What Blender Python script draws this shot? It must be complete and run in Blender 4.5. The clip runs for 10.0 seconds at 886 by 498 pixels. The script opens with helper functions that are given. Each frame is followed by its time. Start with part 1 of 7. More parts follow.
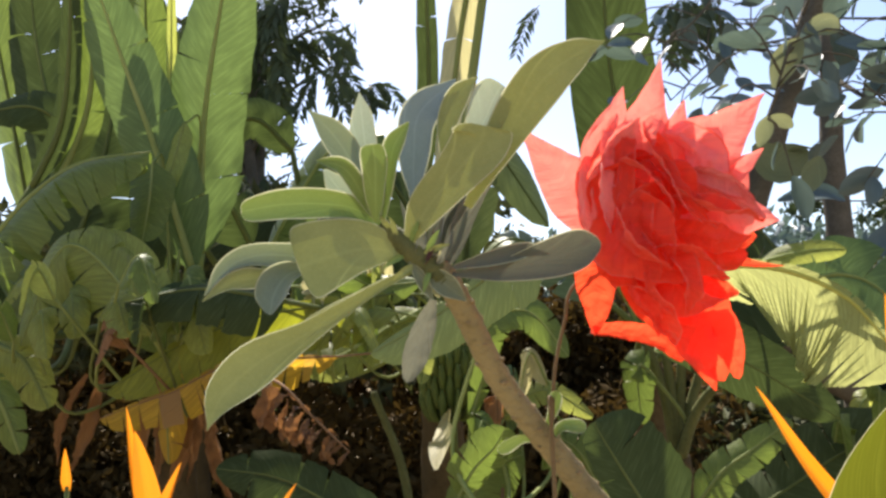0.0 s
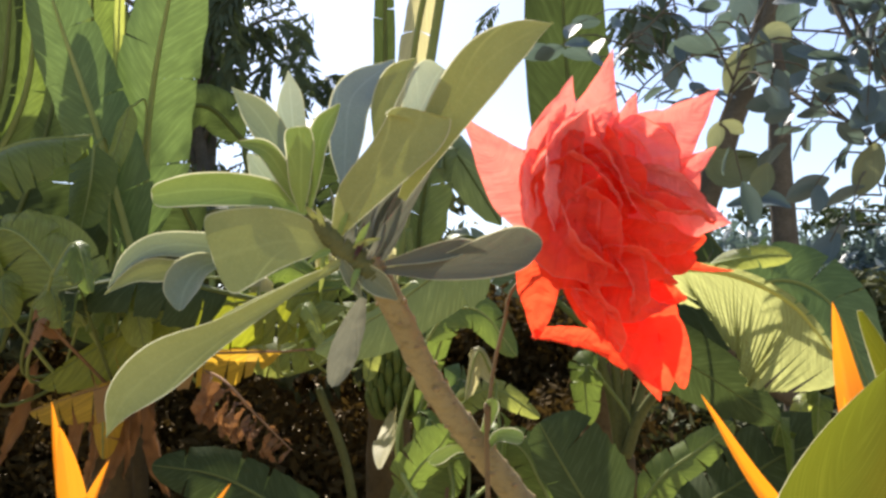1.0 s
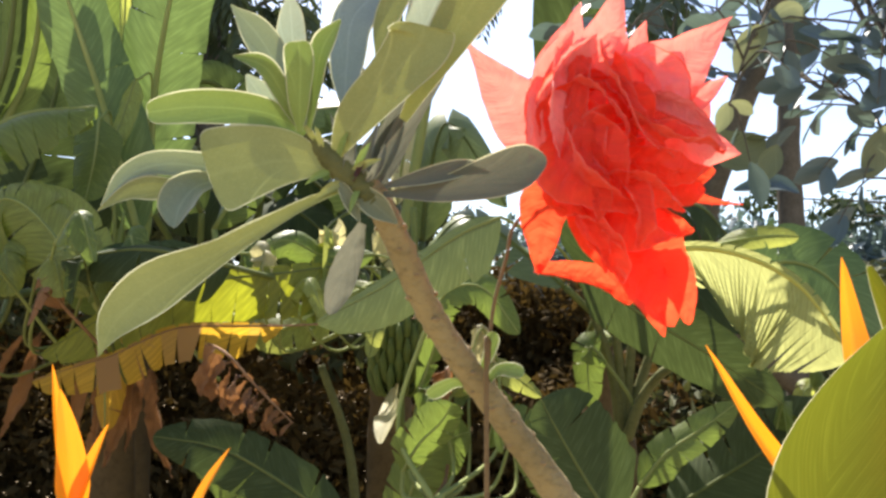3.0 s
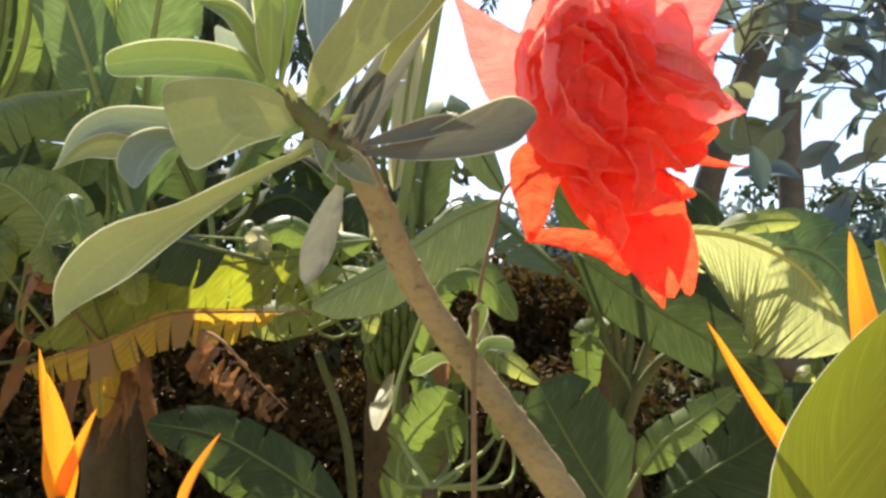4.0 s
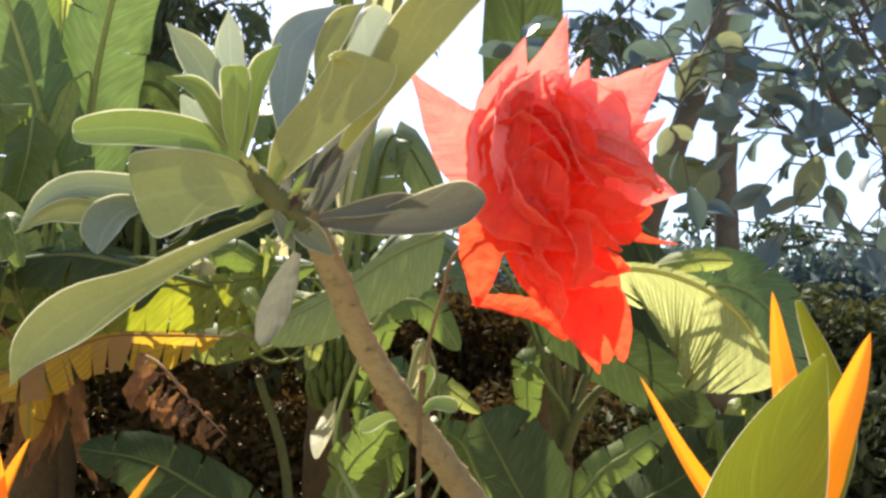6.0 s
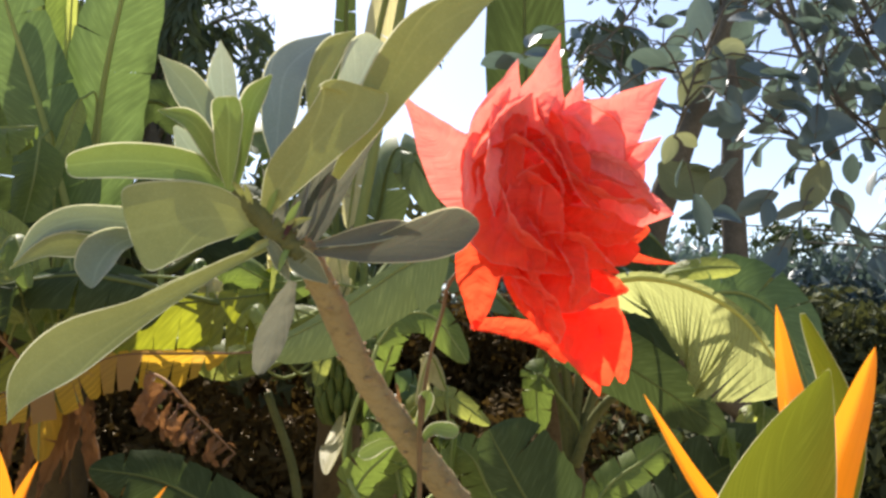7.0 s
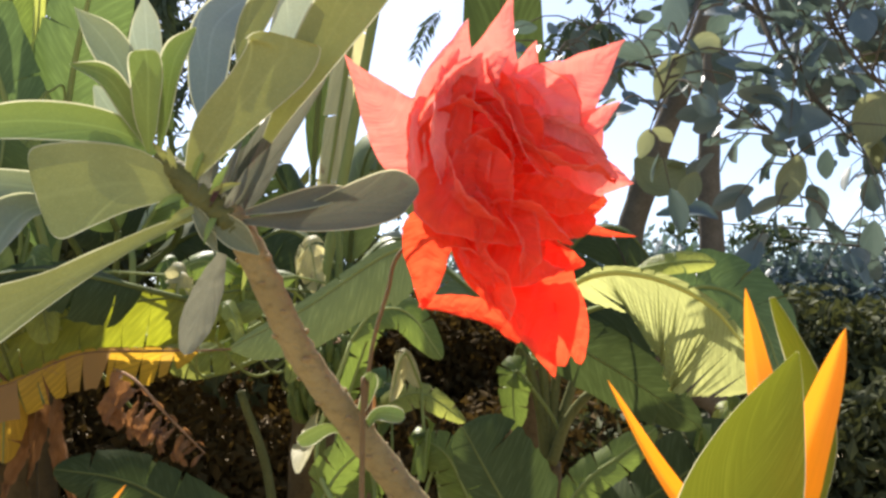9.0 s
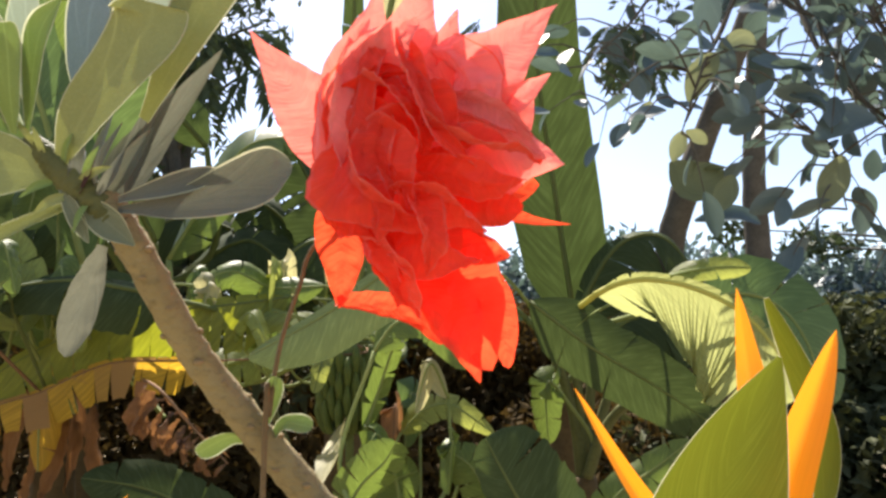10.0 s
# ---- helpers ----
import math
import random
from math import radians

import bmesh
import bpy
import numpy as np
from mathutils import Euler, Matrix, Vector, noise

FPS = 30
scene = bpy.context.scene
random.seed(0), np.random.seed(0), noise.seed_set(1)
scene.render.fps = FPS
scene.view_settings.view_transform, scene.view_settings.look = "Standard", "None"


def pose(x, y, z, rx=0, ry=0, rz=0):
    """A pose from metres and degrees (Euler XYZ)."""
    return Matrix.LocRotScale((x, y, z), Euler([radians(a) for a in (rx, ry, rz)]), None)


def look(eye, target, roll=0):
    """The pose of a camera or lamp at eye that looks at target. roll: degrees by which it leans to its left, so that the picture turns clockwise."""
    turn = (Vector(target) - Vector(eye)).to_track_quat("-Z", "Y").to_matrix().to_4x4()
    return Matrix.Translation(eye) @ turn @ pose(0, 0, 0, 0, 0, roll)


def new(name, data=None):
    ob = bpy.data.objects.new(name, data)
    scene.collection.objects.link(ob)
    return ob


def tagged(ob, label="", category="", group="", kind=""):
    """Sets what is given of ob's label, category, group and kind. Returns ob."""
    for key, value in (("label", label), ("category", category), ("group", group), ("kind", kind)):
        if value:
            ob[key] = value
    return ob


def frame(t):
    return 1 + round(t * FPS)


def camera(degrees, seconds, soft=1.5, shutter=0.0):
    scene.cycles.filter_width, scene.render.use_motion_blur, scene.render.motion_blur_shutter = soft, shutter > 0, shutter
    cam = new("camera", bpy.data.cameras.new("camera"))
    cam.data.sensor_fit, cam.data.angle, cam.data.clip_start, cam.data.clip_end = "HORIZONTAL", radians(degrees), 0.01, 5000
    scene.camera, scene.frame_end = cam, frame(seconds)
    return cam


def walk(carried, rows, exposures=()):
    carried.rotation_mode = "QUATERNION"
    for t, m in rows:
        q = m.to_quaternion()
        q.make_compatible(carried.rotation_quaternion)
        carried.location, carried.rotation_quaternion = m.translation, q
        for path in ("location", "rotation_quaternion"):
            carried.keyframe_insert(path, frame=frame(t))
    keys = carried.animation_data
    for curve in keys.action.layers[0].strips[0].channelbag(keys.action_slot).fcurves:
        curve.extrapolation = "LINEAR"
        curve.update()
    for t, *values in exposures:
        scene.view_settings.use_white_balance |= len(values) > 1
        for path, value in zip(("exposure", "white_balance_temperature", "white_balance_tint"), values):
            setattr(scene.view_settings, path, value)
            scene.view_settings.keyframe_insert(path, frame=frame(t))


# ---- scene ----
cam = camera(60, 10.0, soft=2.8)
PATH = [
    (0.0, (-0.0265, -0.0298, 1.3241), (-0.1511, 0.9540, 1.4534), -1.93),
    (0.5, (-0.0280, -0.0205, 1.3275), (-0.1313, 0.9660, 1.4542), -1.37),
    (1.0, (-0.0183, 0.0039, 1.3276), (-0.0841, 0.9941, 1.4507), -0.80),
    (1.5, (0.0060, 0.0016, 1.3129), (-0.0419, 0.9929, 1.4354), -1.11),
    (2.0, (-0.0013, 0.0116, 1.3166), (-0.0364, 1.0044, 1.4309), -1.64),
    (2.5, (-0.0207, 0.0228, 1.3157), (-0.0447, 1.0168, 1.4227), -1.50),
    (2.7, (-0.0162, 0.0173, 1.3009), (-0.0576, 1.0104, 1.4105), -0.75),
    (3.8, (-0.0232, 0.0361, 1.2903), (-0.1262, 1.0261, 1.3869), 0.07),
    (4.0, (-0.0117, 0.0469, 1.2865), (-0.0834, 1.0398, 1.3807), 0.17),
    (4.5, (-0.0103, 0.0167, 1.3044), (-0.0011, 1.0114, 1.4069), -0.41),
    (5.0, (-0.0142, 0.0097, 1.3146), (0.0944, 0.9974, 1.4270), 1.07),
    (5.5, (-0.0317, 0.0083, 1.3195), (0.0232, 1.0006, 1.4308), 0.89),
    (6.0, (-0.0140, 0.0225, 1.3084), (-0.0145, 1.0150, 1.4305), 1.36),
    (6.2, (-0.0060, 0.0238, 1.3084), (-0.0251, 1.0163, 1.4284), 1.42),
    (7.3, (-0.0101, 0.0218, 1.3187), (-0.0165, 1.0117, 1.4603), -0.01),
    (7.5, (-0.0121, 0.0194, 1.3164), (-0.0153, 1.0089, 1.4605), -0.02),
    (8.0, (-0.0108, 0.0300, 1.3089), (-0.0001, 1.0207, 1.4449), 0.02),
    (8.5, (-0.0023, 0.0455, 1.3131), (0.0092, 1.0357, 1.4519), 0.99),
    (9.0, (0.0109, 0.0519, 1.3059), (0.0243, 1.0426, 1.4408), 0.03),
    (9.5, (0.0375, 0.0581, 1.3087), (0.0444, 1.0478, 1.4512), -0.13),
    (10.0, (0.0758, 0.0934, 1.3019), (0.0258, 1.0809, 1.4512), 0.10),
]
walk(cam, [(t, look(eye, target, roll)) for t, eye, target, roll in PATH],
     exposures=[(0, 1.37, 6500, 15), (0.5, 1.44, 6500, 15), (1, 1.44, 6500, 15), (1.5, 1.63, 6500, 15), (2.5, 1.69, 6500, 15), (3.8, 1.71, 6500, 15), (4.5, 1.57, 6500, 15), (5, 1.36, 6500, 15), (5.5, 1.49, 6500, 15), (6, 1.69, 6500, 15), (6.2, 1.69, 6500, 15), (7.3, 1.40, 6500, 15), (8, 1.64, 6500, 15), (8.5, 1.66, 6500, 15), (9, 1.54, 6500, 15), (10, 1.50, 6500, 15)])

# ---- light ----
SUN_ELEVATION, SUN_TURN = radians(54), radians(-24)     # turn: from north (+y) towards east (+x)
world = bpy.data.worlds.new("sky")
scene.world = world
world.use_nodes = True
sky = world.node_tree.nodes.new("ShaderNodeTexSky")
sky.sky_type, sky.sun_disc = "NISHITA", False
sky.sun_elevation, sky.sun_rotation = SUN_ELEVATION, SUN_TURN
sky.air_density, sky.dust_density, sky.ozone_density = 1.0, 1.1, 0.6
world.node_tree.nodes["Background"].inputs["Strength"].default_value = 0.090
world.node_tree.links.new(sky.outputs[0], world.node_tree.nodes["Background"].inputs["Color"])
sun = new("sun", bpy.data.lights.new("sun", "SUN"))
sun.data.energy, sun.data.angle, sun.data.color = 5.0, radians(0.6), (1.0, 0.94, 0.83)
sun_way = Vector((math.sin(SUN_TURN) * math.cos(SUN_ELEVATION), math.cos(SUN_TURN) * math.cos(SUN_ELEVATION), math.sin(SUN_ELEVATION)))
sun.matrix_world = look(sun_way * 20, (0, 0, 0))

# ---- materials ----
def mix_rgb(nt, fac, a, b):
    n = nt.nodes.new("ShaderNodeMix")
    n.data_type = "RGBA"
    for socket, value in ((n.inputs[0], fac), (n.inputs[6], a), (n.inputs[7], b)):
        if isinstance(value, (int, float)):
            socket.default_value = value
        elif isinstance(value, tuple):
            socket.default_value = (*value, 1)
        else:
            nt.links.new(value, socket)
    return n.outputs[2]


def node(nt, kind, **values):
    n = nt.nodes.new(kind)
    for key, value in values.items():
        n.inputs[key.replace("_", " ")].default_value = value
    return n


def ramp(nt, source, low, high):
    n = nt.nodes.new("ShaderNodeMapRange")
    n.inputs["From Min"].default_value, n.inputs["From Max"].default_value = low, high
    nt.links.new(source, n.inputs["Value"])
    return n.outputs[0]


def leafy(name, dark, light, through_colour, glow=0.4, rough=0.45, veins=30.0, vein_depth=0.3, spots=None, spot_amount=0.0, grain=60.0, sheen=0.0, skew=0.35, streak=0.6, spec=0.45, island=None, midline=0.0, fuzz=0.15):
    """A leaf, petal or bract: diffuse with gloss on top, light through it, veins across by the uv, blotches in object space."""
    mat = bpy.data.materials.new(name)
    mat.use_nodes = True
    nt = mat.node_tree
    bsdf = nt.nodes["Principled BSDF"]
    out = nt.nodes["Material Output"]
    geo = nt.nodes.new("ShaderNodeTexCoord")
    uv = nt.nodes.new("ShaderNodeSeparateXYZ")
    nt.links.new(geo.outputs["UV"], uv.inputs[0])
    bent = nt.nodes.new("ShaderNodeMath"); bent.operation = "ABSOLUTE"
    nt.links.new(uv.outputs[1], bent.inputs[0])
    along = nt.nodes.new("ShaderNodeMath"); along.operation = "MULTIPLY_ADD"
    nt.links.new(bent.outputs[0], along.inputs[0]); along.inputs[1].default_value = -skew
    nt.links.new(uv.outputs[0], along.inputs[2])
    pair = nt.nodes.new("ShaderNodeCombineXYZ")
    nt.links.new(along.outputs[0], pair.inputs[0])
    across = nt.nodes.new("ShaderNodeMath"); across.operation = "MULTIPLY"; across.inputs[1].default_value = 0.03
    nt.links.new(uv.outputs[1], across.inputs[0])
    nt.links.new(across.outputs[0], pair.inputs[1])
    vein = node(nt, "ShaderNodeTexNoise", Scale=veins, Detail=3.0, Roughness=0.6)
    nt.links.new(pair.outputs[0], vein.inputs["Vector"])
    blot = node(nt, "ShaderNodeTexNoise", Scale=grain * 0.12, Detail=5.0, Roughness=0.65)
    nt.links.new(geo.outputs["Object"], blot.inputs["Vector"])
    fine = node(nt, "ShaderNodeTexNoise", Scale=grain * 4, Detail=4.0, Roughness=0.7)
    nt.links.new(geo.outputs["Object"], fine.inputs["Vector"])
    info = nt.nodes.new("ShaderNodeObjectInfo")
    base = mix_rgb(nt, ramp(nt, blot.outputs[0], 0.3, 0.7), dark, light)
    base = mix_rgb(nt, ramp(nt, vein.outputs[0], 0.50 if veins >= 30 else 0.62, 0.75), base, tuple(min(1, c * 1.28 + 0.01) for c in light))
    if midline:
        line = nt.nodes.new("ShaderNodeMath"); line.operation = "MULTIPLY"; line.inputs[1].default_value = midline
        nt.links.new(ramp(nt, bent.outputs[0], 0.075, 0.015), line.inputs[0])
        base = mix_rgb(nt, line.outputs[0], base, tuple(min(1, c * 1.7 + 0.05) for c in light))
        down = nt.nodes.new("ShaderNodeMath"); down.operation = "MULTIPLY"; down.inputs[1].default_value = 0.45
        nt.links.new(ramp(nt, fine.outputs[0], 0.5, 0.75), down.inputs[0])
        base = mix_rgb(nt, down.outputs[0], base, tuple(min(1, c * 1.35 + 0.02) for c in light))
    tint = nt.nodes.new("ShaderNodeHueSaturation")
    nt.links.new(base, tint.inputs["Color"])
    scale = nt.nodes.new("ShaderNodeMapRange")
    nt.links.new(info.outputs["Random"], scale.inputs["Value"])
    scale.inputs["To Min"].default_value, scale.inputs["To Max"].default_value = 0.85, 1.15
    nt.links.new(scale.outputs[0], tint.inputs["Value"])
    base = tint.outputs[0]
    glowing = mix_rgb(nt, ramp(nt, vein.outputs[0], 0.36, 0.64), tuple(c * streak for c in through_colour), through_colour)
    if island:
        piece = nt.nodes.new("ShaderNodeNewGeometry").outputs["Random Per Island"]
        base = mix_rgb(nt, ramp(nt, piece, 0.72, 0.88), base, island)
        glowing = mix_rgb(nt, ramp(nt, piece, 0.72, 0.88), glowing, tuple(min(1, c * 1.6) for c in island))
    if spots:
        wear = node(nt, "ShaderNodeTexNoise", Scale=grain * 0.25, Detail=6.0, Roughness=0.75)
        nt.links.new(geo.outputs["Object"], wear.inputs["Vector"])
        where = ramp(nt, wear.outputs[0], 0.66 - spot_amount, 0.72 - spot_amount * 0.6)
        base = mix_rgb(nt, where, base, spots)
        glowing = mix_rgb(nt, where, glowing, tuple(c * 0.9 for c in spots))
    nt.links.new(base, bsdf.inputs["Base Color"])
    bsdf.inputs["Roughness"].default_value = rough
    bsdf.inputs["Specular IOR Level"].default_value = spec
    bsdf.inputs["Sheen Weight"].default_value = sheen
    bump = node(nt, "ShaderNodeBump", Strength=vein_depth, Distance=0.004)
    nt.links.new(vein.outputs[0], bump.inputs["Height"])
    bump2 = node(nt, "ShaderNodeBump", Strength=fuzz, Distance=0.0006)
    nt.links.new(fine.outputs[0], bump2.inputs["Height"])
    nt.links.new(bump.outputs[0], bump2.inputs["Normal"])
    nt.links.new(bump2.outputs[0], bsdf.inputs["Normal"])
    tr = nt.nodes.new("ShaderNodeBsdfTranslucent")
    nt.links.new(glowing, tr.inputs["Color"])
    nt.links.new(bump2.outputs[0], tr.inputs["Normal"])
    mix = nt.nodes.new("ShaderNodeMixShader")
    mix.inputs[0].default_value = glow
    nt.links.new(bsdf.outputs[0], mix.inputs[1])
    nt.links.new(tr.outputs[0], mix.inputs[2])
    nt.links.new(mix.outputs[0], out.inputs["Surface"])
    return mat


def solid(name, dark, light, rough=0.8, grain=40.0, relief=0.4, ring=0.0):
    """Bark, soil, stems: two tones by noise at two scales, with bump; ring: bands up the stem."""
    mat = bpy.data.materials.new(name)
    mat.use_nodes = True
    nt = mat.node_tree
    bsdf = nt.nodes["Principled BSDF"]
    geo = nt.nodes.new("ShaderNodeTexCoord")
    big = node(nt, "ShaderNodeTexNoise", Scale=grain * 0.2, Detail=5.0, Roughness=0.65)
    fine = node(nt, "ShaderNodeTexNoise", Scale=grain * 2.5, Detail=5.0, Roughness=0.7)
    stretch = nt.nodes.new("ShaderNodeMapping")
    stretch.inputs["Scale"].default_value = (1, 1, 1 + ring)
    nt.links.new(geo.outputs["Object"], stretch.inputs["Vector"])
    for n in (big, fine):
        nt.links.new(stretch.outputs[0], n.inputs["Vector"])
    colour = mix_rgb(nt, ramp(nt, big.outputs[0], 0.3, 0.7), dark, light)
    colour = mix_rgb(nt, ramp(nt, fine.outputs[0], 0.48, 0.85), colour, tuple(c * 0.62 for c in dark))
    nt.links.new(colour, bsdf.inputs["Base Color"])
    bsdf.inputs["Roughness"].default_value = rough
    bsdf.inputs["Specular IOR Level"].default_value = 0.5 if rough < 0.5 else 0.15 if rough < 0.9 else 0.0
    bump = node(nt, "ShaderNodeBump", Strength=relief, Distance=0.004)
    nt.links.new(fine.outputs[0], bump.inputs["Height"])
    nt.links.new(bump.outputs[0], bsdf.inputs["Normal"])
    return mat


ROSE_LEAF = leafy("velvet_leaf", (0.200, 0.224, 0.074), (0.265, 0.288, 0.100), (0.24, 0.25, 0.05), glow=0.10, rough=0.60, spec=0.3, veins=9, vein_depth=0.10, grain=240, sheen=0.12, skew=0.5, streak=0.9, midline=0.10, fuzz=0.5)
# Glaucous upper faces, with the sky they reflect painted in as bluer green.
ROSE_TOP = leafy("sky_toned_leaf", (0.135, 0.180, 0.120), (0.190, 0.235, 0.160), (0.19, 0.23, 0.09), glow=0.20, rough=0.48, veins=9, vein_depth=0.08, grain=240, sheen=0.5, skew=0.5, streak=0.9, midline=0.32, fuzz=0.5)
ROSE_YOUNG = leafy("young_leaf", (0.155, 0.225, 0.050), (0.200, 0.275, 0.068), (0.16, 0.23, 0.045), glow=0.14, rough=0.55, spec=0.3, veins=9, vein_depth=0.10, grain=240, sheen=0.12, skew=0.5, streak=0.9, midline=0.32, fuzz=0.5)
ROSE_GREY = leafy("ageing_leaf", (0.062, 0.071, 0.046), (0.092, 0.102, 0.068), (0.15, 0.15, 0.09), glow=0.20, rough=0.55, veins=9, vein_depth=0.15, grain=240, sheen=0.35, skew=0.5, streak=0.85, spots=(0.09, 0.07, 0.05), spot_amount=0.05, midline=0.10, fuzz=0.5)
ROSE_LIMP = leafy("limp_grey_leaf", (0.076, 0.084, 0.060), (0.135, 0.142, 0.104), (0.15, 0.15, 0.10), glow=0.35, rough=0.6, veins=9, vein_depth=0.3, grain=240, sheen=0.3, skew=0.5, streak=0.8, spots=(0.14, 0.11, 0.08), spot_amount=0.05, midline=0.10, fuzz=0.5)
# Silvery copy for the top leaves: the glare over them is in the colour.
ROSE_PALE = leafy("veil_pale_leaf", (0.30, 0.35, 0.27), (0.38, 0.43, 0.34), (0.32, 0.37, 0.22), glow=0.25, rough=0.5, veins=9, vein_depth=0.08, grain=240, sheen=0.5, skew=0.5, streak=0.9, midline=0.3, fuzz=0.5)
# Blue put into the colour for a shaded leaf that mirrors the sky.
ROSE_BLUE = leafy("skylit_shade_leaf", (0.085, 0.125, 0.150), (0.120, 0.165, 0.190), (0.12, 0.16, 0.14), glow=0.15, rough=0.5, veins=9, vein_depth=0.08, grain=240, sheen=0.4, skew=0.5, streak=0.9, midline=0.2, fuzz=0.5)
# Dimmer rose leaf green: the shade under the shoot tip is painted in.
ROSE_DIM = leafy("shade_toned_rose_leaf", (0.105, 0.125, 0.065), (0.145, 0.165, 0.090), (0.12, 0.14, 0.05), glow=0.15, rough=0.55, veins=9, vein_depth=0.1, grain=240, sheen=0.3, skew=0.5, streak=0.9, midline=0.2, fuzz=0.5)
# Margin strip paler than the blade: backlight on the edge put into its colour.
ROSE_RIM = leafy("backlit_leaf_rim", (0.36, 0.38, 0.23), (0.44, 0.46, 0.29), (0.52, 0.52, 0.32), glow=0.42, rough=0.6, veins=5, vein_depth=0.0, sheen=0.6)
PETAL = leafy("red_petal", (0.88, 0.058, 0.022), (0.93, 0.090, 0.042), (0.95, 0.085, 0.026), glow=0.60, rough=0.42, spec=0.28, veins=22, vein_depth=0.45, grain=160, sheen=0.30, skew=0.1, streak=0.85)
# Paler copy of the red petal: sky sheen and veil painted as pink.
PETAL_SKYLIT = leafy("skylit_petal", (0.85, 0.185, 0.165), (0.91, 0.300, 0.275), (0.95, 0.200, 0.145), glow=0.50, rough=0.40, spec=0.35, veins=22, vein_depth=0.45, grain=160, sheen=0.7, skew=0.1, streak=0.85)
BRACT = leafy("orange_bract", (0.78, 0.235, 0.010), (0.87, 0.30, 0.016), (0.95, 0.33, 0.014), glow=0.48, rough=0.35, veins=3, vein_depth=0.05, grain=60, skew=4.0, streak=0.8)
HELI_LEAF = leafy("heliconia_leaf", (0.098, 0.122, 0.008), (0.138, 0.162, 0.012), (0.17, 0.19, 0.010), glow=0.26, rough=0.58, spec=0.22, veins=70, vein_depth=0.12, grain=30, skew=0.6, streak=0.82)
BANANA = leafy("banana_leaf", (0.098, 0.135, 0.024), (0.140, 0.180, 0.034), (0.20, 0.28, 0.045), glow=0.36, rough=0.45, spec=0.35, veins=70, vein_depth=0.4, grain=14, skew=0.12, spots=(0.25, 0.16, 0.06), spot_amount=-0.04)
# Copy of the banana leaf for backlit uprights; that light is in its colours.
BANANA_BACKLIT = leafy("backlit_banana_leaf", (0.072, 0.118, 0.034), (0.105, 0.155, 0.048), (0.165, 0.25, 0.060), glow=0.32, rough=0.45, spec=0.35, veins=70, vein_depth=0.4, grain=14, skew=0.12, spots=(0.25, 0.20, 0.06), spot_amount=-0.05)
# Shaded copy of the banana leaf: greyer green stands in for shade.
BANANA_SHADE = leafy("shaded_banana_leaf", (0.108, 0.140, 0.046), (0.155, 0.190, 0.064), (0.13, 0.17, 0.04), glow=0.18, rough=0.5, spec=0.3, veins=70, vein_depth=0.4, grain=14, skew=0.12)
# Sunlight put into the colour: lighter, yellower copy of the banana leaf.
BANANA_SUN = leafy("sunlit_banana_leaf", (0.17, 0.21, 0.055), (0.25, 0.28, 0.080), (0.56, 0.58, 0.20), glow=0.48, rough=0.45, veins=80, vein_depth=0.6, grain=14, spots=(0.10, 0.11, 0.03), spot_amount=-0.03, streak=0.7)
# Lit copy of the banana leaf: bright backlight is part of its colour.
BANANA_LIT = leafy("lit_banana_leaf", (0.16, 0.20, 0.040), (0.24, 0.27, 0.060), (0.54, 0.58, 0.11), glow=0.48, rough=0.45, veins=70, vein_depth=0.5, grain=14, skew=0.12, spots=(0.32, 0.22, 0.08), spot_amount=-0.03)
# Lime tone painted for light coming through the lobes; brown spots are age.
BANANA_LIME = leafy("backlit_lime_leaf", (0.13, 0.15, 0.014), (0.20, 0.21, 0.020), (0.43, 0.46, 0.022), glow=0.45, rough=0.5, veins=60, vein_depth=0.6, grain=16, skew=0.12, spots=(0.20, 0.14, 0.04), spot_amount=0.0)
# Banana leaf darkened in its colour for leaves that stand in deep shade.
BANANA_DEEP_SHADE = leafy("deep_shade_banana_leaf", (0.032, 0.046, 0.018), (0.052, 0.070, 0.027), (0.095, 0.135, 0.032), glow=0.28, rough=0.65, spec=0.08, veins=70, vein_depth=0.4, grain=14, skew=0.12, spots=(0.12, 0.07, 0.03), spot_amount=-0.03)
BANANA_PALE = leafy("pale_banana_leaf", (0.32, 0.30, 0.13), (0.46, 0.42, 0.21), (0.68, 0.62, 0.28), glow=0.48, rough=0.5, veins=60, vein_depth=0.6, grain=16, spots=(0.30, 0.2, 0.1), spot_amount=0.03)
BANANA_YELLOW = leafy("yellowing_banana_leaf", (0.36, 0.23, 0.02), (0.50, 0.31, 0.03), (0.80, 0.46, 0.035), glow=0.58, rough=0.5, veins=40, vein_depth=0.6, grain=22, spots=(0.34, 0.16, 0.10), spot_amount=0.04, island=(0.30, 0.17, 0.06))
# Petal edge a touch paler: light along the folds painted on.
PETAL_RIM = leafy("lit_petal_rim", (0.87, 0.080, 0.040), (0.92, 0.120, 0.075), (0.94, 0.105, 0.045), glow=0.45, rough=0.42, spec=0.3, veins=22, vein_depth=0.2, grain=160, sheen=0.5)
BANANA_DRY = leafy("dry_banana_leaf", (0.19, 0.085, 0.030), (0.33, 0.165, 0.058), (0.46, 0.21, 0.07), glow=0.30, rough=0.75, veins=60, vein_depth=1.0, grain=22, spots=(0.10, 0.055, 0.035), spot_amount=0.08)
WITHERED = leafy("withered_leaf", (0.14, 0.060, 0.056), (0.24, 0.110, 0.100), (0.26, 0.10, 0.09), glow=0.25, rough=0.75, veins=60, vein_depth=1.0, grain=22, spots=(0.10, 0.055, 0.035), spot_amount=0.08)
RIB = leafy("leaf_midrib", (0.19, 0.23, 0.065), (0.29, 0.32, 0.110), (0.42, 0.46, 0.13), glow=0.2, rough=0.65, spec=0.15, veins=6, vein_depth=0.1, grain=20)
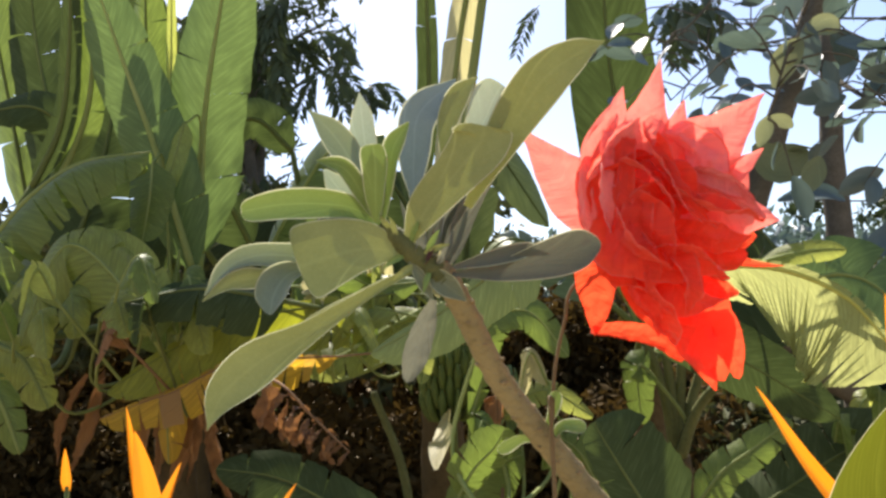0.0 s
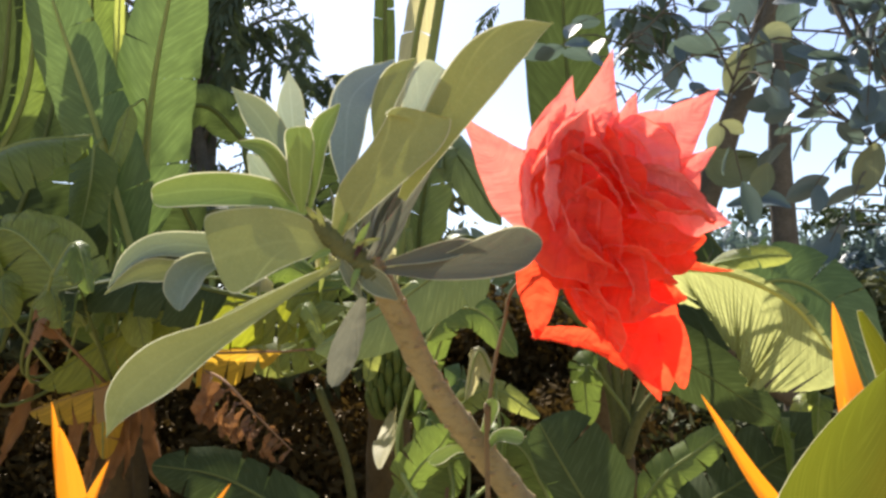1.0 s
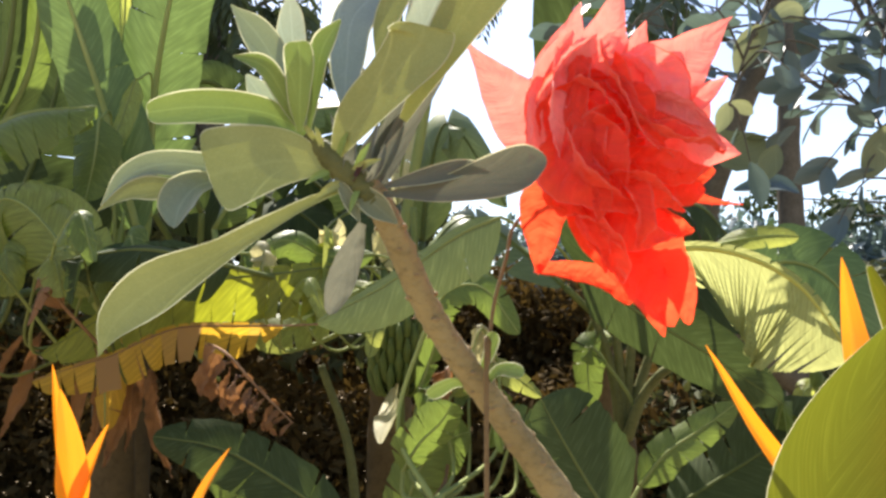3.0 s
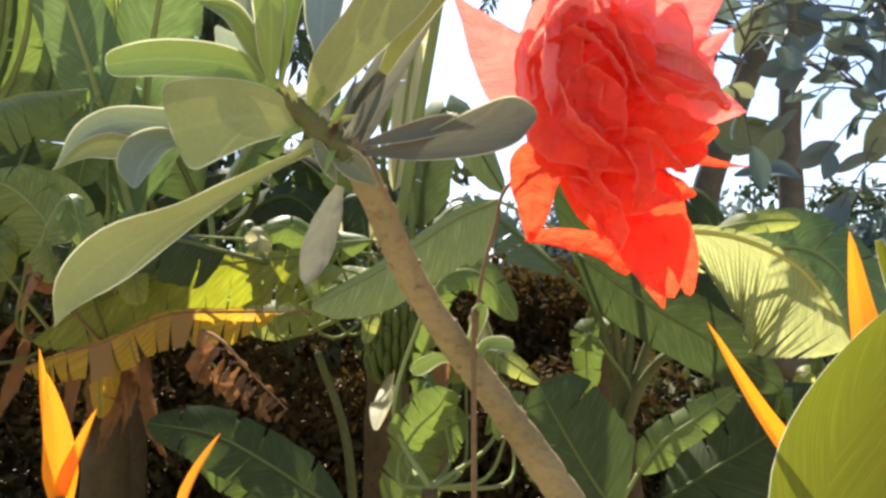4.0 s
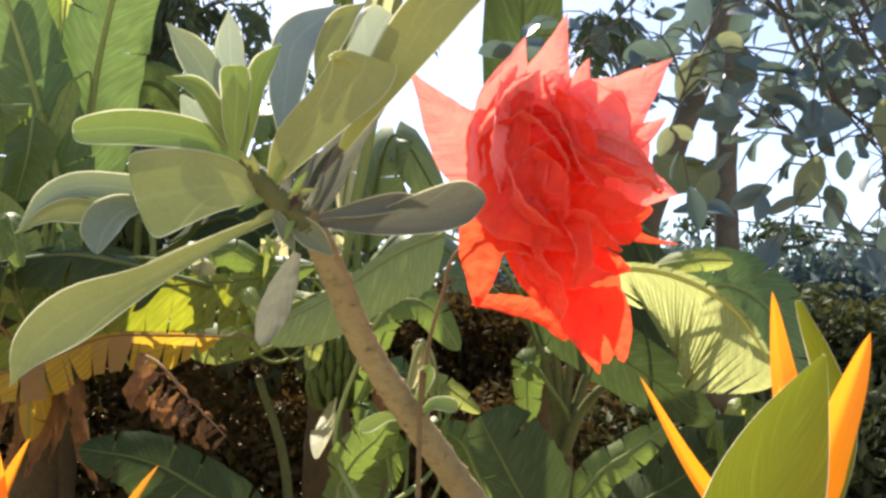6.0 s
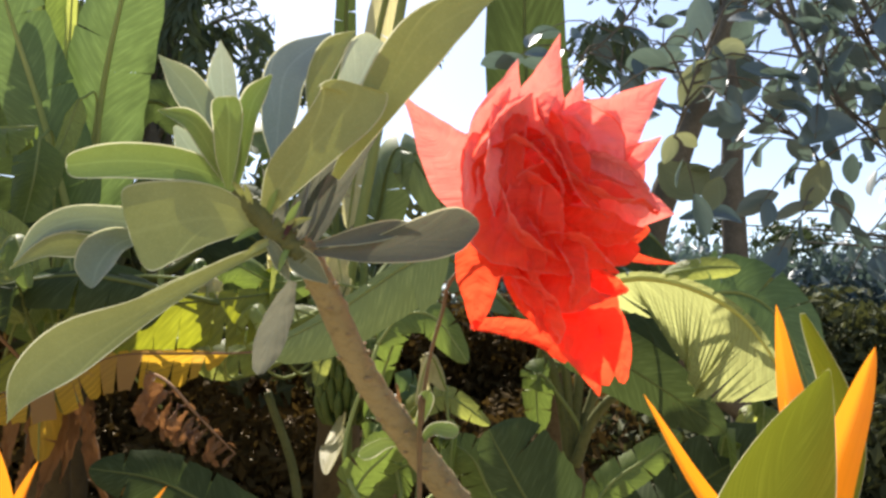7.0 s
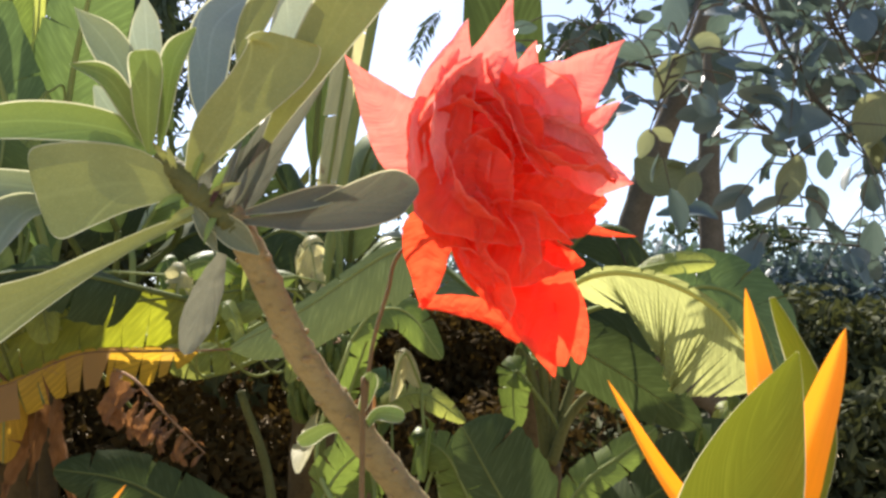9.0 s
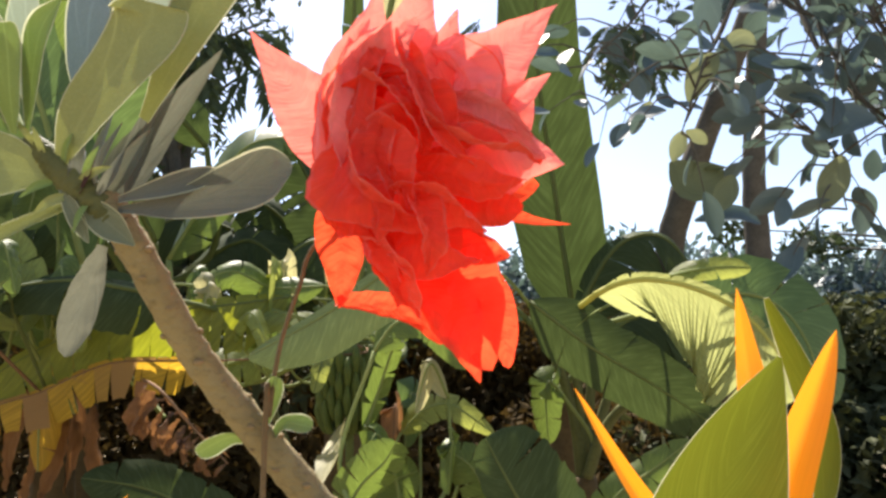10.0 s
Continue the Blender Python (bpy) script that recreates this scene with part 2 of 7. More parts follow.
# Midrib of the sunlit leaf, its brightness painted in as yellow.
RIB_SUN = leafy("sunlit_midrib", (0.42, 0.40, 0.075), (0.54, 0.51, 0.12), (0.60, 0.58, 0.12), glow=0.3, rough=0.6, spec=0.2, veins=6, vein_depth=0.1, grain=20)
# Midrib for the shaded leaves, with their dimness painted in.
RIB_DIM = leafy("shade_midrib", (0.09, 0.11, 0.030), (0.13, 0.15, 0.045), (0.15, 0.18, 0.03), glow=0.15, rough=0.65, spec=0.15, veins=6, vein_depth=0.1, grain=20)
RIB_DRY = solid("dry_midrib", (0.16, 0.085, 0.04), (0.26, 0.15, 0.075), 0.8, 30, 0.5)
TREE_LEAF = leafy("tree_leaf", (0.078, 0.115, 0.120), (0.122, 0.165, 0.172), (0.12, 0.18, 0.13), glow=0.28, rough=0.42, spec=0.5, veins=12, vein_depth=0.25, grain=40, skew=0.8)
TREE_LEAF_PALE = leafy("pale_tree_leaf", (0.15, 0.18, 0.09), (0.22, 0.24, 0.12), (0.27, 0.29, 0.13), glow=0.34, rough=0.52, veins=12, vein_depth=0.25, grain=40, skew=0.8, spots=(0.35, 0.14, 0.06), spot_amount=0.02)
SLENDER_LEAF = leafy("slender_tree_leaf", (0.040, 0.055, 0.026), (0.066, 0.086, 0.040), (0.07, 0.10, 0.03), glow=0.18, rough=0.55, spec=0.15, veins=12, vein_depth=0.2, grain=40, skew=0.8)
# Shrub green kept very dark: shade inside the foliage is in its colour.
SHADE_LEAF = leafy("shade_toned_shrub_leaf", (0.045, 0.050, 0.022), (0.070, 0.078, 0.034), (0.10, 0.11, 0.03), glow=0.2, spec=0.12, rough=0.65, veins=8, vein_depth=0.1, grain=3)
# Dry brown leaves, with the shade deep among them put into the base colour.
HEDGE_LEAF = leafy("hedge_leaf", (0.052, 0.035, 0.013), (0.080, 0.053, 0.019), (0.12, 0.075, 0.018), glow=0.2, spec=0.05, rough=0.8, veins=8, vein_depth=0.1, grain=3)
BARK = solid("grey_bark", (0.075, 0.068, 0.055), (0.130, 0.118, 0.095), 0.95, 30, 0.6)
STEM = solid("rose_stem_bark", (0.235, 0.185, 0.085), (0.34, 0.27, 0.130), 0.7, 70, 0.9, ring=0.6)
SHOOT = solid("green_shoot_bark", (0.095, 0.100, 0.036), (0.165, 0.160, 0.062), 0.65, 80, 0.5)
STALK = solid("brown_flower_stalk", (0.125, 0.080, 0.034), (0.19, 0.125, 0.056), 0.6, 60, 0.4)
SCAR = solid("leaf_scar_bark", (0.22, 0.16, 0.075), (0.30, 0.22, 0.11), 0.7, 70, 0.3)
CUT_STALK = solid("old_green_stalk", (0.085, 0.090, 0.030), (0.130, 0.135, 0.050), 0.65, 30, 0.5)
GREEN_STEM = solid("green_stalk", (0.095, 0.125, 0.035), (0.15, 0.18, 0.055), 0.65, 40, 0.3)
PSEUDO = solid("banana_stem", (0.060, 0.040, 0.016), (0.12, 0.080, 0.032), 0.7, 16, 0.6)
FRUIT = solid("green_banana_skin", (0.062, 0.085, 0.018), (0.105, 0.130, 0.030), 0.6, 40, 0.2)
# Ground is out of view; its paleness is chosen to fill shadows from below.
SOIL = solid("bounce_soil", (0.23, 0.185, 0.115), (0.33, 0.265, 0.175), 0.95, 12, 1.0)

# ---- builders ----
def part(name, bm, material, parent, label=""):
    mesh = bpy.data.meshes.new(name)
    bm.to_mesh(mesh)
    bm.free()
    for m in (material if isinstance(material, (list, tuple)) else [material]):
        mesh.materials.append(m)
    mesh.polygons.foreach_set("use_smooth", [True] * len(mesh.polygons))
    ob = new(name, mesh)
    if parent:
        ob.parent = parent
    return tagged(ob, label)


def thing(name, label, category, group="", place=(0, 0, 0), kind=""):
    ob = new(name)
    ob.location = place
    ob.empty_display_size = 0.05
    return tagged(ob, label, category, group, kind)


def spline(points, n):
    """n + 1 places along a smooth curve through the points."""
    p = [Vector(q) for q in points]
    if len(p) == 2:
        p.insert(1, (p[0] + p[1]) / 2)
    p = [p[0] * 2 - p[1]] + p + [p[-1] * 2 - p[-2]]
    spans, out = len(p) - 3, []
    for i in range(n + 1):
        x = i / n * spans
        k = min(int(x), spans - 1)
        t = x - k
        a, b, c, d = p[k:k + 4]
        out.append(0.5 * (2 * b + (c - a) * t + (2 * a - 5 * b + 4 * c - d) * t * t + (3 * b - a - 3 * c + d) * t ** 3))
    return out


def frames(path, roll):
    """Tangent, side and normal along a path; with roll 0 the blade faces south (-y)."""
    rolls = roll if isinstance(roll, tuple) else (roll, roll)
    out, before = [], None
    n = len(path) - 1
    for i in range(n + 1):
        t = (path[min(i + 1, n)] - path[max(i - 1, 0)]).normalized()
        side = t.cross(Vector((0, -1, 0)))
        if before is not None and side.length < 0.35:
            side = before - t * before.dot(t)
        if before is not None and side.dot(before) < 0:
            side = -side
        side.normalize()
        before = side
        a = radians(rolls[0] + (rolls[1] - rolls[0]) * i / n)
        turned = Matrix.Rotation(a, 3, t) @ side
        out.append((t, turned, turned.cross(t)))
    return out


SHAPES = {
    "obovate": lambda u: (0.10 + 0.9 * u ** 1.1) * (1 - u ** 8) ** 0.5 * 1.28,
    "spatula": lambda u: (0.20 + 0.80 * min(1, u / 0.78) ** 0.95) * (1 - u ** 13) ** 0.5,
    "oval": lambda u: (0.06 + math.sin(math.pi * min(1, u * 0.97 + 0.01)) ** 0.75),
    "oblong": lambda u: min(1, (u / 0.16 + 0.02) ** 0.6) * max(0, 1 - u ** 4.5) ** 0.6,
    "lance": lambda u: 0.03 + math.sin(math.pi * u ** 0.8) ** 0.9,
    "bract": lambda u: (0.55 + 0.45 * min(1, u / 0.25)) * max(0, 1 - u ** 1.6) ** 0.8 + 0.01,
    "petal": lambda u: (0.22 + 0.78 * min(1, u / 0.5) ** 0.8) * max(0, 1 - u ** 3.0) ** 0.8 + 0.01,
    "ragged": lambda u: (0.4 + 0.6 * u) * (1 - u ** 9),
}


def along(values, u):
    """A smooth value at u between evenly spaced ones."""
    x = min(0.9999, max(0.0, u)) * (len(values) - 1)
    k = int(x)
    f = x - k
    a, b, c, d = values[max(k - 1, 0)], values[k], values[k + 1], values[min(k + 2, len(values) - 1)]
    smooth = 0.5 * (2 * b + (c - a) * f + (2 * a - 5 * b + 4 * c - d) * f * f + (3 * b - a - 3 * c + d) * f ** 3)
    return max(0.0002, smooth)


def blade(name, parent, material, points, width=0.02, roll=0, shape="obovate", edges=None, cup=0.15, fold=0.0, ripple=0.0, crumple=0.0, thick=0.0, n=18, m=8, label="", rim=None, rim_size=0.0008, seed=0.0, tongues=0):
    """One leaf, petal or bract along a spine; thick: a closed body with a rim of its own; tongues: ragged end; edges: half widths along the spine, on its left and right."""
    fine = spline(points, 240)
    if edges:
        width = 2 * max(*edges[0], *edges[1])
    size = width / 2
    margin = min(0.15, rim_size / size)
    steps = [i / n for i in range(n + 1)]
    if rim:
        last = 1 - 0.5 * rim_size / sum((q - p).length for p, q in zip(fine, fine[1:]))
        steps = [last * (1 - (1 - i / (n - 1)) ** 1.35) for i in range(n)] + [1.0]
    path = [fine[min(239, int(u * 240))].lerp(fine[min(240, int(u * 240) + 1)], u * 240 - min(239, int(u * 240))) for u in steps]
    axes = frames(path, roll)
    bm = bmesh.new()
    uvs = bm.loops.layers.uv.new("UVMap")

    def put(i, j, lift):
        u, s = steps[i], 2 * j / m - 1
        if rim:
            s = math.copysign(1, s) if j in (0, m) else (1 - margin) * (2 * (j - 1) / (m - 2) - 1)
        t, side, normal = axes[i]
        half = 0 if edges else size * SHAPES[shape](u)
        if edges:
            half = (along(edges[0], u) if s < 0 else along(edges[1], u)) * max(0, 1 - u ** 30) ** 0.4
        if tongues:
            half *= 1 + 0.25 * math.sin(u * 9 + seed)
        p = path[i] + side * half * s * (1 - 0.25 * cup * s * s)
        p = p + normal * (half * (cup * s * s + fold * abs(s)) + lift * (1 - 0.6 * abs(s) ** 3))
        if tongues and u > 0.6:
            cut = math.sin(s * tongues * 3.1 + seed * 3) * 0.5 + 0.5
            p = p - t * cut * (u - 0.6) * width * 1.1
        if ripple:
            p = p + normal * (ripple * width * abs(s) * math.sin(u * 11 + s * 1.5 + seed * 7))
        if crumple:
            q = p * (4.0 / width) + Vector((seed * 13.1, seed * 5.7, 0))
            k = noise.noise(q * 0.8) * 0.9 + noise.noise(q * 2.0) * 0.5 + (0.5 - abs(noise.noise(q * 3.1))) * 0.45 + (0.5 - abs(noise.noise(q * 6.3))) * 0.2
            p = p + normal * (k * crumple * width) + side * (noise.noise(q + Vector((9, 3, 1))) * crumple * width * 0.5)
        return p

    top = [[bm.verts.new(put(i, j, thick / 2)) for j in range(m + 1)] for i in range(n + 1)]
    sheets = [(top, False)]
    if thick:
        low = [[bm.verts.new(put(i, j, -thick / 2)) for j in range(m + 1)] for i in range(n + 1)]
        sheets.append((low, True))
    for grid, flip in sheets:
        for i in range(n):
            for j in range(m):
                q = [grid[i][j], grid[i][j + 1], grid[i + 1][j + 1], grid[i + 1][j]]
                at = [(i, j), (i, j + 1), (i + 1, j + 1), (i + 1, j)]
                if flip:
                    q.reverse(), at.reverse()
                face = bm.faces.new(q)
                face.material_index = 1 if rim and (j in (0, m - 1) or i == n - 1) else 0
                for loop, (a, b) in zip(face.loops, at):
                    loop[uvs].uv = (a / n, 2 * b / m - 1)
    if thick:
        ring = [(i, 0) for i in range(n + 1)] + [(n, j) for j in range(1, m + 1)] + [(i, m) for i in range(n - 1, -1, -1)] + [(0, j) for j in range(m - 1, 0, -1)]
        for (a, b), (c, d) in zip(ring, ring[1:] + ring[:1]):
            bm.faces.new([top[a][b], top[c][d], low[c][d], low[a][b]])
    return part(name, bm, [material, rim] if rim else material, parent, label)


def tube(bm, points, radii, sides=8, n=16, knobs=0.0, seed=0.0, oval=1.0):
    """A tapering stem along a curve, added to bm."""
    path = spline(points, n)
    axes = frames(path, 0)
    rings = []
    for i, (p, (t, side, normal)) in enumerate(zip(path, axes)):
        x = i / n * (len(radii) - 1)
        k = min(int(x), len(radii) - 2)
        r = radii[k] + (radii[k + 1] - radii[k]) * (x - k)
        ring = []
        for j in range(sides):
            a = 2 * math.pi * j / sides
            rr = r * (1 + knobs * noise.noise(Vector((math.cos(a) * 2, math.sin(a) * 2, i * 0.9 + seed * 31))))
            ring.append(bm.verts.new(p + side * math.cos(a) * rr + normal * math.sin(a) * rr * oval))
        rings.append(ring)
    for a, b in zip(rings, rings[1:]):
        for j in range(sides):
            bm.faces.new([a[j], a[(j + 1) % sides], b[(j + 1) % sides], b[j]])
    bm.faces.new(rings[0][::-1]), bm.faces.new(rings[-1])


def stem(name, parent, material, points, radii, sides=10, n=20, knobs=0.0, label="", seed=0.0):
    bm = bmesh.new()
    tube(bm, points, radii, sides, n, knobs, seed)
    return part(name, bm, material, parent, label)


def banana_leaf(plant, points, width, roll=0, material=None, rib=None, tears=8, droop=0.25, gap=0.35, label="", seed=1, base=None, limp=0.0, end="oblong", rib_size=0.014, pleat=0.0, lop=1.0, sway=0.4):
    """A banana leaf: lamina on both sides of the midrib, torn into lobes that hang each its own way; base: where its stalk joins the plant."""
    rng = random.Random(seed)
    n = 48
    path = spline(points, n)
    axes = frames(path, roll)
    bm = bmesh.new()
    uvs = bm.loops.layers.uv.new("UVMap")
    m = 7
    for hand in (-1, 1):
        cuts = sorted({0, n} | {min(n - 2, max(2, round(n * (k + 1 + rng.uniform(-0.35, 0.35)) / (tears + 1)))) for k in range(tears)})
        for a, b in zip(cuts, cuts[1:]):
            steps = max(2, (b - a) * 4 if pleat else min(8, b - a))
            hang = droop * rng.uniform(0.5, 1.6) + limp * rng.uniform(0.6, 1.2)
            apart = gap * rng.uniform(0.2, 1.2) * min(1, 5 / (b - a + 1))
            short = rng.uniform(0.88, 1.02)
            rag = rng.uniform(0, 9)
            grid = []
            for i in range(steps + 1):
                x = a + (b - a) * i / steps
                mid = (a + b) / 2
                row = []
                for j in range(m + 1):
                    s = j / m
                    xs = mid + (x - mid) * (1 - apart * s ** 1.5)
                    k = min(int(xs), n - 1)
                    f = xs - k
                    p = path[k].lerp(path[k + 1], f)
                    t, side, normal = axes[k]
                    half = width / 2 * SHAPES[end](min(0.999, xs / n)) * short * (lop if hand < 0 else 1)
                    half *= 1 - 0.05 * s * abs(math.sin(i * 2.3 + rag))
                    bend = hang * s
                    q = p + (side * hand * math.cos(bend * 0.8) - normal * math.sin(bend * 0.9)) * half * s
                    q = q + t * half * s * 0.22
                    q = q + Vector((0, 0, -1)) * (limp * half * s * s * 0.5)
                    q = q + normal * (0.025 * width * s * noise.noise(q * (2.2 / width) + Vector((seed, rag, 0))))
                    q = q + normal * (pleat * width * s * (1 - 0.4 * s) * math.sin((xs - 2.5 * s) * 3.1))
                    row.append((bm.verts.new(q), (xs / n, hand * s)))
                grid.append(row)
            for i in range(steps):
                for j in range(m):
                    q = [grid[i][j], grid[i][j + 1], grid[i + 1][j + 1], grid[i + 1][j]]
                    if hand < 0:
                        q.reverse()
                    face = bm.faces.new([v for v, _ in q])
                    for loop, (_, w) in zip(face.loops, q):
                        loop[uvs].uv = w
    leaf = part("leaf", bm, material, plant, label)
    bm = bmesh.new()
    stalk = [p for p in path[::6]]
    r = rib_size
    tube(bm, stalk, (r, r * 0.7, r * 0.25), 8, 24)
    if base is not None:
        first = Vector(base)
        way = (path[0] - path[3]).normalized() * (path[0] - first).length * sway
        tube(bm, [first, path[0] + way * 0.8 + (first - path[0]) * 0.35, path[0]], (r * 1.7, r * 1.2, r), 8, 14)
    part("midrib", bm, rib, leaf)
    return leaf

# ---- ground ----
def ground_sheet():
    bm = bmesh.new()
    n, far = 60, 600.0
    rows = []
    for i in range(n + 1):
        row = []
        for j in range(n + 1):
            x, y = [math.copysign(abs(2 * k / n - 1) ** 3, 2 * k / n - 1) * far for k in (i, j)]
            row.append(bm.verts.new((x, y, (0.04 * noise.noise(Vector((x * 0.7, y * 0.7, 0))) if abs(x) + abs(y) < 16 else 0) - 0.02)))
        rows.append(row)
    for a, b in zip(rows, rows[1:]):
        for j in range(n):
            bm.faces.new([a[j], b[j], b[j + 1], a[j + 1]])
    # Unseen sheet that also serves as a reflector under the leaves.
    return tagged(part("ground", bm, SOIL, None, "unseen garden ground, made pale to bounce light upward"), category="ground", kind="structure")


ground_sheet()

# ---- the rose branch with the red flower ----
rose = thing("desert_rose", "desert rose with velvety green leaves and one double red flower", "flowering shrub", place=(0.000, 0.000, 0.000))
ROOT = (0.178, 0.633, 0.000)
stem("stem", rose, STEM, [ROOT, (0.148, 0.633, 0.5)] + [(0.1086, 0.5712, 1.0395), (0.0638, 0.5360, 1.1231), (0.0265, 0.5079, 1.1853), (-0.0080, 0.4824, 1.2364), (-0.0337, 0.4621, 1.2725), (-0.0561, 0.4419, 1.3077), (-0.0730, 0.4158, 1.3491), (-0.0838, 0.4079, 1.3688), (-0.0907, 0.4050, 1.3752)], (0.034, 0.022, 0.0140, 0.0115, 0.0098, 0.0085, 0.0078, 0.0075, 0.0073, 0.0071, 0.0045), sides=16, n=110, knobs=0.20, label="brown knobbly stem")
stem("shoot_tip", rose, SHOOT, [(-0.0796, 0.4112, 1.3601), (-0.0866, 0.4069, 1.3687), (-0.0936, 0.4049, 1.3758), (-0.1012, 0.4029, 1.3828), (-0.1090, 0.4008, 1.3903), (-0.1159, 0.3988, 1.3975)], (0.0072, 0.0078, 0.0076, 0.0070, 0.0056, 0.0028), sides=14, n=50, knobs=0.22, label="olive green tip of the stem with leaf scars", seed=0.4)
blade("leaf", rose, ROSE_LIMP, [(-0.0956, 0.4000, 1.3743), (-0.0934, 0.3980, 1.3860), (-0.0940, 0.4040, 1.4001)], 0.0060, roll=20, shape='lance', cup=0.4, n=12, m=6, seed=300.0, label="dry shrivelled narrow leaf")
blade("leaf", rose, ROSE_LIMP, [(-0.0889, 0.4020, 1.3735), (-0.0839, 0.4000, 1.3864), (-0.0797, 0.4080, 1.4064)], 0.0075, roll=-25, shape='lance', cup=0.4, n=12, m=6, seed=301.0, label="dry shrivelled narrow leaf")
blade("leaf", rose, ROSE_GREY, [(-0.0826, 0.4040, 1.3722), (-0.0746, 0.4040, 1.3873), (-0.0666, 0.4100, 1.4046)], 0.0085, roll=30, shape='lance', cup=0.4, n=12, m=6, seed=302.0, label="dry shrivelled narrow leaf")
blade("leaf", rose, WITHERED, [(-0.0913, 0.3980, 1.3717), (-0.0862, 0.3960, 1.3803), (-0.0857, 0.4000, 1.3929)], 0.0050, roll=-40, shape='lance', cup=0.4, n=12, m=6, seed=303.0, label="dry shrivelled narrow leaf")
blade("leaf", rose, ROSE_LIMP, [(-0.0851, 0.4000, 1.3715), (-0.0784, 0.3980, 1.3801), (-0.0749, 0.4020, 1.3925)], 0.0050, roll=15, shape='lance', cup=0.4, n=12, m=6, seed=304.0, label="dry shrivelled narrow leaf")


def leaf_scars(parent, points, radii, count, seed):
    """Small raised scars where leaves have dropped, in a spiral up the stem."""
    bm = bmesh.new()
    bmesh.ops.create_icosphere(bm, subdivisions=1, radius=1.0)
    mesh = bpy.data.meshes.new("leaf_scar")
    bm.to_mesh(mesh)
    bm.free()
    mesh.materials.append(SCAR)
    mesh.polygons.foreach_set("use_smooth", [True] * len(mesh.polygons))
    rng = random.Random(seed)
    path = spline(points, count)
    for i, (p, (t, side, normal)) in enumerate(zip(path, frames(path, 0))):
        r = radii[0] + (radii[1] - radii[0]) * i / count
        a = i * 2.4 + rng.uniform(-0.4, 0.4)
        out = side * math.cos(a) + normal * math.sin(a)
        ob = new("leaf_scar", mesh)
        ob.parent = parent
        size = rng.uniform(0.0011, 0.0019)
        ob.matrix_basis = Matrix.Translation(p + out * r) @ out.to_track_quat("Z", "Y").to_matrix().to_4x4() @ Matrix.Diagonal((size * 1.6, size, size * 0.8, 1))
    return parent


leaf_scars(rose, [(-0.0838, 0.4079, 1.3688), (-0.0730, 0.4158, 1.3491), (-0.0561, 0.4419, 1.3077), (-0.0337, 0.4621, 1.2725), (-0.0080, 0.4824, 1.2364), (0.0265, 0.5079, 1.1853)], (0.0073, 0.0086), 46, 5)
blade("leaf", rose, ROSE_TOP, [(-0.1255, 0.4020, 1.4046), (-0.1325, 0.4020, 1.4314), (-0.1429, 0.4000, 1.4504), (-0.1571, 0.3950, 1.4665)], edges=((0.0017, 0.0067, 0.0090, 0.0078, 0.0008), (0.0017, 0.0073, 0.0101, 0.0084, 0.0008)), cup=0.25, rim=ROSE_RIM, n=26, m=12, seed=0.4)
blade("leaf", rose, ROSE_PALE, [(-0.1238, 0.4100, 1.4155), (-0.1263, 0.4100, 1.4399), (-0.1281, 0.4080, 1.4610), (-0.1291, 0.4050, 1.4785)], edges=((0.0023, 0.0092, 0.0097, 0.0063, 0.0006), (0.0023, 0.0069, 0.0080, 0.0069, 0.0009)), cup=0.2, rim=ROSE_RIM, n=26, m=12, seed=0.7)
blade("leaf", rose, ROSE_PALE, [(-0.1278, 0.4150, 1.4045), (-0.1430, 0.4140, 1.4196), (-0.1533, 0.4120, 1.4344)], edges=((0.0017, 0.0058, 0.0064, 0.0015), (0.0017, 0.0070, 0.0075, 0.0017)), cup=0.2, rim=ROSE_RIM, n=26, m=12, seed=1.1)
blade("leaf", rose, ROSE_YOUNG, [(-0.1182, 0.3940, 1.3984), (-0.1240, 0.3860, 1.4122), (-0.1320, 0.3770, 1.4256), (-0.1465, 0.3720, 1.4299)], edges=((0.0013, 0.0040, 0.0053, 0.0043, 0.0008), (0.0013, 0.0043, 0.0059, 0.0053, 0.0011)), cup=0.3, rim=ROSE_RIM, n=26, m=12, seed=1.5)
blade("leaf", rose, ROSE_YOUNG, [(-0.1176, 0.3920, 1.3965), (-0.1160, 0.3840, 1.4117), (-0.1143, 0.3780, 1.4256), (-0.1148, 0.3740, 1.4375)], edges=((0.0016, 0.0056, 0.0075, 0.0085, 0.0080), (0.0016, 0.0053, 0.0069, 0.0080, 0.0072)), cup=0.3, rim=ROSE_RIM, n=26, m=12, seed=1.9)
blade("leaf", rose, ROSE_YOUNG, [(-0.1139, 0.3950, 1.3986), (-0.1095, 0.3880, 1.4185), (-0.1047, 0.3830, 1.4371), (-0.0953, 0.3800, 1.4505)], edges=((0.0014, 0.0038, 0.0059, 0.0065, 0.0011), (0.0014, 0.0038, 0.0049, 0.0059, 0.0016)), cup=0.3, rim=ROSE_RIM, n=26, m=12, seed=2.2)
blade("leaf", rose, ROSE_BLUE, [(-0.0982, 0.4080, 1.4119), (-0.0971, 0.4060, 1.4386), (-0.0925, 0.4020, 1.4617), (-0.0696, 0.3980, 1.4798)], edges=((0.0023, 0.0085, 0.0105, 0.0102, 0.0011), (0.0023, 0.0091, 0.0119, 0.0119, 0.0017)), cup=0.15, rim=ROSE_RIM, n=26, m=12, seed=2.6)
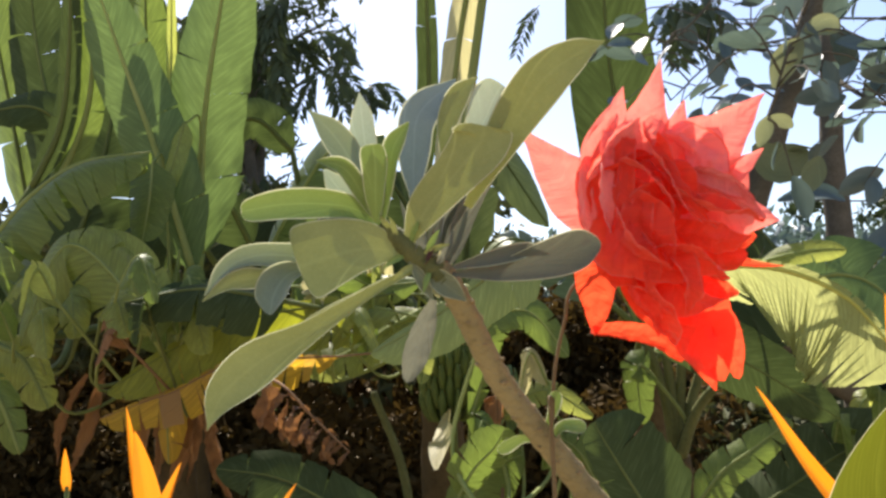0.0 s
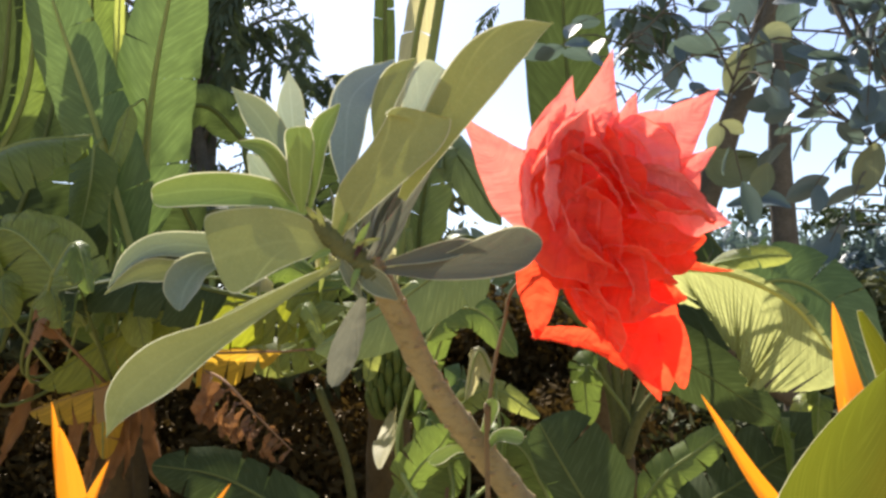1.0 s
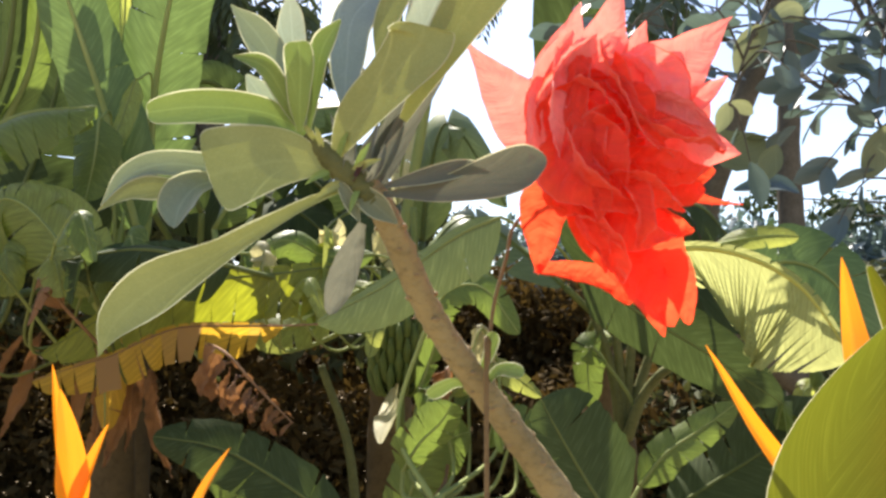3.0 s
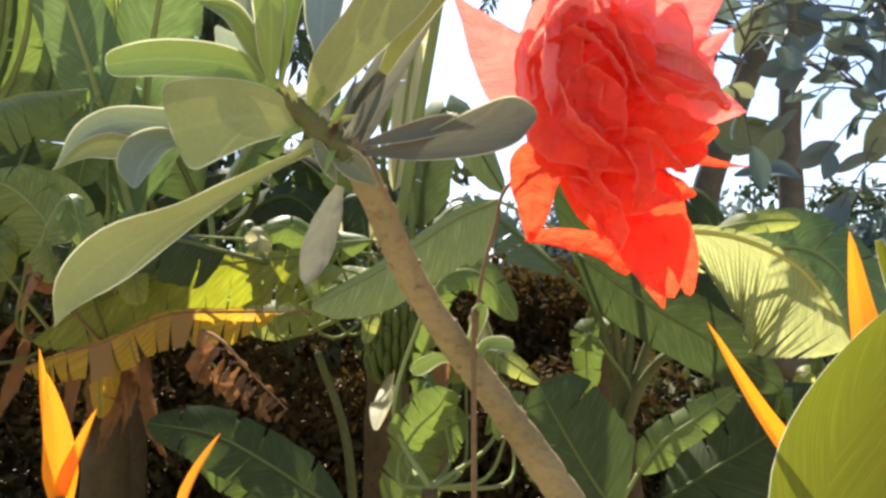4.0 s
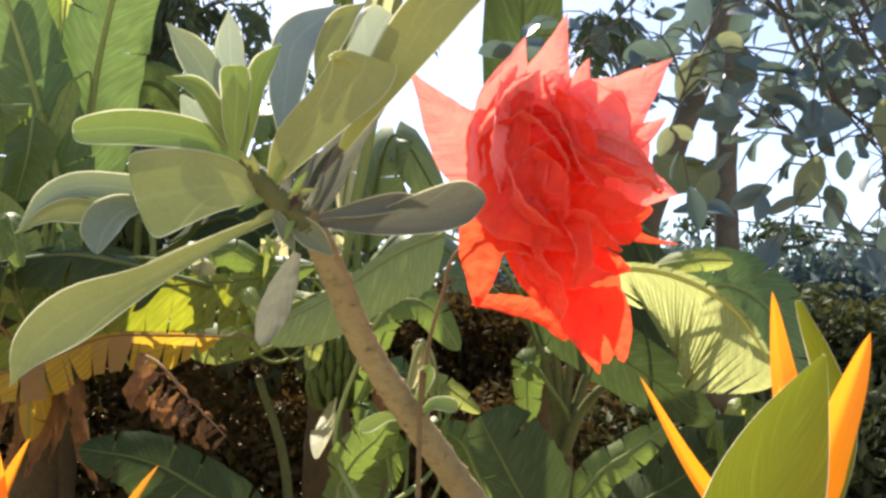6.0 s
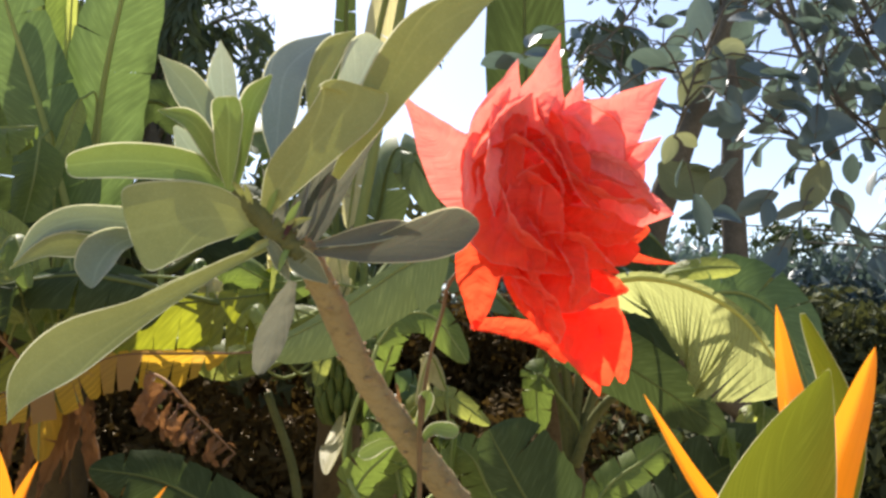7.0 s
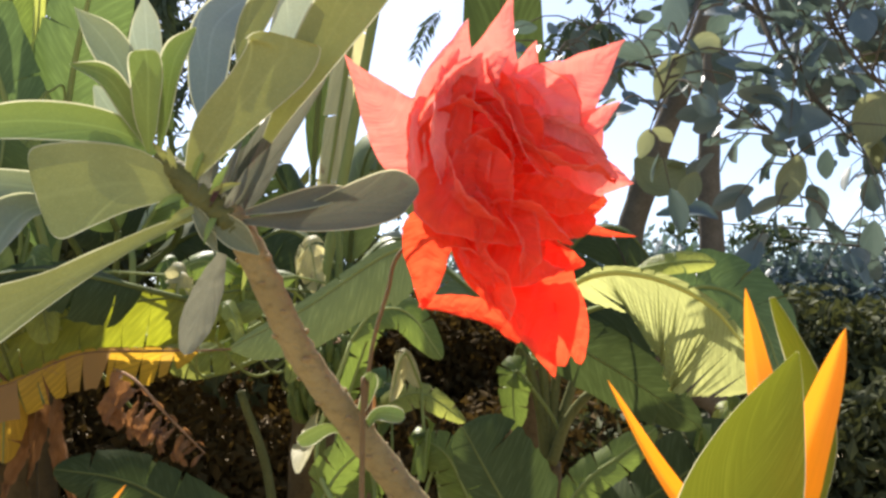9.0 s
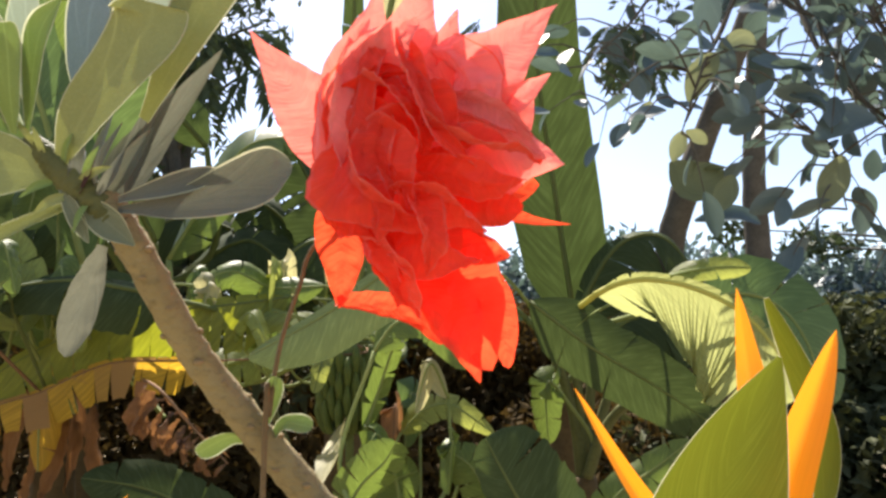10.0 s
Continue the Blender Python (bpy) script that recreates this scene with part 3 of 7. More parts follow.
blade("leaf", rose, ROSE_LEAF, [(-0.0776, 0.3960, 1.4325), (-0.0754, 0.3940, 1.4527), (-0.0677, 0.3920, 1.4684), (-0.0563, 0.3900, 1.4772)], edges=((0.0028, 0.0061, 0.0066, 0.0008), (0.0028, 0.0072, 0.0077, 0.0011)), cup=0.2, rim=ROSE_RIM, n=26, m=12, seed=3.0)
blade("leaf", rose, ROSE_PALE, [(-0.0655, 0.3920, 1.4312), (-0.0542, 0.3900, 1.4497), (-0.0471, 0.3880, 1.4638), (-0.0422, 0.3860, 1.4698)], edges=((0.0041, 0.0114, 0.0131, 0.0082), (0.0041, 0.0071, 0.0060, 0.0027)), cup=0.2, rim=ROSE_RIM, n=26, m=12, seed=3.3)
blade("leaf", rose, ROSE_LEAF, [(-0.0658, 0.3980, 1.4036), (-0.0423, 0.3850, 1.4377), (-0.0219, 0.3720, 1.4639), (-0.0030, 0.3640, 1.4752), (0.0127, 0.3580, 1.4796)], edges=((0.0026, 0.0131, 0.0144, 0.0094, 0.0005), (0.0026, 0.0094, 0.0142, 0.0094, 0.0005)), cup=0.08, rim=ROSE_RIM, n=26, m=12, seed=3.7)
blade("leaf", rose, ROSE_LEAF, [(-0.1032, 0.4000, 1.3814), (-0.0884, 0.3900, 1.4018), (-0.0691, 0.3800, 1.4205), (-0.0555, 0.3740, 1.4335), (-0.0526, 0.3710, 1.4426)], edges=((0.0021, 0.0118, 0.0134, 0.0177, 0.0177), (0.0021, 0.0096, 0.0139, 0.0161, 0.0166)), cup=0.1, rim=ROSE_RIM, n=26, m=12, seed=4.1)
blade("leaf", rose, ROSE_YOUNG, [(-0.1166, 0.4020, 1.3981), (-0.1364, 0.3950, 1.4076), (-0.1678, 0.3880, 1.4094), (-0.1946, 0.3840, 1.4059)], edges=((0.0022, 0.0060, 0.0091, 0.0091, 0.0074), (0.0022, 0.0071, 0.0096, 0.0091, 0.0066)), cup=0.25, rim=ROSE_RIM, n=26, m=12, seed=4.4, roll=-8)
blade("leaf", rose, ROSE_TOP, [(-0.1603, 0.4020, 1.3798), (-0.1859, 0.3950, 1.3817), (-0.2030, 0.3880, 1.3750), (-0.2163, 0.3840, 1.3585)], edges=((0.0055, 0.0077, 0.0055, 0.0027, 0.0005), (0.0088, 0.0074, 0.0077, 0.0055, 0.0005)), cup=0.3, rim=ROSE_RIM, n=26, m=12, seed=4.8)
blade("leaf", rose, ROSE_LEAF, [(-0.1604, 0.3960, 1.3716), (-0.1827, 0.3900, 1.3683), (-0.2002, 0.3840, 1.3653), (-0.2157, 0.3800, 1.3550)], edges=((0.0022, 0.0049, 0.0065, 0.0033, 0.0005), (0.0022, 0.0038, 0.0070, 0.0043, 0.0005)), cup=0.2, rim=ROSE_RIM, n=26, m=12, seed=5.2)
blade("leaf", rose, ROSE_TOP, [(-0.1611, 0.3940, 1.3728), (-0.1694, 0.3880, 1.3677), (-0.1744, 0.3820, 1.3574), (-0.1754, 0.3780, 1.3460)], edges=((0.0038, 0.0059, 0.0086, 0.0097, 0.0032), (0.0038, 0.0081, 0.0119, 0.0102, 0.0032)), cup=0.45, rim=ROSE_RIM, n=26, m=12, seed=5.5)
blade("leaf", rose, ROSE_LEAF, [(-0.1025, 0.4020, 1.3797), (-0.1234, 0.3930, 1.3819), (-0.1424, 0.3840, 1.3773), (-0.1585, 0.3760, 1.3714)], edges=((0.0022, 0.0103, 0.0152, 0.0196, 0.0228), (0.0022, 0.0136, 0.0201, 0.0228, 0.0234)), cup=0.1, rim=ROSE_RIM, n=26, m=12, seed=5.9)
blade("leaf", rose, ROSE_LEAF, [(-0.0906, 0.4120, 1.3751), (-0.1175, 0.4050, 1.3619), (-0.1412, 0.4010, 1.3479), (-0.1623, 0.3990, 1.3349), (-0.1910, 0.3960, 1.3186), (-0.2091, 0.3930, 1.3022), (-0.2170, 0.3900, 1.2829)], edges=((0.0017, 0.0028, 0.0048, 0.0076, 0.0143, 0.0106, 0.0006), (0.0017, 0.0028, 0.0048, 0.0076, 0.0140, 0.0106, 0.0006)), cup=0.12, rim=ROSE_RIM, n=26, m=12, seed=6.3)
blade("leaf", rose, ROSE_LEAF, [(-0.0957, 0.4090, 1.3717), (-0.1155, 0.4080, 1.3646), (-0.1375, 0.4060, 1.3534), (-0.1641, 0.4060, 1.3429)], edges=((0.0011, 0.0020, 0.0029, 0.0031, 0.0017), (0.0011, 0.0020, 0.0031, 0.0037, 0.0020)), cup=0.3, rim=ROSE_RIM, n=26, m=12, seed=6.7, roll=35)
blade("leaf", rose, ROSE_LIMP, [(-0.0897, 0.4180, 1.3534), (-0.0981, 0.4230, 1.3336), (-0.1090, 0.4280, 1.3049)], edges=((0.0024, 0.0059, 0.0080, 0.0083, 0.0036), (0.0024, 0.0056, 0.0077, 0.0080, 0.0036)), cup=0.3, crumple=0.06, roll=-12, n=26, m=12, seed=0.6, label='greying limp leaf')
blade("leaf", rose, ROSE_GREY, [(-0.0764, 0.4020, 1.3661), (-0.0477, 0.3930, 1.3658), (-0.0198, 0.3820, 1.3703), (-0.0037, 0.3750, 1.3741), (0.0051, 0.3700, 1.3754)], edges=((0.0016, 0.0062, 0.0113, 0.0110, 0.0043), (0.0016, 0.0062, 0.0113, 0.0108, 0.0043)), cup=0.2, rim=ROSE_RIM, n=26, m=12, seed=7.0, label='greying leaf')
blade("leaf", rose, ROSE_GREY, [(-0.0749, 0.3990, 1.3697), (-0.0533, 0.3920, 1.3732), (-0.0364, 0.3880, 1.3759), (-0.0231, 0.3860, 1.3778)], edges=((0.0016, 0.0044, 0.0049, 0.0011), (0.0016, 0.0049, 0.0049, 0.0011)), cup=0.2, rim=ROSE_RIM, n=26, m=12, seed=7.4)
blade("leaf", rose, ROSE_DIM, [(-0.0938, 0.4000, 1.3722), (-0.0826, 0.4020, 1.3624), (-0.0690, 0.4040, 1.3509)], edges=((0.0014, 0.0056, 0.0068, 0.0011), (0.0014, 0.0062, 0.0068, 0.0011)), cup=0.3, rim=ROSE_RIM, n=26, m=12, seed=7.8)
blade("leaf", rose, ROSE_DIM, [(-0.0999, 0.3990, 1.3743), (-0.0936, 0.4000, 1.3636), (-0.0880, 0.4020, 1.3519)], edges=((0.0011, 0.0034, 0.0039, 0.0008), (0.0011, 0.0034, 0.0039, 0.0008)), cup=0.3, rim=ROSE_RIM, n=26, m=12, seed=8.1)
blade("leaf", rose, ROSE_LIMP, [(-0.0792, 0.4145, 1.3727), (-0.0687, 0.4200, 1.4056), (-0.0417, 0.4206, 1.4440)], 0.0139, rim=None, crumple=0.04, roll=30, cup=0.3, seed=2.0, shape='lance', n=26, m=12)
blade("leaf", rose, ROSE_LIMP, [(-0.0822, 0.4147, 1.3712), (-0.0763, 0.4204, 1.4026), (-0.0617, 0.4220, 1.4343)], 0.0115, rim=None, crumple=0.04, roll=10, cup=0.3, seed=2.13, shape='lance', n=26, m=12)
blade("leaf", rose, ROSE_GREY, [(-0.0881, 0.4143, 1.3742), (-0.0869, 0.4216, 1.3936), (-0.0695, 0.4241, 1.4190)], 0.0103, rim=None, crumple=0.04, roll=-10, cup=0.3, seed=2.26, shape='lance', n=26, m=12)
blade("leaf", rose, ROSE_GREY, [(-0.0925, 0.4136, 1.3786), (-0.0960, 0.4212, 1.3966), (-0.0926, 0.4245, 1.4160)], 0.0091, rim=None, crumple=0.04, roll=-30, cup=0.3, seed=2.39, shape='lance', n=26, m=12)
blade("leaf", rose, ROSE_GREY, [(-0.0969, 0.4134, 1.3800), (-0.1027, 0.4211, 1.3966), (-0.1095, 0.4244, 1.4161)], 0.0079, rim=None, crumple=0.04, roll=-50, cup=0.3, seed=2.52, shape='lance', n=26, m=12)
blade("leaf", rose, ROSE_LEAF, [(-0.0969, 0.4004, 1.3722), (-0.1031, 0.3968, 1.3686), (-0.1099, 0.3966, 1.3631)], 0.0045, shape='lance', cup=0.3, roll=-15, seed=4.0, rim=None, n=12, m=6)
blade("leaf", rose, ROSE_YOUNG, [(-0.1026, 0.3996, 1.3779), (-0.1087, 0.3959, 1.3749), (-0.1155, 0.3956, 1.3701)], 0.0040, shape='lance', cup=0.3, roll=0, seed=4.3, rim=None, n=12, m=6)
blade("leaf", rose, ROSE_LEAF, [(-0.0940, 0.3998, 1.3764), (-0.0846, 0.3952, 1.3804), (-0.0760, 0.3939, 1.3826)], 0.0040, shape='lance', cup=0.3, roll=15, seed=4.6, rim=None, n=12, m=6)
blade("leaf", rose, ROSE_YOUNG, [(-0.0997, 0.3988, 1.3835), (-0.0959, 0.3937, 1.3909), (-0.0929, 0.3919, 1.3966)], 0.0040, shape='lance', cup=0.3, roll=-15, seed=4.9, rim=None, n=12, m=6)
blade("leaf", rose, ROSE_LEAF, [(-0.1068, 0.3983, 1.3864), (-0.1079, 0.3932, 1.3938), (-0.1098, 0.3914, 1.3994)], 0.0034, shape='lance', cup=0.3, roll=0, seed=5.2, rim=None, n=12, m=6)
blade("leaf", rose, ROSE_YOUNG, [(-0.0883, 0.4008, 1.3694), (-0.0903, 0.3977, 1.3629), (-0.0930, 0.3978, 1.3547)], 0.0040, shape='lance', cup=0.3, roll=15, seed=5.5, rim=None, n=12, m=6)
blade("leaf", rose, ROSE_LEAF, [(-0.1097, 0.3976, 1.3915), (-0.1129, 0.3928, 1.3970), (-0.1168, 0.3912, 1.4008)], 0.0034, shape='lance', cup=0.3, roll=-15, seed=5.8, rim=None, n=12, m=6)
blade("leaf", rose, ROSE_YOUNG, [(-0.0911, 0.3998, 1.3764), (-0.0861, 0.3946, 1.3846), (-0.0816, 0.3927, 1.3910)], 0.0040, shape='lance', cup=0.3, roll=0, seed=6.1, rim=None, n=12, m=6)
blade("leaf", rose, ROSE_YOUNG, [(-0.0290, 0.4653, 1.2643), (-0.0432, 0.4607, 1.2679), (-0.0588, 0.4587, 1.2605)], 0.0125, roll=-40, cup=0.3, seed=4.6000000000000005, rim_size=0.0006, rim=ROSE_RIM, shape='spatula', n=26, m=12)
blade("leaf", rose, ROSE_YOUNG, [(-0.0258, 0.4653, 1.2643), (-0.0176, 0.4599, 1.2742), (-0.0034, 0.4571, 1.2729)], 0.0108, roll=-30, cup=0.3, seed=4.0, rim_size=0.0006, rim=ROSE_RIM, shape='spatula', n=26, m=12)
blade("leaf", rose, ROSE_YOUNG, [(-0.0306, 0.4649, 1.2675), (-0.0234, 0.4585, 1.2837), (-0.0207, 0.4537, 1.2965)], 0.0098, roll=10, cup=0.3, seed=3.6, rim_size=0.0006, rim=ROSE_RIM, shape='spatula', n=26, m=12)
stem("flower_stalk", rose, STALK, [(-0.0210, 0.4560, 0.0), (-0.0230, 0.4540, 0.70), (-0.0246, 0.4520, 1.2424), (-0.0236, 0.4550, 1.2788), (-0.0206, 0.4580, 1.3097), (-0.0132, 0.4620, 1.3385), (-0.0056, 0.4660, 1.3617), (0.0300, 0.4640, 1.3900)], (0.0020, 0.0016, 0.0012, 0.0011, 0.0011, 0.0012), sides=8, n=80, knobs=0.1, label="thin dark brown flower stalk")

def calyx(parent, place):
    bm = bmesh.new()
    tube(bm, [Vector(place) + Vector((-0.012, 0.008, -0.012)), Vector(place), Vector(place) + Vector((0.010, -0.012, 0.006))], (0.003, 0.007, 0.004), 10, 8)
    return part("flower", bm, PETAL, parent, "double flower of crinkled red petals")


flower = calyx(rose, (0.0306, 0.4624, 1.3925))
# Outer upper petals take the pink copy, which carries the light on them.
blade("petal", flower, PETAL_SKYLIT, [(0.0182, 0.4630, 1.3880), (-0.0017, 0.4550, 1.4166), (-0.0180, 0.4470, 1.4387), (-0.0364, 0.4410, 1.4626)], edges=((0.0064, 0.0178, 0.0172, 0.0089, 0.0006), (0.0095, 0.0191, 0.0178, 0.0083, 0.0006)), cup=0.12, crumple=0.05, n=30, m=20, seed=8.5)
blade("petal", flower, PETAL_SKYLIT, [(0.0378, 0.4550, 1.4267), (0.0399, 0.4470, 1.4497), (0.0455, 0.4410, 1.4713), (0.0535, 0.4370, 1.4964)], edges=((0.0094, 0.0163, 0.0138, 0.0063, 0.0006), (0.0094, 0.0176, 0.0150, 0.0069, 0.0006)), cup=0.3, crumple=0.05, n=30, m=20, seed=8.9)
blade("petal", flower, PETAL_SKYLIT, [(0.0213, 0.4550, 1.4200), (0.0176, 0.4450, 1.4441), (0.0215, 0.4380, 1.4635), (0.0288, 0.4340, 1.4804)], edges=((0.0125, 0.0150, 0.0100, 0.0031, 0.0006), (0.0109, 0.0137, 0.0106, 0.0075, 0.0006)), cup=-0.3, crumple=0.06, n=30, m=20, seed=9.2)
blade("petal", flower, PETAL_SKYLIT, [(0.0112, 0.4550, 1.3933), (0.0071, 0.4450, 1.4209), (0.0119, 0.4360, 1.4447), (0.0237, 0.4300, 1.4630)], edges=((0.0062, 0.0106, 0.0099, 0.0062, 0.0012), (0.0093, 0.0131, 0.0137, 0.0106, 0.0037)), cup=0.5, crumple=0.06, n=30, m=20, seed=9.6)
blade("petal", flower, PETAL_SKYLIT, [(0.0345, 0.4420, 1.4103), (0.0305, 0.4300, 1.4325), (0.0362, 0.4230, 1.4486), (0.0483, 0.4200, 1.4568)], edges=((0.0060, 0.0133, 0.0121, 0.0060, 0.0018), (0.0060, 0.0121, 0.0133, 0.0109, 0.0042)), cup=0.4, crumple=0.09, n=30, m=20, seed=10.0)
blade("petal", flower, PETAL_SKYLIT, [(0.0571, 0.4520, 1.4259), (0.0584, 0.4450, 1.4440), (0.0611, 0.4400, 1.4575), (0.0654, 0.4370, 1.4694)], edges=((0.0078, 0.0100, 0.0087, 0.0044, 0.0006), (0.0078, 0.0100, 0.0087, 0.0044, 0.0006)), cup=0.3, crumple=0.06, n=30, m=20, seed=10.4)
blade("petal", flower, PETAL_SKYLIT, [(0.0505, 0.4550, 1.4032), (0.0692, 0.4460, 1.4303), (0.0888, 0.4400, 1.4491), (0.1125, 0.4360, 1.4700)], edges=((0.0094, 0.0194, 0.0181, 0.0113, 0.0006), (0.0094, 0.0188, 0.0200, 0.0113, 0.0006)), cup=0.2, crumple=0.05, n=30, m=20, seed=10.7)
blade("petal", flower, PETAL_SKYLIT, [(0.0656, 0.4480, 1.4051), (0.0824, 0.4420, 1.4184), (0.0954, 0.4380, 1.4265), (0.1085, 0.4360, 1.4360)], edges=((0.0062, 0.0087, 0.0062, 0.0006), (0.0062, 0.0087, 0.0068, 0.0009)), cup=0.35, crumple=0.06, n=30, m=20, seed=11.1)
blade("petal", flower, PETAL_SKYLIT, [(0.0503, 0.4550, 1.3933), (0.0744, 0.4450, 1.3954), (0.0952, 0.4390, 1.3968), (0.1142, 0.4360, 1.3927)], edges=((0.0094, 0.0206, 0.0181, 0.0094, 0.0009), (0.0094, 0.0141, 0.0162, 0.0094, 0.0009)), cup=-0.25, crumple=0.07, n=30, m=20, seed=11.5)
blade("petal", flower, PETAL, [(0.0711, 0.4470, 1.3789), (0.0897, 0.4460, 1.3714), (0.1022, 0.4460, 1.3679), (0.1173, 0.4460, 1.3663)], edges=((0.0044, 0.0035, 0.0019, 0.0003), (0.0044, 0.0035, 0.0019, 0.0003)), cup=0.2, crumple=0.04, n=30, m=20, seed=11.8)
blade("petal", flower, PETAL, [(0.0529, 0.4520, 1.3829), (0.0705, 0.4440, 1.3759), (0.0839, 0.4410, 1.3727), (0.0952, 0.4400, 1.3741)], edges=((0.0063, 0.0113, 0.0100, 0.0038), (0.0063, 0.0113, 0.0100, 0.0031)), cup=0.4, crumple=0.08, n=30, m=20, seed=12.2)
blade("petal", flower, PETAL, [(0.0494, 0.4520, 1.3699), (0.0670, 0.4450, 1.3570), (0.0788, 0.4420, 1.3530), (0.0888, 0.4400, 1.3509)], edges=((0.0078, 0.0100, 0.0075, 0.0019), (0.0078, 0.0094, 0.0069, 0.0019)), cup=0.3, crumple=0.07, n=30, m=20, seed=12.6)
blade("petal", flower, PETAL, [(0.0341, 0.4570, 1.3837), (0.0445, 0.4470, 1.3534), (0.0627, 0.4500, 1.3284), (0.0805, 0.4580, 1.2990)], edges=((0.0160, 0.0287, 0.0319, 0.0236, 0.0038), (0.0128, 0.0211, 0.0185, 0.0153, 0.0045)), cup=0.18, crumple=0.06, n=30, m=20, seed=12.9)
blade("petal", flower, PETAL, [(0.0522, 0.4530, 1.3476), (0.0664, 0.4550, 1.3176), (0.0749, 0.4580, 1.2934)], edges=((0.0128, 0.0141, 0.0071, 0.0010), (0.0128, 0.0128, 0.0077, 0.0010)), cup=0.25, crumple=0.06, n=30, m=20, seed=13.3)
blade("petal", flower, PETAL, [(0.0706, 0.4490, 1.3473), (0.0832, 0.4520, 1.3254), (0.0883, 0.4560, 1.3003)], edges=((0.0096, 0.0096, 0.0070, 0.0019), (0.0108, 0.0108, 0.0077, 0.0026)), cup=-0.3, crumple=0.06, n=30, m=20, seed=13.7)
blade("petal", flower, PETAL, [(0.0141, 0.4600, 1.3892), (0.0081, 0.4620, 1.3679), (0.0065, 0.4660, 1.3485), (0.0059, 0.4700, 1.3297)], edges=((0.0197, 0.0177, 0.0131, 0.0092, 0.0026), (0.0033, 0.0151, 0.0118, 0.0072, 0.0013)), cup=0.3, crumple=0.06, n=30, m=20, seed=14.1)
blade("petal", flower, PETAL, [(0.0036, 0.4710, 1.3330), (0.0244, 0.4670, 1.3299), (0.0437, 0.4650, 1.3250), (0.0610, 0.4630, 1.3144)], edges=((0.0040, 0.0079, 0.0092, 0.0092), (0.0026, 0.0040, 0.0053, 0.0066)), cup=0.3, crumple=0.07, n=30, m=20, seed=14.4)
blade("petal", flower, PETAL, [(0.0399, 0.4500, 1.3891), (0.0421, 0.4410, 1.3623), (0.0486, 0.4400, 1.3405), (0.0567, 0.4460, 1.3175)], edges=((0.0188, 0.0250, 0.0250, 0.0156, 0.0031), (0.0250, 0.0206, 0.0138, 0.0056, 0.0016)), cup=0.2, crumple=0.07, n=30, m=20, seed=14.8)
blade("petal", flower, PETAL, [(0.0243, 0.4560, 1.3935), (0.0253, 0.4500, 1.3794), (0.0280, 0.4470, 1.3662), (0.0358, 0.4490, 1.3473)], edges=((0.0190, 0.0190, 0.0127, 0.0063, 0.0019), (0.0190, 0.0178, 0.0095, 0.0032, 0.0013)), cup=0.25, crumple=0.07, n=30, m=20, seed=15.2)
blade("petal", flower, PETAL_SKYLIT, [(0.0246, 0.4590, 1.3940), (0.0179, 0.4520, 1.4226), (0.0152, 0.4470, 1.4464), (0.0193, 0.4430, 1.4653)], edges=((0.0076, 0.0146, 0.0127, 0.0089, 0.0025), (0.0095, 0.0190, 0.0197, 0.0159, 0.0044)), cup=0.25, crumple=0.06, n=30, m=20, seed=15.5)
blade("petal", flower, PETAL_SKYLIT, [(0.0346, 0.4600, 1.3975), (0.0394, 0.4540, 1.4264), (0.0443, 0.4500, 1.4523), (0.0469, 0.4470, 1.4700)], edges=((0.0128, 0.0198, 0.0185, 0.0128, 0.0032), (0.0128, 0.0198, 0.0185, 0.0128, 0.0032)), cup=0.15, crumple=0.06, n=30, m=20, seed=15.9)
blade("petal", flower, PETAL_SKYLIT, [(0.0445, 0.4600, 1.3975), (0.0607, 0.4540, 1.4264), (0.0720, 0.4500, 1.4472), (0.0816, 0.4470, 1.4615)], edges=((0.0128, 0.0211, 0.0198, 0.0140, 0.0038), (0.0128, 0.0191, 0.0191, 0.0140, 0.0038)), cup=0.2, crumple=0.06, n=30, m=20, seed=16.3)
blade("petal", flower, PETAL_SKYLIT, [(0.0443, 0.4590, 1.3940), (0.0732, 0.4530, 1.4111), (0.0906, 0.4490, 1.4251), (0.1002, 0.4470, 1.4329)], edges=((0.0127, 0.0191, 0.0178, 0.0115, 0.0032), (0.0127, 0.0223, 0.0210, 0.0127, 0.0032)), cup=0.2, crumple=0.06, n=30, m=20, seed=16.6)
blade("petal", flower, PETAL, [(0.0376, 0.4580, 1.3938), (0.0658, 0.4520, 1.3862), (0.0860, 0.4490, 1.3841), (0.1031, 0.4470, 1.3853)], edges=((0.0127, 0.0191, 0.0178, 0.0115, 0.0025), (0.0127, 0.0191, 0.0178, 0.0115, 0.0025)), cup=0.2, crumple=0.06, n=30, m=20, seed=17.0)
blade("petal", flower, PETAL, [(0.0073, 0.4400, 1.3907), (0.0125, 0.4280, 1.4151), (0.0265, 0.4210, 1.4300), (0.0484, 0.4240, 1.4352)], edges=((0.0048, 0.0078, 0.0072, 0.0042, 0.0012), (0.0151, 0.0211, 0.0181, 0.0108, 0.0024)), cup=0.36, crumple=0.11, n=30, m=20, seed=17.4, rim=PETAL_RIM, rim_size=0.0009, ripple=0.10, roll=30, fold=-0.50)
blade("petal", flower, PETAL, [(0.0411, 0.4280, 1.4294), (0.0536, 0.4210, 1.4180), (0.0613, 0.4200, 1.4054), (0.0709, 0.4240, 1.3976)], edges=((0.0042, 0.0077, 0.0077, 0.0048, 0.0012), (0.0059, 0.0134, 0.0125, 0.0077, 0.0024)), cup=0.3, crumple=0.11, n=30, m=20, seed=17.8, rim=PETAL_RIM, rim_size=0.0009, ripple=0.10, roll=-30, fold=0.35)
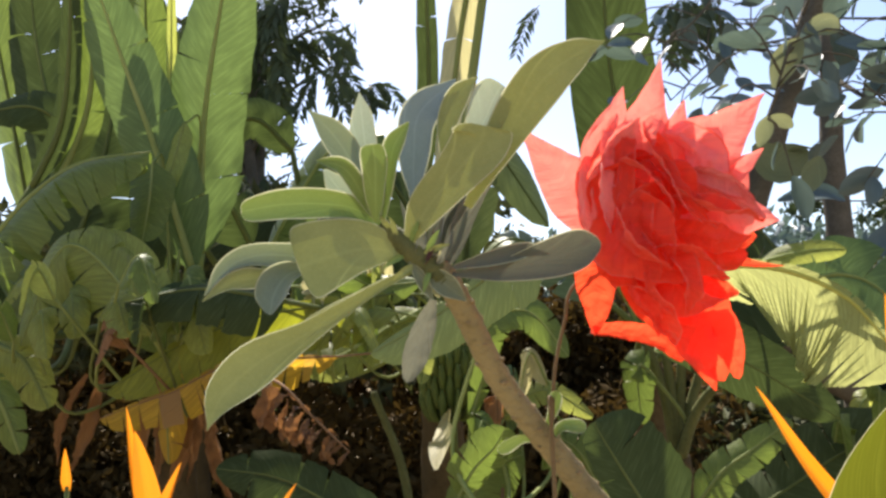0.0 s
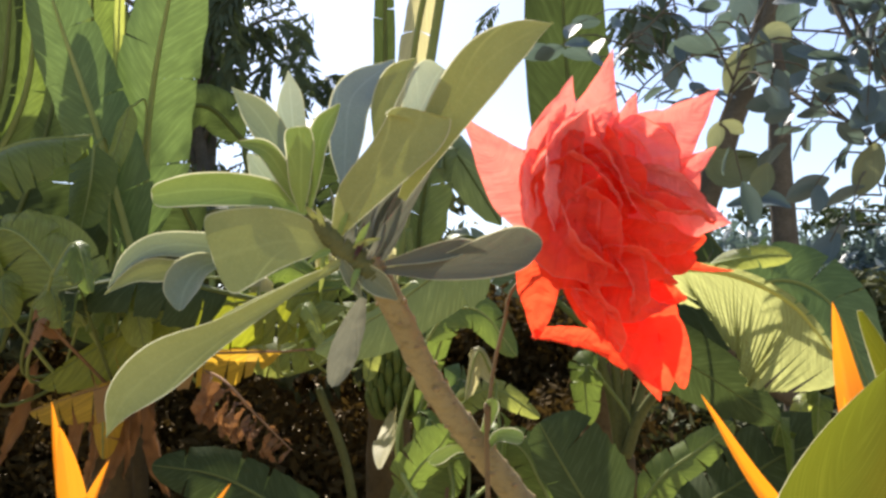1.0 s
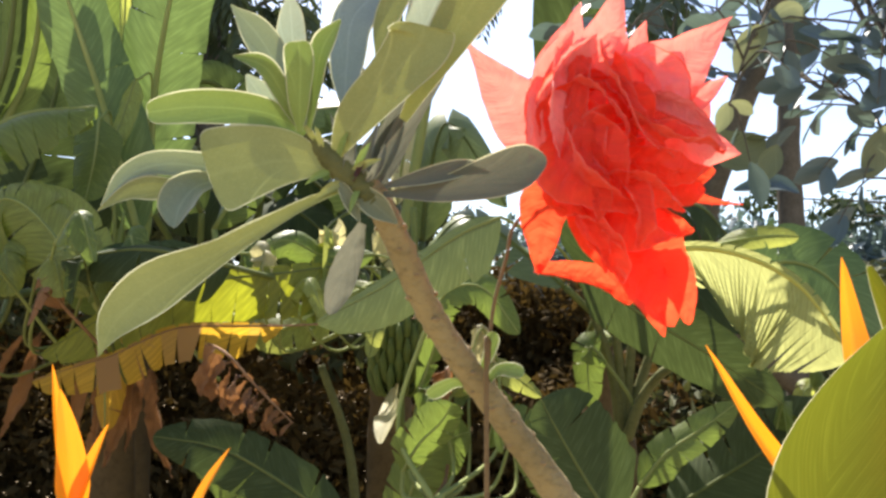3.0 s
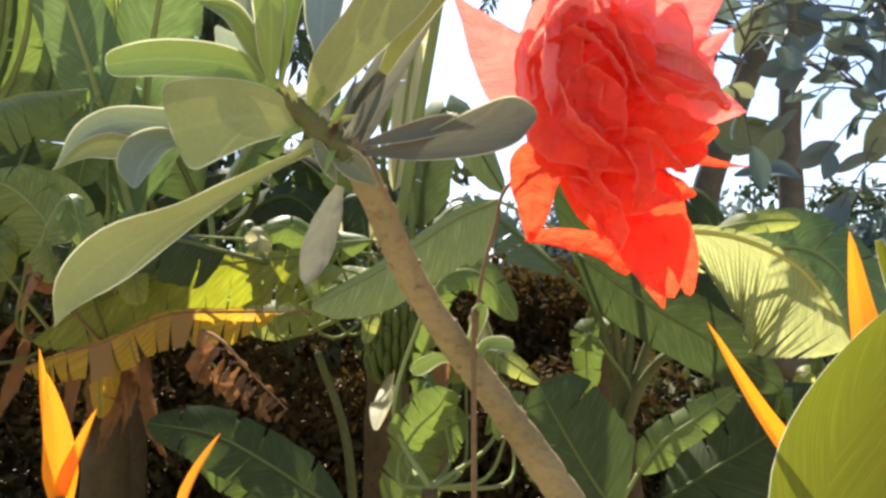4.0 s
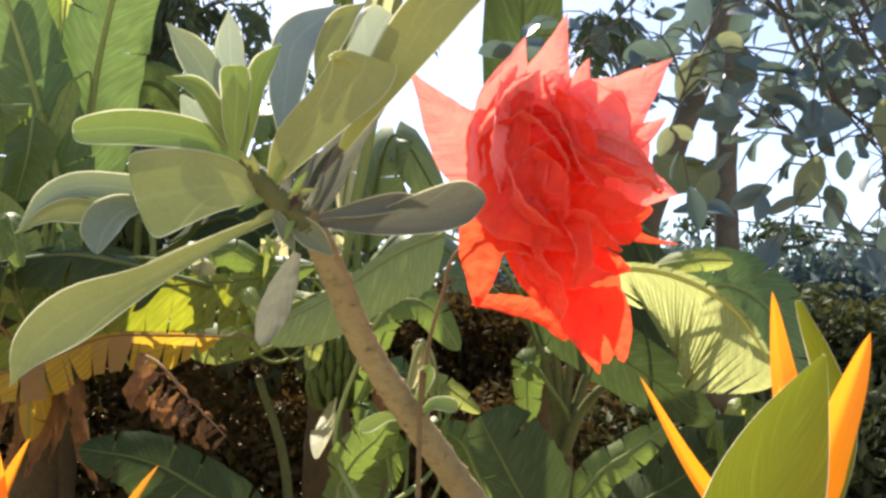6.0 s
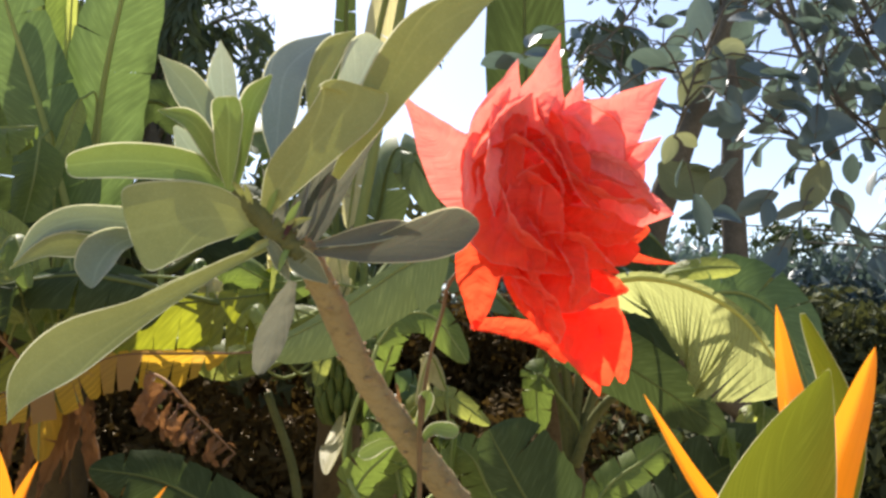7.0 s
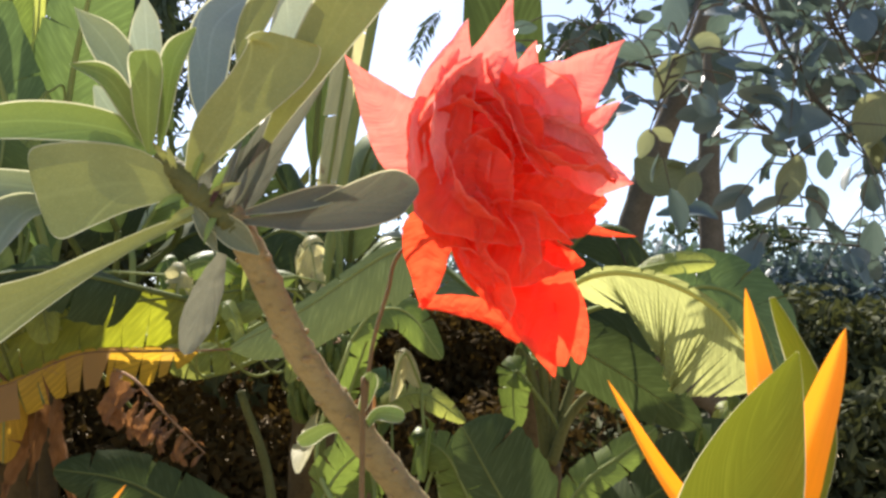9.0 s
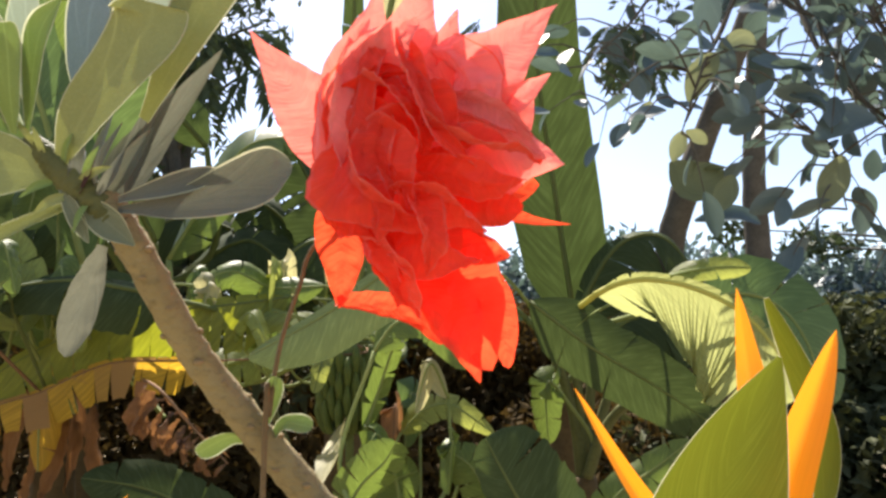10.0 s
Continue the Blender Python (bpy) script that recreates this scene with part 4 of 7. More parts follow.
blade("petal", flower, PETAL_SKYLIT, [(0.0577, 0.4360, 1.4218), (0.0720, 0.4300, 1.4140), (0.0873, 0.4280, 1.4056), (0.1051, 0.4300, 1.3938)], edges=((0.0061, 0.0103, 0.0103, 0.0067, 0.0012), (0.0061, 0.0103, 0.0091, 0.0048, 0.0012)), cup=0.44999999999999996, crumple=0.11, n=30, m=20, seed=18.1, rim=PETAL_RIM, rim_size=0.0009, ripple=0.10, roll=30, fold=-0.70)
blade("petal", flower, PETAL, [(0.0483, 0.4280, 1.4056), (0.0652, 0.4210, 1.3995), (0.0834, 0.4220, 1.3960), (0.1029, 0.4280, 1.3909)], edges=((0.0042, 0.0072, 0.0066, 0.0042, 0.0009), (0.0054, 0.0107, 0.0107, 0.0060, 0.0009)), cup=0.3, crumple=0.11, n=30, m=20, seed=18.5, rim=PETAL_RIM, rim_size=0.0009, ripple=0.10, roll=-50, fold=0.55)
blade("petal", flower, PETAL, [(0.0192, 0.4280, 1.4104), (0.0315, 0.4160, 1.3970), (0.0403, 0.4100, 1.3809), (0.0472, 0.4120, 1.3650)], edges=((0.0076, 0.0135, 0.0140, 0.0105, 0.0018), (0.0064, 0.0111, 0.0105, 0.0064, 0.0015)), cup=0.27, crumple=0.11, n=30, m=20, seed=18.9, rim=PETAL_RIM, rim_size=0.0009, ripple=0.10, roll=40, fold=-0.50)
blade("petal", flower, PETAL, [(0.0564, 0.4300, 1.4076), (0.0403, 0.4210, 1.4041), (0.0326, 0.4130, 1.3904), (0.0386, 0.4120, 1.3738)], edges=((0.0035, 0.0100, 0.0118, 0.0100, 0.0024), (0.0041, 0.0106, 0.0129, 0.0106, 0.0024)), cup=-0.44999999999999996, crumple=0.11, n=30, m=20, seed=19.2, rim=PETAL_RIM, rim_size=0.0009, ripple=0.10, roll=-30, fold=0.35)
blade("petal", flower, PETAL, [(0.0461, 0.4260, 1.3881), (0.0627, 0.4180, 1.3831), (0.0792, 0.4190, 1.3793), (0.0960, 0.4250, 1.3824)], edges=((0.0053, 0.0101, 0.0101, 0.0059, 0.0009), (0.0059, 0.0136, 0.0136, 0.0071, 0.0009)), cup=0.27, crumple=0.11, n=30, m=20, seed=19.6, rim=PETAL_RIM, rim_size=0.0009, ripple=0.10, roll=40, fold=-0.70)
blade("petal", flower, PETAL, [(0.0162, 0.4300, 1.4045), (0.0184, 0.4140, 1.3816), (0.0316, 0.4070, 1.3696), (0.0522, 0.4080, 1.3581)], edges=((0.0064, 0.0122, 0.0128, 0.0087, 0.0012), (0.0058, 0.0128, 0.0134, 0.0093, 0.0012)), cup=0.3, crumple=0.11, n=30, m=20, seed=20.0, rim=PETAL_RIM, rim_size=0.0009, ripple=0.10, roll=30, fold=0.55)
blade("petal", flower, PETAL, [(0.0108, 0.4360, 1.3805), (0.0154, 0.4240, 1.3689), (0.0289, 0.4170, 1.3573), (0.0458, 0.4200, 1.3437)], edges=((0.0078, 0.0137, 0.0149, 0.0107, 0.0018), (0.0054, 0.0101, 0.0089, 0.0048, 0.0012)), cup=0.36000000000000004, crumple=0.11, n=30, m=20, seed=20.4, rim=PETAL_RIM, rim_size=0.0009, ripple=0.10, roll=-40, fold=-0.50)
blade("petal", flower, PETAL, [(0.0381, 0.4240, 1.3786), (0.0502, 0.4150, 1.3754), (0.0642, 0.4120, 1.3694), (0.0787, 0.4160, 1.3590)], edges=((0.0047, 0.0099, 0.0105, 0.0070, 0.0009), (0.0053, 0.0117, 0.0135, 0.0099, 0.0015)), cup=0.27, crumple=0.11, n=30, m=20, seed=20.7, rim=PETAL_RIM, rim_size=0.0009, ripple=0.10, roll=50, fold=0.35)
blade("petal", flower, PETAL, [(0.0348, 0.4240, 1.3635), (0.0470, 0.4160, 1.3581), (0.0600, 0.4160, 1.3507), (0.0758, 0.4220, 1.3468)], edges=((0.0059, 0.0100, 0.0100, 0.0065, 0.0009), (0.0065, 0.0141, 0.0153, 0.0106, 0.0018)), cup=0.24, crumple=0.11, n=30, m=20, seed=21.1, rim=PETAL_RIM, rim_size=0.0009, ripple=0.10, roll=-30, fold=-0.70)
blade("petal", flower, PETAL, [(0.0219, 0.4300, 1.3672), (0.0301, 0.4240, 1.3485), (0.0405, 0.4260, 1.3352), (0.0474, 0.4340, 1.3220)], edges=((0.0078, 0.0133, 0.0139, 0.0102, 0.0024), (0.0018, 0.0036, 0.0036, 0.0024, 0.0009)), cup=0.26999999999999996, crumple=0.11, n=30, m=20, seed=21.5, rim=PETAL_RIM, rim_size=0.0009, ripple=0.10, roll=20, fold=0.55)
blade("petal", flower, PETAL, [(0.0134, 0.4320, 1.4209), (0.0230, 0.4190, 1.4083), (0.0311, 0.4130, 1.3889), (0.0326, 0.4160, 1.3744)], edges=((0.0059, 0.0100, 0.0100, 0.0059, 0.0012), (0.0065, 0.0118, 0.0118, 0.0071, 0.0012)), cup=-0.27, crumple=0.11, n=30, m=20, seed=21.8, rim=PETAL_RIM, rim_size=0.0009, ripple=0.10, roll=50, fold=-0.50)
blade("petal", flower, PETAL, [(0.0241, 0.4280, 1.4300), (0.0397, 0.4180, 1.4219), (0.0480, 0.4150, 1.4074), (0.0512, 0.4190, 1.3930)], edges=((0.0041, 0.0083, 0.0094, 0.0071, 0.0012), (0.0059, 0.0130, 0.0136, 0.0089, 0.0015)), cup=0.3, crumple=0.11, n=30, m=20, seed=22.2, rim=PETAL_RIM, rim_size=0.0009, ripple=0.10, roll=-40, fold=0.35)
blade("petal", flower, PETAL_SKYLIT, [(0.0559, 0.4400, 1.4525), (0.0668, 0.4320, 1.4385), (0.0753, 0.4300, 1.4203), (0.0788, 0.4340, 1.4069)], edges=((0.0073, 0.0134, 0.0153, 0.0110, 0.0018), (0.0043, 0.0079, 0.0085, 0.0055, 0.0012)), cup=0.36000000000000004, crumple=0.11, n=30, m=20, seed=22.6, rim=PETAL_RIM, rim_size=0.0009, ripple=0.10, roll=30, fold=-0.70)
blade("petal", flower, PETAL_SKYLIT, [(0.0074, 0.4380, 1.4127), (0.0107, 0.4280, 1.4262), (0.0192, 0.4230, 1.4422), (0.0317, 0.4230, 1.4550)], edges=((0.0042, 0.0066, 0.0066, 0.0042, 0.0009), (0.0060, 0.0108, 0.0120, 0.0084, 0.0018)), cup=-0.3, crumple=0.11, n=30, m=20, seed=22.9, rim=PETAL_RIM, rim_size=0.0009, ripple=0.10, roll=40, fold=0.55)
blade("petal", flower, PETAL_SKYLIT, [(0.0037, 0.4360, 1.4381), (0.0015, 0.4320, 1.4145), (0.0032, 0.4310, 1.3953), (0.0070, 0.4360, 1.3774)], edges=((0.0043, 0.0067, 0.0067, 0.0049, 0.0012), (0.0037, 0.0055, 0.0055, 0.0043, 0.0012)), cup=0.24, crumple=0.11, n=30, m=20, seed=23.3, rim=PETAL_RIM, rim_size=0.0009, ripple=0.10, roll=30, fold=-0.50)
blade("petal", flower, PETAL_SKYLIT, [(0.0167, 0.4300, 1.4509), (0.0122, 0.4210, 1.4275), (0.0117, 0.4170, 1.4048), (0.0153, 0.4200, 1.3841)], edges=((0.0047, 0.0077, 0.0077, 0.0053, 0.0012), (0.0030, 0.0047, 0.0047, 0.0036, 0.0009)), cup=0.3, crumple=0.11, n=30, m=20, seed=23.7, rim=PETAL_RIM, rim_size=0.0009, ripple=0.10, roll=-35, fold=0.35)
blade("petal", flower, PETAL, [(0.0275, 0.4280, 1.4551), (0.0232, 0.4180, 1.4313), (0.0209, 0.4120, 1.4067), (0.0251, 0.4120, 1.3857)], edges=((0.0053, 0.0088, 0.0088, 0.0059, 0.0012), (0.0029, 0.0053, 0.0059, 0.0041, 0.0009)), cup=0.3, crumple=0.11, n=30, m=20, seed=24.1, rim=PETAL_RIM, rim_size=0.0009, ripple=0.10, roll=30, fold=-0.70)
blade("petal", flower, PETAL, [(0.0384, 0.4280, 1.4518), (0.0472, 0.4170, 1.4263), (0.0564, 0.4130, 1.4024), (0.0733, 0.4180, 1.3867)], edges=((0.0029, 0.0047, 0.0047, 0.0029, 0.0009), (0.0041, 0.0088, 0.0100, 0.0077, 0.0015)), cup=0.3, crumple=0.11, n=30, m=20, seed=24.4, rim=PETAL_RIM, rim_size=0.0009, ripple=0.10, roll=-30, fold=0.55)
blade("petal", flower, PETAL, [(0.0227, 0.4180, 1.3928), (0.0288, 0.4070, 1.3760), (0.0340, 0.4040, 1.3640), (0.0328, 0.4080, 1.3515)], edges=((0.0029, 0.0069, 0.0080, 0.0052, 0.0009), (0.0040, 0.0075, 0.0075, 0.0046, 0.0009)), cup=0.3, crumple=0.11, n=30, m=20, seed=24.8, rim=PETAL_RIM, rim_size=0.0009, ripple=0.10, roll=25, fold=-0.50)
blade("petal", flower, PETAL, [(0.0463, 0.4180, 1.3777), (0.0519, 0.4090, 1.3646), (0.0543, 0.4080, 1.3529), (0.0527, 0.4140, 1.3390)], edges=((0.0035, 0.0075, 0.0081, 0.0052, 0.0009), (0.0041, 0.0075, 0.0075, 0.0046, 0.0009)), cup=0.3, crumple=0.11, n=30, m=20, seed=25.2, rim=PETAL_RIM, rim_size=0.0009, ripple=0.10, roll=-30, fold=0.35)
blade("petal", flower, PETAL, [(0.0215, 0.4260, 1.3637), (0.0281, 0.4180, 1.3509), (0.0354, 0.4200, 1.3393), (0.0400, 0.4300, 1.3279)], edges=((0.0042, 0.0077, 0.0077, 0.0048, 0.0009), (0.0036, 0.0048, 0.0042, 0.0024, 0.0009)), cup=0.24, crumple=0.11, n=30, m=20, seed=25.5, rim=PETAL_RIM, rim_size=0.0009, ripple=0.10, roll=30, fold=-0.70)
blade("petal", flower, PETAL_SKYLIT, [(0.0637, 0.4340, 1.4245), (0.0764, 0.4280, 1.4198), (0.0900, 0.4280, 1.4119), (0.1000, 0.4320, 1.4049)], edges=((0.0030, 0.0054, 0.0054, 0.0030, 0.0009), (0.0036, 0.0067, 0.0067, 0.0042, 0.0009)), cup=0.3, crumple=0.11, n=30, m=20, seed=25.9, rim=PETAL_RIM, rim_size=0.0009, ripple=0.10, roll=30, fold=0.55)
# ---- heliconias ----
heliconia = thing("heliconia", "heliconia with pointed orange bracts and broad green leaves", "flowering plant", "heliconias", (0.000, 0.000, 0))
stem("stalk", heliconia, GREEN_STEM, [(0.243, 0.630, 0), (0.233, 0.630, 0.6), (0.254, 0.607, 1.123), (0.254, 0.588, 1.187)], (0.014, 0.012, 0.009, 0.006))
blade("bract", heliconia, BRACT, [(0.2637, 0.6154, 1.1725), (0.2700, 0.6517, 1.2385), (0.2692, 0.6694, 1.2943), (0.2629, 0.6658, 1.3582)], 0.0376, roll=0, seed=0.1, shape='bract', fold=0.45, cup=0.1)
blade("bract", heliconia, BRACT, [(0.2416, 0.5786, 1.1849), (0.2544, 0.5720, 1.2322), (0.2719, 0.5648, 1.2835), (0.2848, 0.5594, 1.3226)], 0.0334, roll=-15, seed=0.2, shape='bract', fold=0.45, cup=0.1)
blade("bract", heliconia, BRACT, [(0.2557, 0.6264, 1.1289), (0.2128, 0.6211, 1.1710), (0.1740, 0.6147, 1.2216), (0.1360, 0.6062, 1.2870)], 0.0248, roll=20, seed=0.3, shape='bract', fold=0.45, cup=0.1)
blade("bract", heliconia, BRACT, [(0.3114, 0.5656, 1.1671), (0.3249, 0.5595, 1.2099), (0.3523, 0.5481, 1.2869), (0.3807, 0.5374, 1.3575)], 0.0179, roll=-30, seed=0.4, shape='bract', fold=0.45, cup=0.1)
blade("bract", heliconia, BRACT, [(0.2744, 0.6400, 1.1790), (0.2647, 0.6350, 1.2223), (0.2547, 0.6300, 1.2571), (0.2489, 0.6250, 1.2840)], 0.0200, roll=-20, seed=0.45, shape='bract', fold=0.45, cup=0.1)
blade("leaf", heliconia, HELI_LEAF, [(0.1937, 0.5819, 1.0903), (0.1990, 0.5702, 1.1754), (0.2200, 0.5605, 1.2451), (0.2481, 0.5518, 1.3072)], 0.0800, roll=(-15, 15), shape='lance', cup=0.2, fold=0.1, rim=ROSE_RIM, label='broad green leaf')
blade("leaf", heliconia, HELI_LEAF, [(0.3206, 0.6884, 1.1739), (0.3256, 0.6791, 1.2393), (0.3110, 0.6719, 1.2905), (0.2835, 0.6636, 1.3509)], 0.0292, roll=-60, shape='oval', cup=0.2, rim=ROSE_RIM)
heliconia_low = thing("heliconia", "heliconia with upright orange bracts", "flowering plant", "heliconias", (0, 0, 0))
stem("stalk", heliconia_low, GREEN_STEM, [(-0.730, 1.255, 0), (-0.709, 1.253, 1.007)], (0.012, 0.007))
blade("bract", heliconia_low, BRACT, [(-0.7126, 1.2644, 0.9952), (-0.7169, 1.2500, 1.1024), (-0.7303, 1.2353, 1.2030)], 0.0588, roll=35, seed=0.5, shape='bract', fold=0.45, cup=0.1)
blade("bract", heliconia_low, BRACT, [(-0.7126, 1.2644, 0.9952), (-0.6869, 1.2590, 1.0624), (-0.6534, 1.2523, 1.1468)], 0.0451, roll=-25, seed=0.6, shape='bract', fold=0.45, cup=0.1)
blade("bract", heliconia_low, BRACT, [(-0.7376, 1.2914, 0.9981), (-0.7524, 1.2714, 1.1379), (-0.7590, 1.2570, 1.2425)], 0.0300, roll=65, seed=0.65, shape='bract', fold=0.45, cup=0.1)
heliconia_small = thing("heliconia", "heliconia with one slanting orange bract", "flowering plant", "heliconias", (0, 0, 0))
stem("stalk", heliconia_small, GREEN_STEM, [(-0.503, 1.243, 0), (-0.507, 1.240, 0.992)], (0.012, 0.006))
blade("bract", heliconia_small, BRACT, [(-0.5074, 1.2413, 0.9826), (-0.4807, 1.2364, 1.0472), (-0.4427, 1.2326, 1.1133)], 0.0339, roll=-40, seed=0.7, shape='bract', fold=0.45, cup=0.1)
heliconia_bud = thing("heliconia", "heliconia shoot with one small orange bract", "flowering plant", "heliconias", (0, 0, 0))
stem("stalk", heliconia_bud, GREEN_STEM, [(-0.892, 1.305, 0), (-0.894, 1.299, 1.101)], (0.010, 0.004))
blade("bract", heliconia_bud, BRACT, [(-0.8935, 1.2999, 1.0936), (-0.8936, 1.2949, 1.1315), (-0.8937, 1.2900, 1.1694)], 0.0206, roll=20, seed=0.75, shape='bract', fold=0.45, cup=0.1)
# ---- banana plants ----
banana_left = thing("banana_plant", "banana plant with tall green leaves", "banana plant", "banana plants", (0, 0, 0))
stem("pseudostem", banana_left, PSEUDO, [(-1.428, 2.827, -0.03), (-1.448, 2.827, 0.783), (-1.458, 2.827, 1.305)], (0.100, 0.085, 0.050), sides=14, knobs=0.12)
banana_leaf(banana_left, [(-1.348, 2.750, 1.656), (-1.452, 2.650, 2.108), (-1.561, 2.600, 2.445), (-1.673, 2.550, 2.803)], 0.289, material=BANANA_BACKLIT, rib=RIB, base=(-1.458, 2.827, 1.305), roll=12, tears=3, gap=0.12, seed=11)
banana_leaf(banana_left, [(-1.359, 2.850, 1.732), (-1.327, 2.780, 2.147), (-1.270, 2.720, 2.431), (-1.209, 2.680, 2.677), (-1.146, 2.620, 2.932)], 0.335, material=BANANA_BACKLIT, rib=RIB, base=(-1.458, 2.827, 1.305), roll=(20, 8), tears=3, gap=0.10, seed=12)
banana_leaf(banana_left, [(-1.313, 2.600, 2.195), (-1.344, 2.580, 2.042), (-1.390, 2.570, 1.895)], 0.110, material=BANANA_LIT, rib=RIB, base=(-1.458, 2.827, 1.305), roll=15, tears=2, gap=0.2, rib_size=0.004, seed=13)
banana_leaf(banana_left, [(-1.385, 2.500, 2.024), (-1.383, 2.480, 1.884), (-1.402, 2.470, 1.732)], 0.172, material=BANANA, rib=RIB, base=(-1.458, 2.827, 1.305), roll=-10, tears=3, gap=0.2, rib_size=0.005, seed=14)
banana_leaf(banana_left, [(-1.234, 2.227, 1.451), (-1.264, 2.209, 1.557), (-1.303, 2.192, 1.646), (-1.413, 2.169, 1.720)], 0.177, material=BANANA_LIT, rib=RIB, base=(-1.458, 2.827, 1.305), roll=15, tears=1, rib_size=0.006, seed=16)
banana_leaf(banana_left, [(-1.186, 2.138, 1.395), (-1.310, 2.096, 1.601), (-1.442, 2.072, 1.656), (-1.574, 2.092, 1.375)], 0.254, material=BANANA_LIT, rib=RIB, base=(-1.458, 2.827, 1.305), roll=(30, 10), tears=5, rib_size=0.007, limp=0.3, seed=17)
banana_leaf(banana_left, [(-1.303, 2.435, 1.346), (-1.374, 2.413, 1.444), (-1.438, 2.398, 1.494), (-1.516, 2.394, 1.449)], 0.134, material=BANANA, rib=RIB, base=(-1.458, 2.827, 1.305), roll=20, tears=2, rib_size=0.006, seed=18)
banana_leaf(banana_left, [(-1.286, 2.442, 1.308), (-1.267, 2.425, 1.459), (-1.250, 2.412, 1.573), (-1.229, 2.400, 1.686)], 0.027, material=BANANA, rib=RIB, base=(-1.458, 2.827, 1.305), roll=20, tears=1, rib_size=0.012, seed=19)
banana_far_left = thing("banana_plant", "banana plant with arching torn leaves", "banana plant", "banana plants", (0, 0, 0))
stem("pseudostem", banana_far_left, PSEUDO, [(-2.087, 2.323, -0.03), (-2.107, 2.323, 0.848), (-2.117, 2.323, 1.413)], (0.090, 0.076, 0.045), sides=14, knobs=0.12)
banana_leaf(banana_far_left, [(-2.433, 3.700, 1.974), (-2.634, 3.750, 2.619), (-2.801, 3.800, 3.174), (-2.868, 3.800, 3.797)], 0.419, material=BANANA_DEEP_SHADE, rib=RIB_DIM, base=(-2.117, 2.323, 1.413), roll=12, tears=3, gap=0.1, seed=22)
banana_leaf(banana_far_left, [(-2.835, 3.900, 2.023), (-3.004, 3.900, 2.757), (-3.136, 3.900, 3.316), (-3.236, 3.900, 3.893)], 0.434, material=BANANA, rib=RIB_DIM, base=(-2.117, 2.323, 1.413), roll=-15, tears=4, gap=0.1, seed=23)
banana_leaf(banana_far_left, [(-2.220, 3.600, 2.215), (-2.351, 3.500, 2.466), (-2.503, 3.400, 2.595), (-2.741, 3.350, 2.568)], 0.283, material=BANANA_DEEP_SHADE, rib=RIB_DIM, base=(-2.117, 2.323, 1.413), roll=20, tears=5, gap=0.2, seed=24)
banana_leaf(banana_far_left, [(-2.228, 3.300, 1.767), (-2.098, 3.350, 2.261), (-2.054, 3.400, 2.789), (-2.085, 3.400, 3.295)], 0.691, material=BANANA_DEEP_SHADE, rib=RIB_DIM, base=(-2.117, 2.323, 1.413), roll=10, tears=3, gap=0.1, seed=21)
banana_leaf(banana_far_left, [(-1.923, 2.237, 1.478), (-1.744, 2.223, 1.765), (-1.515, 2.228, 1.949), (-1.261, 2.255, 1.989)], 0.313, material=BANANA, rib=RIB, base=(-2.117, 2.323, 1.413), roll=(-40, -70), tears=12, limp=0.6, seed=20)
banana_leaf(banana_far_left, [(-1.939, 2.626, 1.991), (-1.819, 2.611, 2.224), (-1.771, 2.578, 2.525), (-1.754, 2.536, 2.869)], 0.104, material=BANANA_DEEP_SHADE, rib=RIB_DIM, base=(-2.117, 2.323, 1.413), roll=10, tears=4, gap=0.1, seed=22)
banana_leaf(banana_far_left, [(-1.908, 2.685, 1.956), (-1.762, 2.667, 2.237), (-1.714, 2.637, 2.520), (-1.752, 2.589, 2.851)], 0.133, material=BANANA, rib=RIB, base=(-2.117, 2.323, 1.413), roll=20, tears=2, gap=0.1, seed=23)
banana_leaf(banana_far_left, [(-1.842, 2.054, 1.401), (-1.707, 2.072, 1.396), (-1.576, 2.096, 1.341), (-1.499, 2.125, 1.187)], 0.186, material=BANANA_LIT, rib=RIB, base=(-2.117, 2.323, 1.413), roll=-30, tears=6, limp=0.3, seed=24)
banana_leaf(banana_far_left, [(-1.702, 1.877, 1.333), (-1.596, 1.895, 1.299), (-1.507, 1.915, 1.234), (-1.454, 1.942, 1.079)], 0.139, material=BANANA, rib=RIB, base=(-2.117, 2.323, 1.413), roll=-30, tears=6, limp=0.3, seed=25)
banana_leaf(banana_far_left, [(-2.312, 2.591, 1.506), (-2.176, 2.587, 1.671), (-1.986, 2.612, 1.665), (-1.825, 2.655, 1.489)], 0.363, material=BANANA_SHADE, rib=RIB_DIM, base=(-2.117, 2.323, 1.413), roll=-40, tears=6, limp=0.3, seed=26)
banana_mid = thing("banana_plant", "banana plant with bright backlit upright leaves", "banana plant", "banana plants", (0, 0, 0))
stem("pseudostem", banana_mid, PSEUDO, [(-1.653, 3.420, -0.03), (-1.673, 3.420, 0.901), (-1.683, 3.420, 1.502)], (0.100, 0.085, 0.050), sides=14, knobs=0.12)
banana_leaf(banana_mid, [(-1.694, 3.200, 1.977), (-1.730, 3.150, 2.382), (-1.743, 3.100, 2.714), (-1.703, 3.000, 3.067)], 0.269, material=BANANA, rib=RIB_DIM, base=(-1.683, 3.420, 1.502), roll=-10, tears=3, gap=0.15, seed=27)
banana_leaf(banana_mid, [(-1.644, 3.100, 2.219), (-1.600, 3.050, 2.542), (-1.575, 3.000, 2.791), (-1.552, 2.950, 3.012)], 0.049, material=BANANA_LIT, rib=RIB, base=(-1.683, 3.420, 1.502), roll=10, tears=1, gap=0.1, rib_size=0.006, seed=28)
